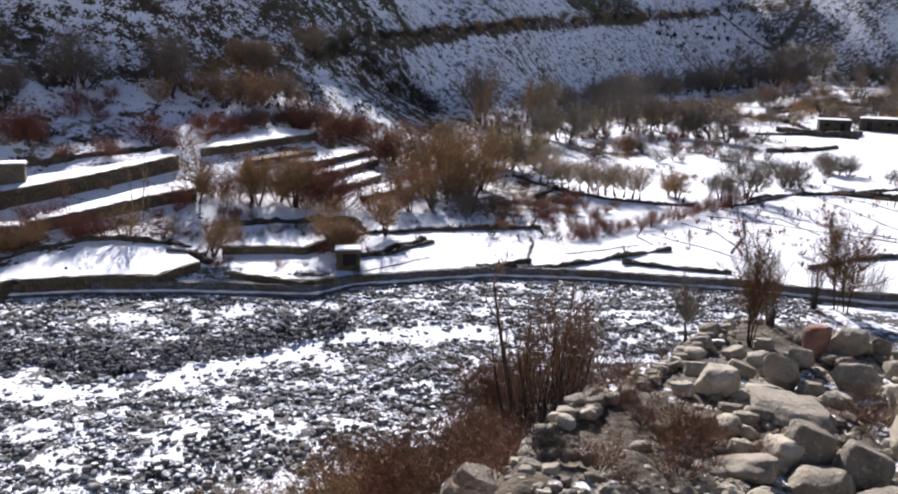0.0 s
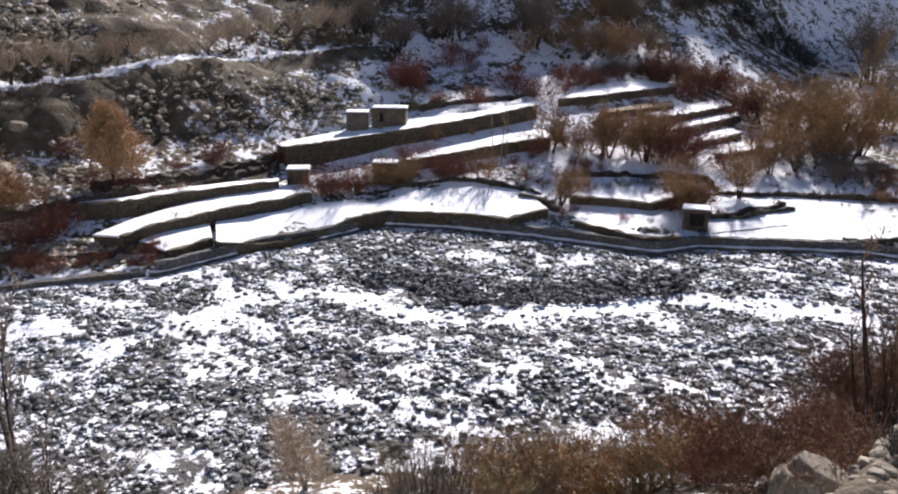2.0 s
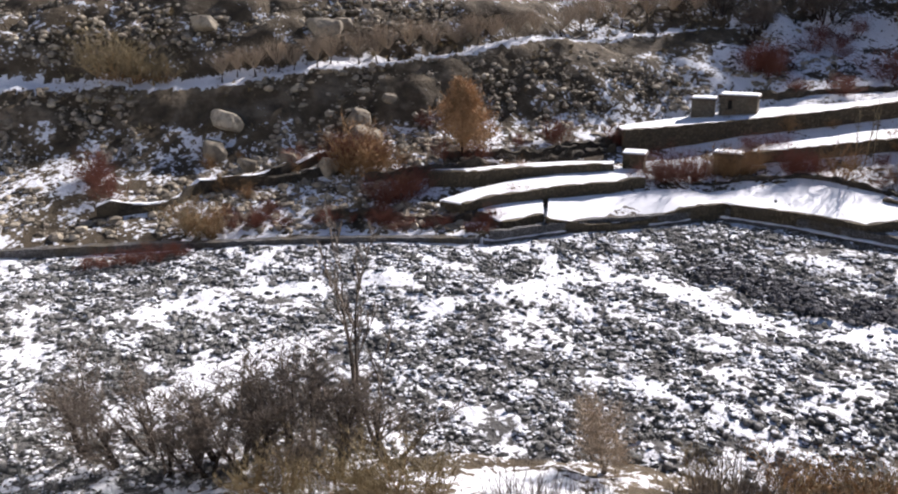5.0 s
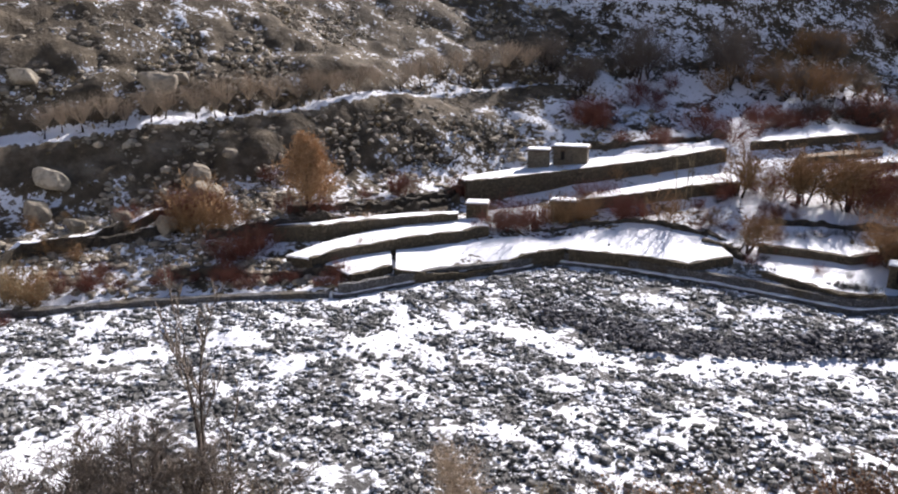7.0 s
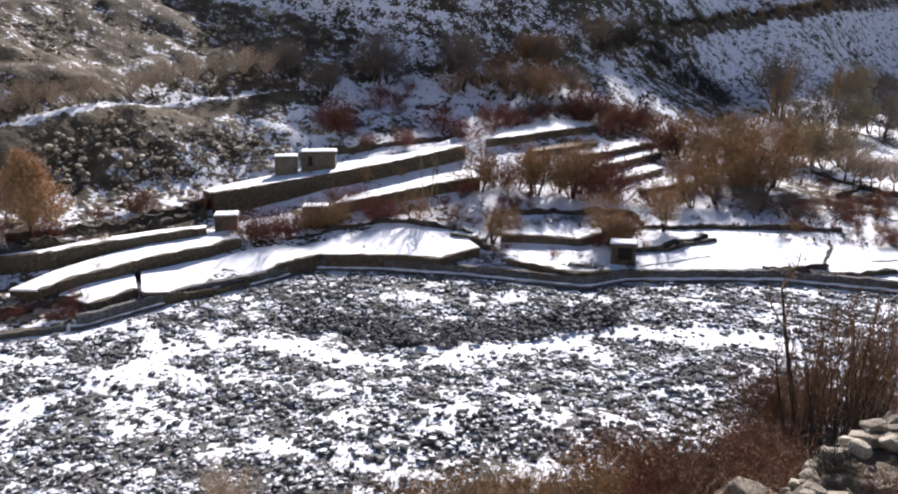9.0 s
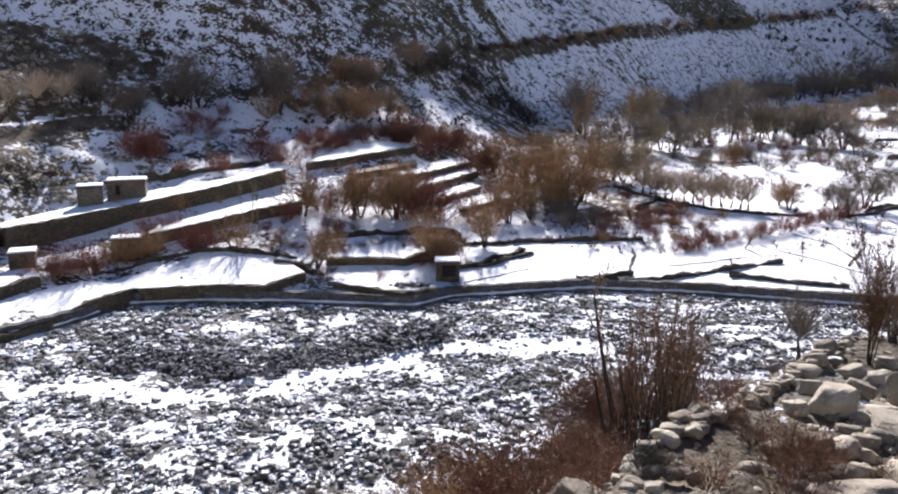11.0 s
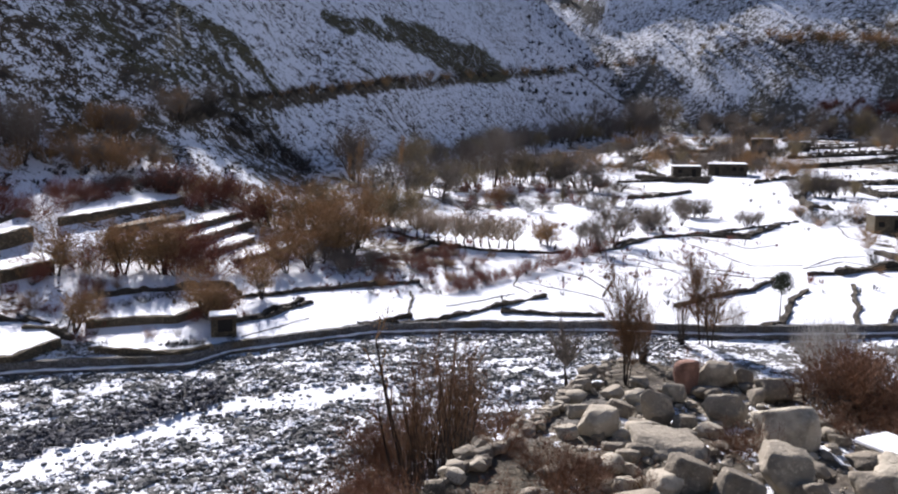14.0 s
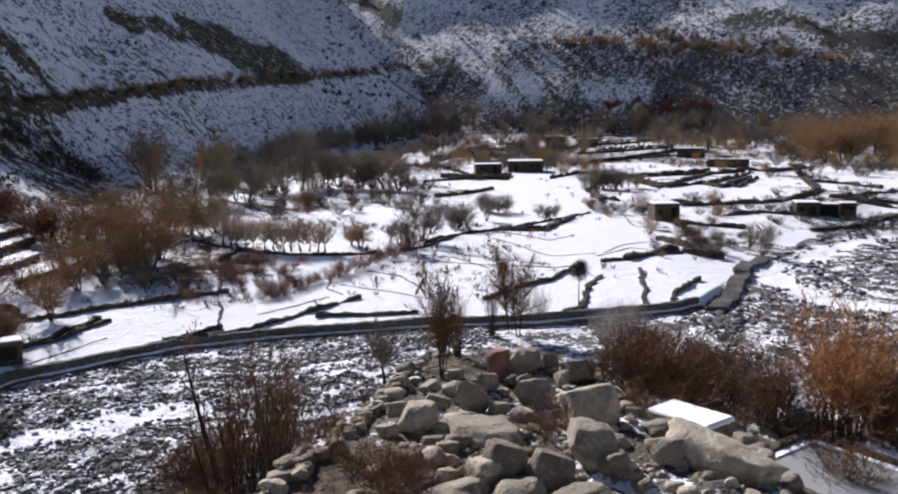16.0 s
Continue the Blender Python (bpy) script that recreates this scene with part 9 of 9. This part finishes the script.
plant("brownbush", 7.7, 83.0, 0.8)
plant("redbush", 14.7, 69.4, 0.8)
plant("darkbush", 3.7, 67.2, 0.8)
plant("brownbush", 9.5, 70.4, 0.5)
plant("redbush", 12.1, 71.2, 0.6)
plant("darkbush", 9.4, 69.5, 0.5)
plant("brownbush", 4.6, 70.0, 0.9)
plant("redbush", 20.4, 97.7, 0.9)
plant("darkbush", -17.8, 64.4, 0.9)
plant("redbush", -20.4, 59.7, 0.6)
plant("darkbush", -11.3, 61.0, 0.6)
plant("redbush", -16.6, 59.8, 1.0)
plant("darkbush", -10.5, 56.1, 0.5)
plant("redbush", -19.7, 59.3, 0.8)
plant("darkbush", -16.1, 56.0, 0.5)
plant("redbush", -12.2, 55.3, 0.8)
plant("darkbush", -14.9, 54.0, 0.4)
plant("redbush", -16.1, 59.1, 0.9)
plant("darkbush", -21.0, 57.9, 1.0)
plant("redbush", -15.7, 57.5, 0.6)
plant("darkbush", -19.7, 58.1, 0.6)
plant("redbush", -16.6, 55.1, 0.9)
plant("darkbush", -6.7, 55.6, 0.5)
plant("redbush", -9.8, 59.4, 0.9)
plant("darkbush", -22.5, 63.9, 0.5)
plant("redbush", -6.5, 60.4, 0.7)
plant("darkbush", -14.8, 54.2, 0.5)
plant("redbush", -16.9, 66.7, 1.0)
plant("darkbush", -18.5, 58.3, 0.6)
plant("redbush", -18.4, 54.1, 0.5)
plant("darkbush", -18.2, 57.4, 0.9)
plant("redbush", -16.5, 54.5, 0.6)
plant("brownbush", -29.5, 67.1, 0.8)
plant("redbush", -32.5, 60.1, 1.5)
plant("brownbush", -37.2, 63.3, 1.3)
plant("redbush", -22.3, 65.7, 1.2)
plant("brownbush", -15.2, 70.2, 1.0)
plant("redbush", -26.3, 58.7, 1.5)
plant("brownbush", -16.4, 64.3, 0.9)
plant("redbush", -22.1, 58.9, 1.0)
plant("brownbush", -21.3, 59.9, 1.3)
plant("redbush", -31.2, 61.1, 1.4)
plant("brownbush", -13.7, 72.2, 0.9)
plant("redbush", -18.3, 61.3, 1.1)
plant("brownbush", -24.9, 67.0, 0.8)
plant("redbush", -21.4, 68.4, 1.0)
plant("brownbush", -31.0, 58.4, 1.5)
plant("redbush", -22.4, 64.6, 1.5)
plant("brownbush", -23.7, 65.2, 1.2)
plant("redbush", -36.8, 64.6, 1.0)
plant("brownbush", -32.2, 64.8, 1.6)
plant("redbush", -27.4, 60.2, 1.0)
plant("brownbush", -17.7, 59.6, 0.8)
plant("redbush", -17.8, 63.0, 1.5)
plant("brownbush", -21.9, 61.9, 0.7)
plant("redbush", -18.9, 64.3, 0.9)
plant("brownbush", -19.0, 66.7, 1.6)
plant("redbush", -23.5, 62.3, 0.9)

# dry scrub and grass tussocks over the hillsides
def scrub():
    rng = np.random.RandomState(21)
    for name, material, n, lo, hi, r0, r1, big, label in (
            ("hill_scrub", TWIG_TAN, 4200, 28, 76, 52, 125, 0.45, "dry brown tussocks over the near hillside"),
            ("hill_scrub", SCRUB, 52000, -30, 32, 85, 330, 0.62, "dark scattered scrub on the snowy slope"),
            ("hill_scrub", SCRUB, 9000, -62, -14, 300, 640, 2.0, "scrub and small trees on the far slope")):
        az, r = np.radians(rng.uniform(lo, hi, n)), np.sqrt(rng.uniform(r0 ** 2, r1 ** 2, n))
        x, y = -np.sin(az) * r, np.cos(az) * r
        z, s, onhill, *_ = land(x, y)
        ok = (onhill > 0.6) & (fbm(x / 18, y / 18, 3, 33) + rng.uniform(-0.7, 0.7, n) > -0.15)
        c = np.stack([x, y, z], -1)[ok]
        m, blades = len(c), 8
        size = big * (0.3 + 1.0 * rng.rand(m, 1, 1) ** 2) * (0.8 + 0.6 * rng.rand(m, 1, 1))
        a = rng.uniform(0, 2 * math.pi, (m, blades))
        lean = rng.uniform(0.3, 2.4, (m, blades))
        size = size / np.maximum(1.0, np.hypot(lean, 1.0)[..., None] / 1.5)
        d = np.stack([np.cos(a) * lean, np.sin(a) * lean, np.ones_like(a)], -1)
        side = np.stack([-np.sin(a), np.cos(a), np.zeros_like(a)], -1)
        foot = c[:, None, :] - np.array([0, 0, 0.1]) + rng.normal(scale=0.12, size=(m, blades, 3)) * size
        v = np.stack([foot - side * size * 0.08, foot + d * size * 0.55 - side * size * 0.16, foot + d * size * 0.8, foot + d * size * 0.5 + side * size * 0.16], 2)
        tagged(new(name, mesh_np(name, v.reshape(-1, 3), np.arange(m * blades * 4).reshape(-1, 4), material)), label, "scrub", kind="stuff")


def field_scrub():
    """Low dry growth in patches over the valley floor."""
    rng = np.random.RandomState(22)
    for material, n, x0, x1, y0, y1, big, label in ((TWIG_RED, 3200, -14, 60, 66, 190, 0.40, "dry reddish growth between the fields"), (SCRUB, 3600, -30, 230, 60, 330, 0.5, "dark dry weeds along field edges")):
        x, y = rng.uniform(x0, x1, n), rng.uniform(y0, y1, n)
        z, s, onhill, *_ = land(x, y)
        ok = (s > 2) & (onhill < 0.2) & (fbm(x / 9, y / 9, 3, 36) > 0.12 + 0.12 * rng.rand(n))
        c = np.stack([x, y, z], -1)[ok]
        m, blades = len(c), 8
        size = big * rng.uniform(0.5, 1.3, (m, 1, 1)) * (1 + np.hypot(c[:, 0], c[:, 1])[:, None, None] / 250)
        a, lean = rng.uniform(0, 2 * math.pi, (m, blades)), rng.uniform(0.3, 1.2, (m, blades))
        d = np.stack([np.cos(a) * lean, np.sin(a) * lean, np.ones_like(a)], -1)
        side = np.stack([-np.sin(a), np.cos(a), np.zeros_like(a)], -1)
        foot = c[:, None, :] - np.array([0, 0, 0.05]) + rng.normal(scale=0.2, size=(m, blades, 3)) * np.array([1, 1, 0]) * size
        v = np.stack([foot - side * size * 0.03, foot + d * size * 0.5 - side * size * 0.07, foot + d * size, foot + d * size * 0.5 + side * size * 0.07], 2)
        tagged(new("field_scrub", mesh_np("field_scrub", v.reshape(-1, 3), np.arange(m * blades * 4).reshape(-1, 4), material)), label, "scrub", kind="stuff")


scrub()
field_scrub()
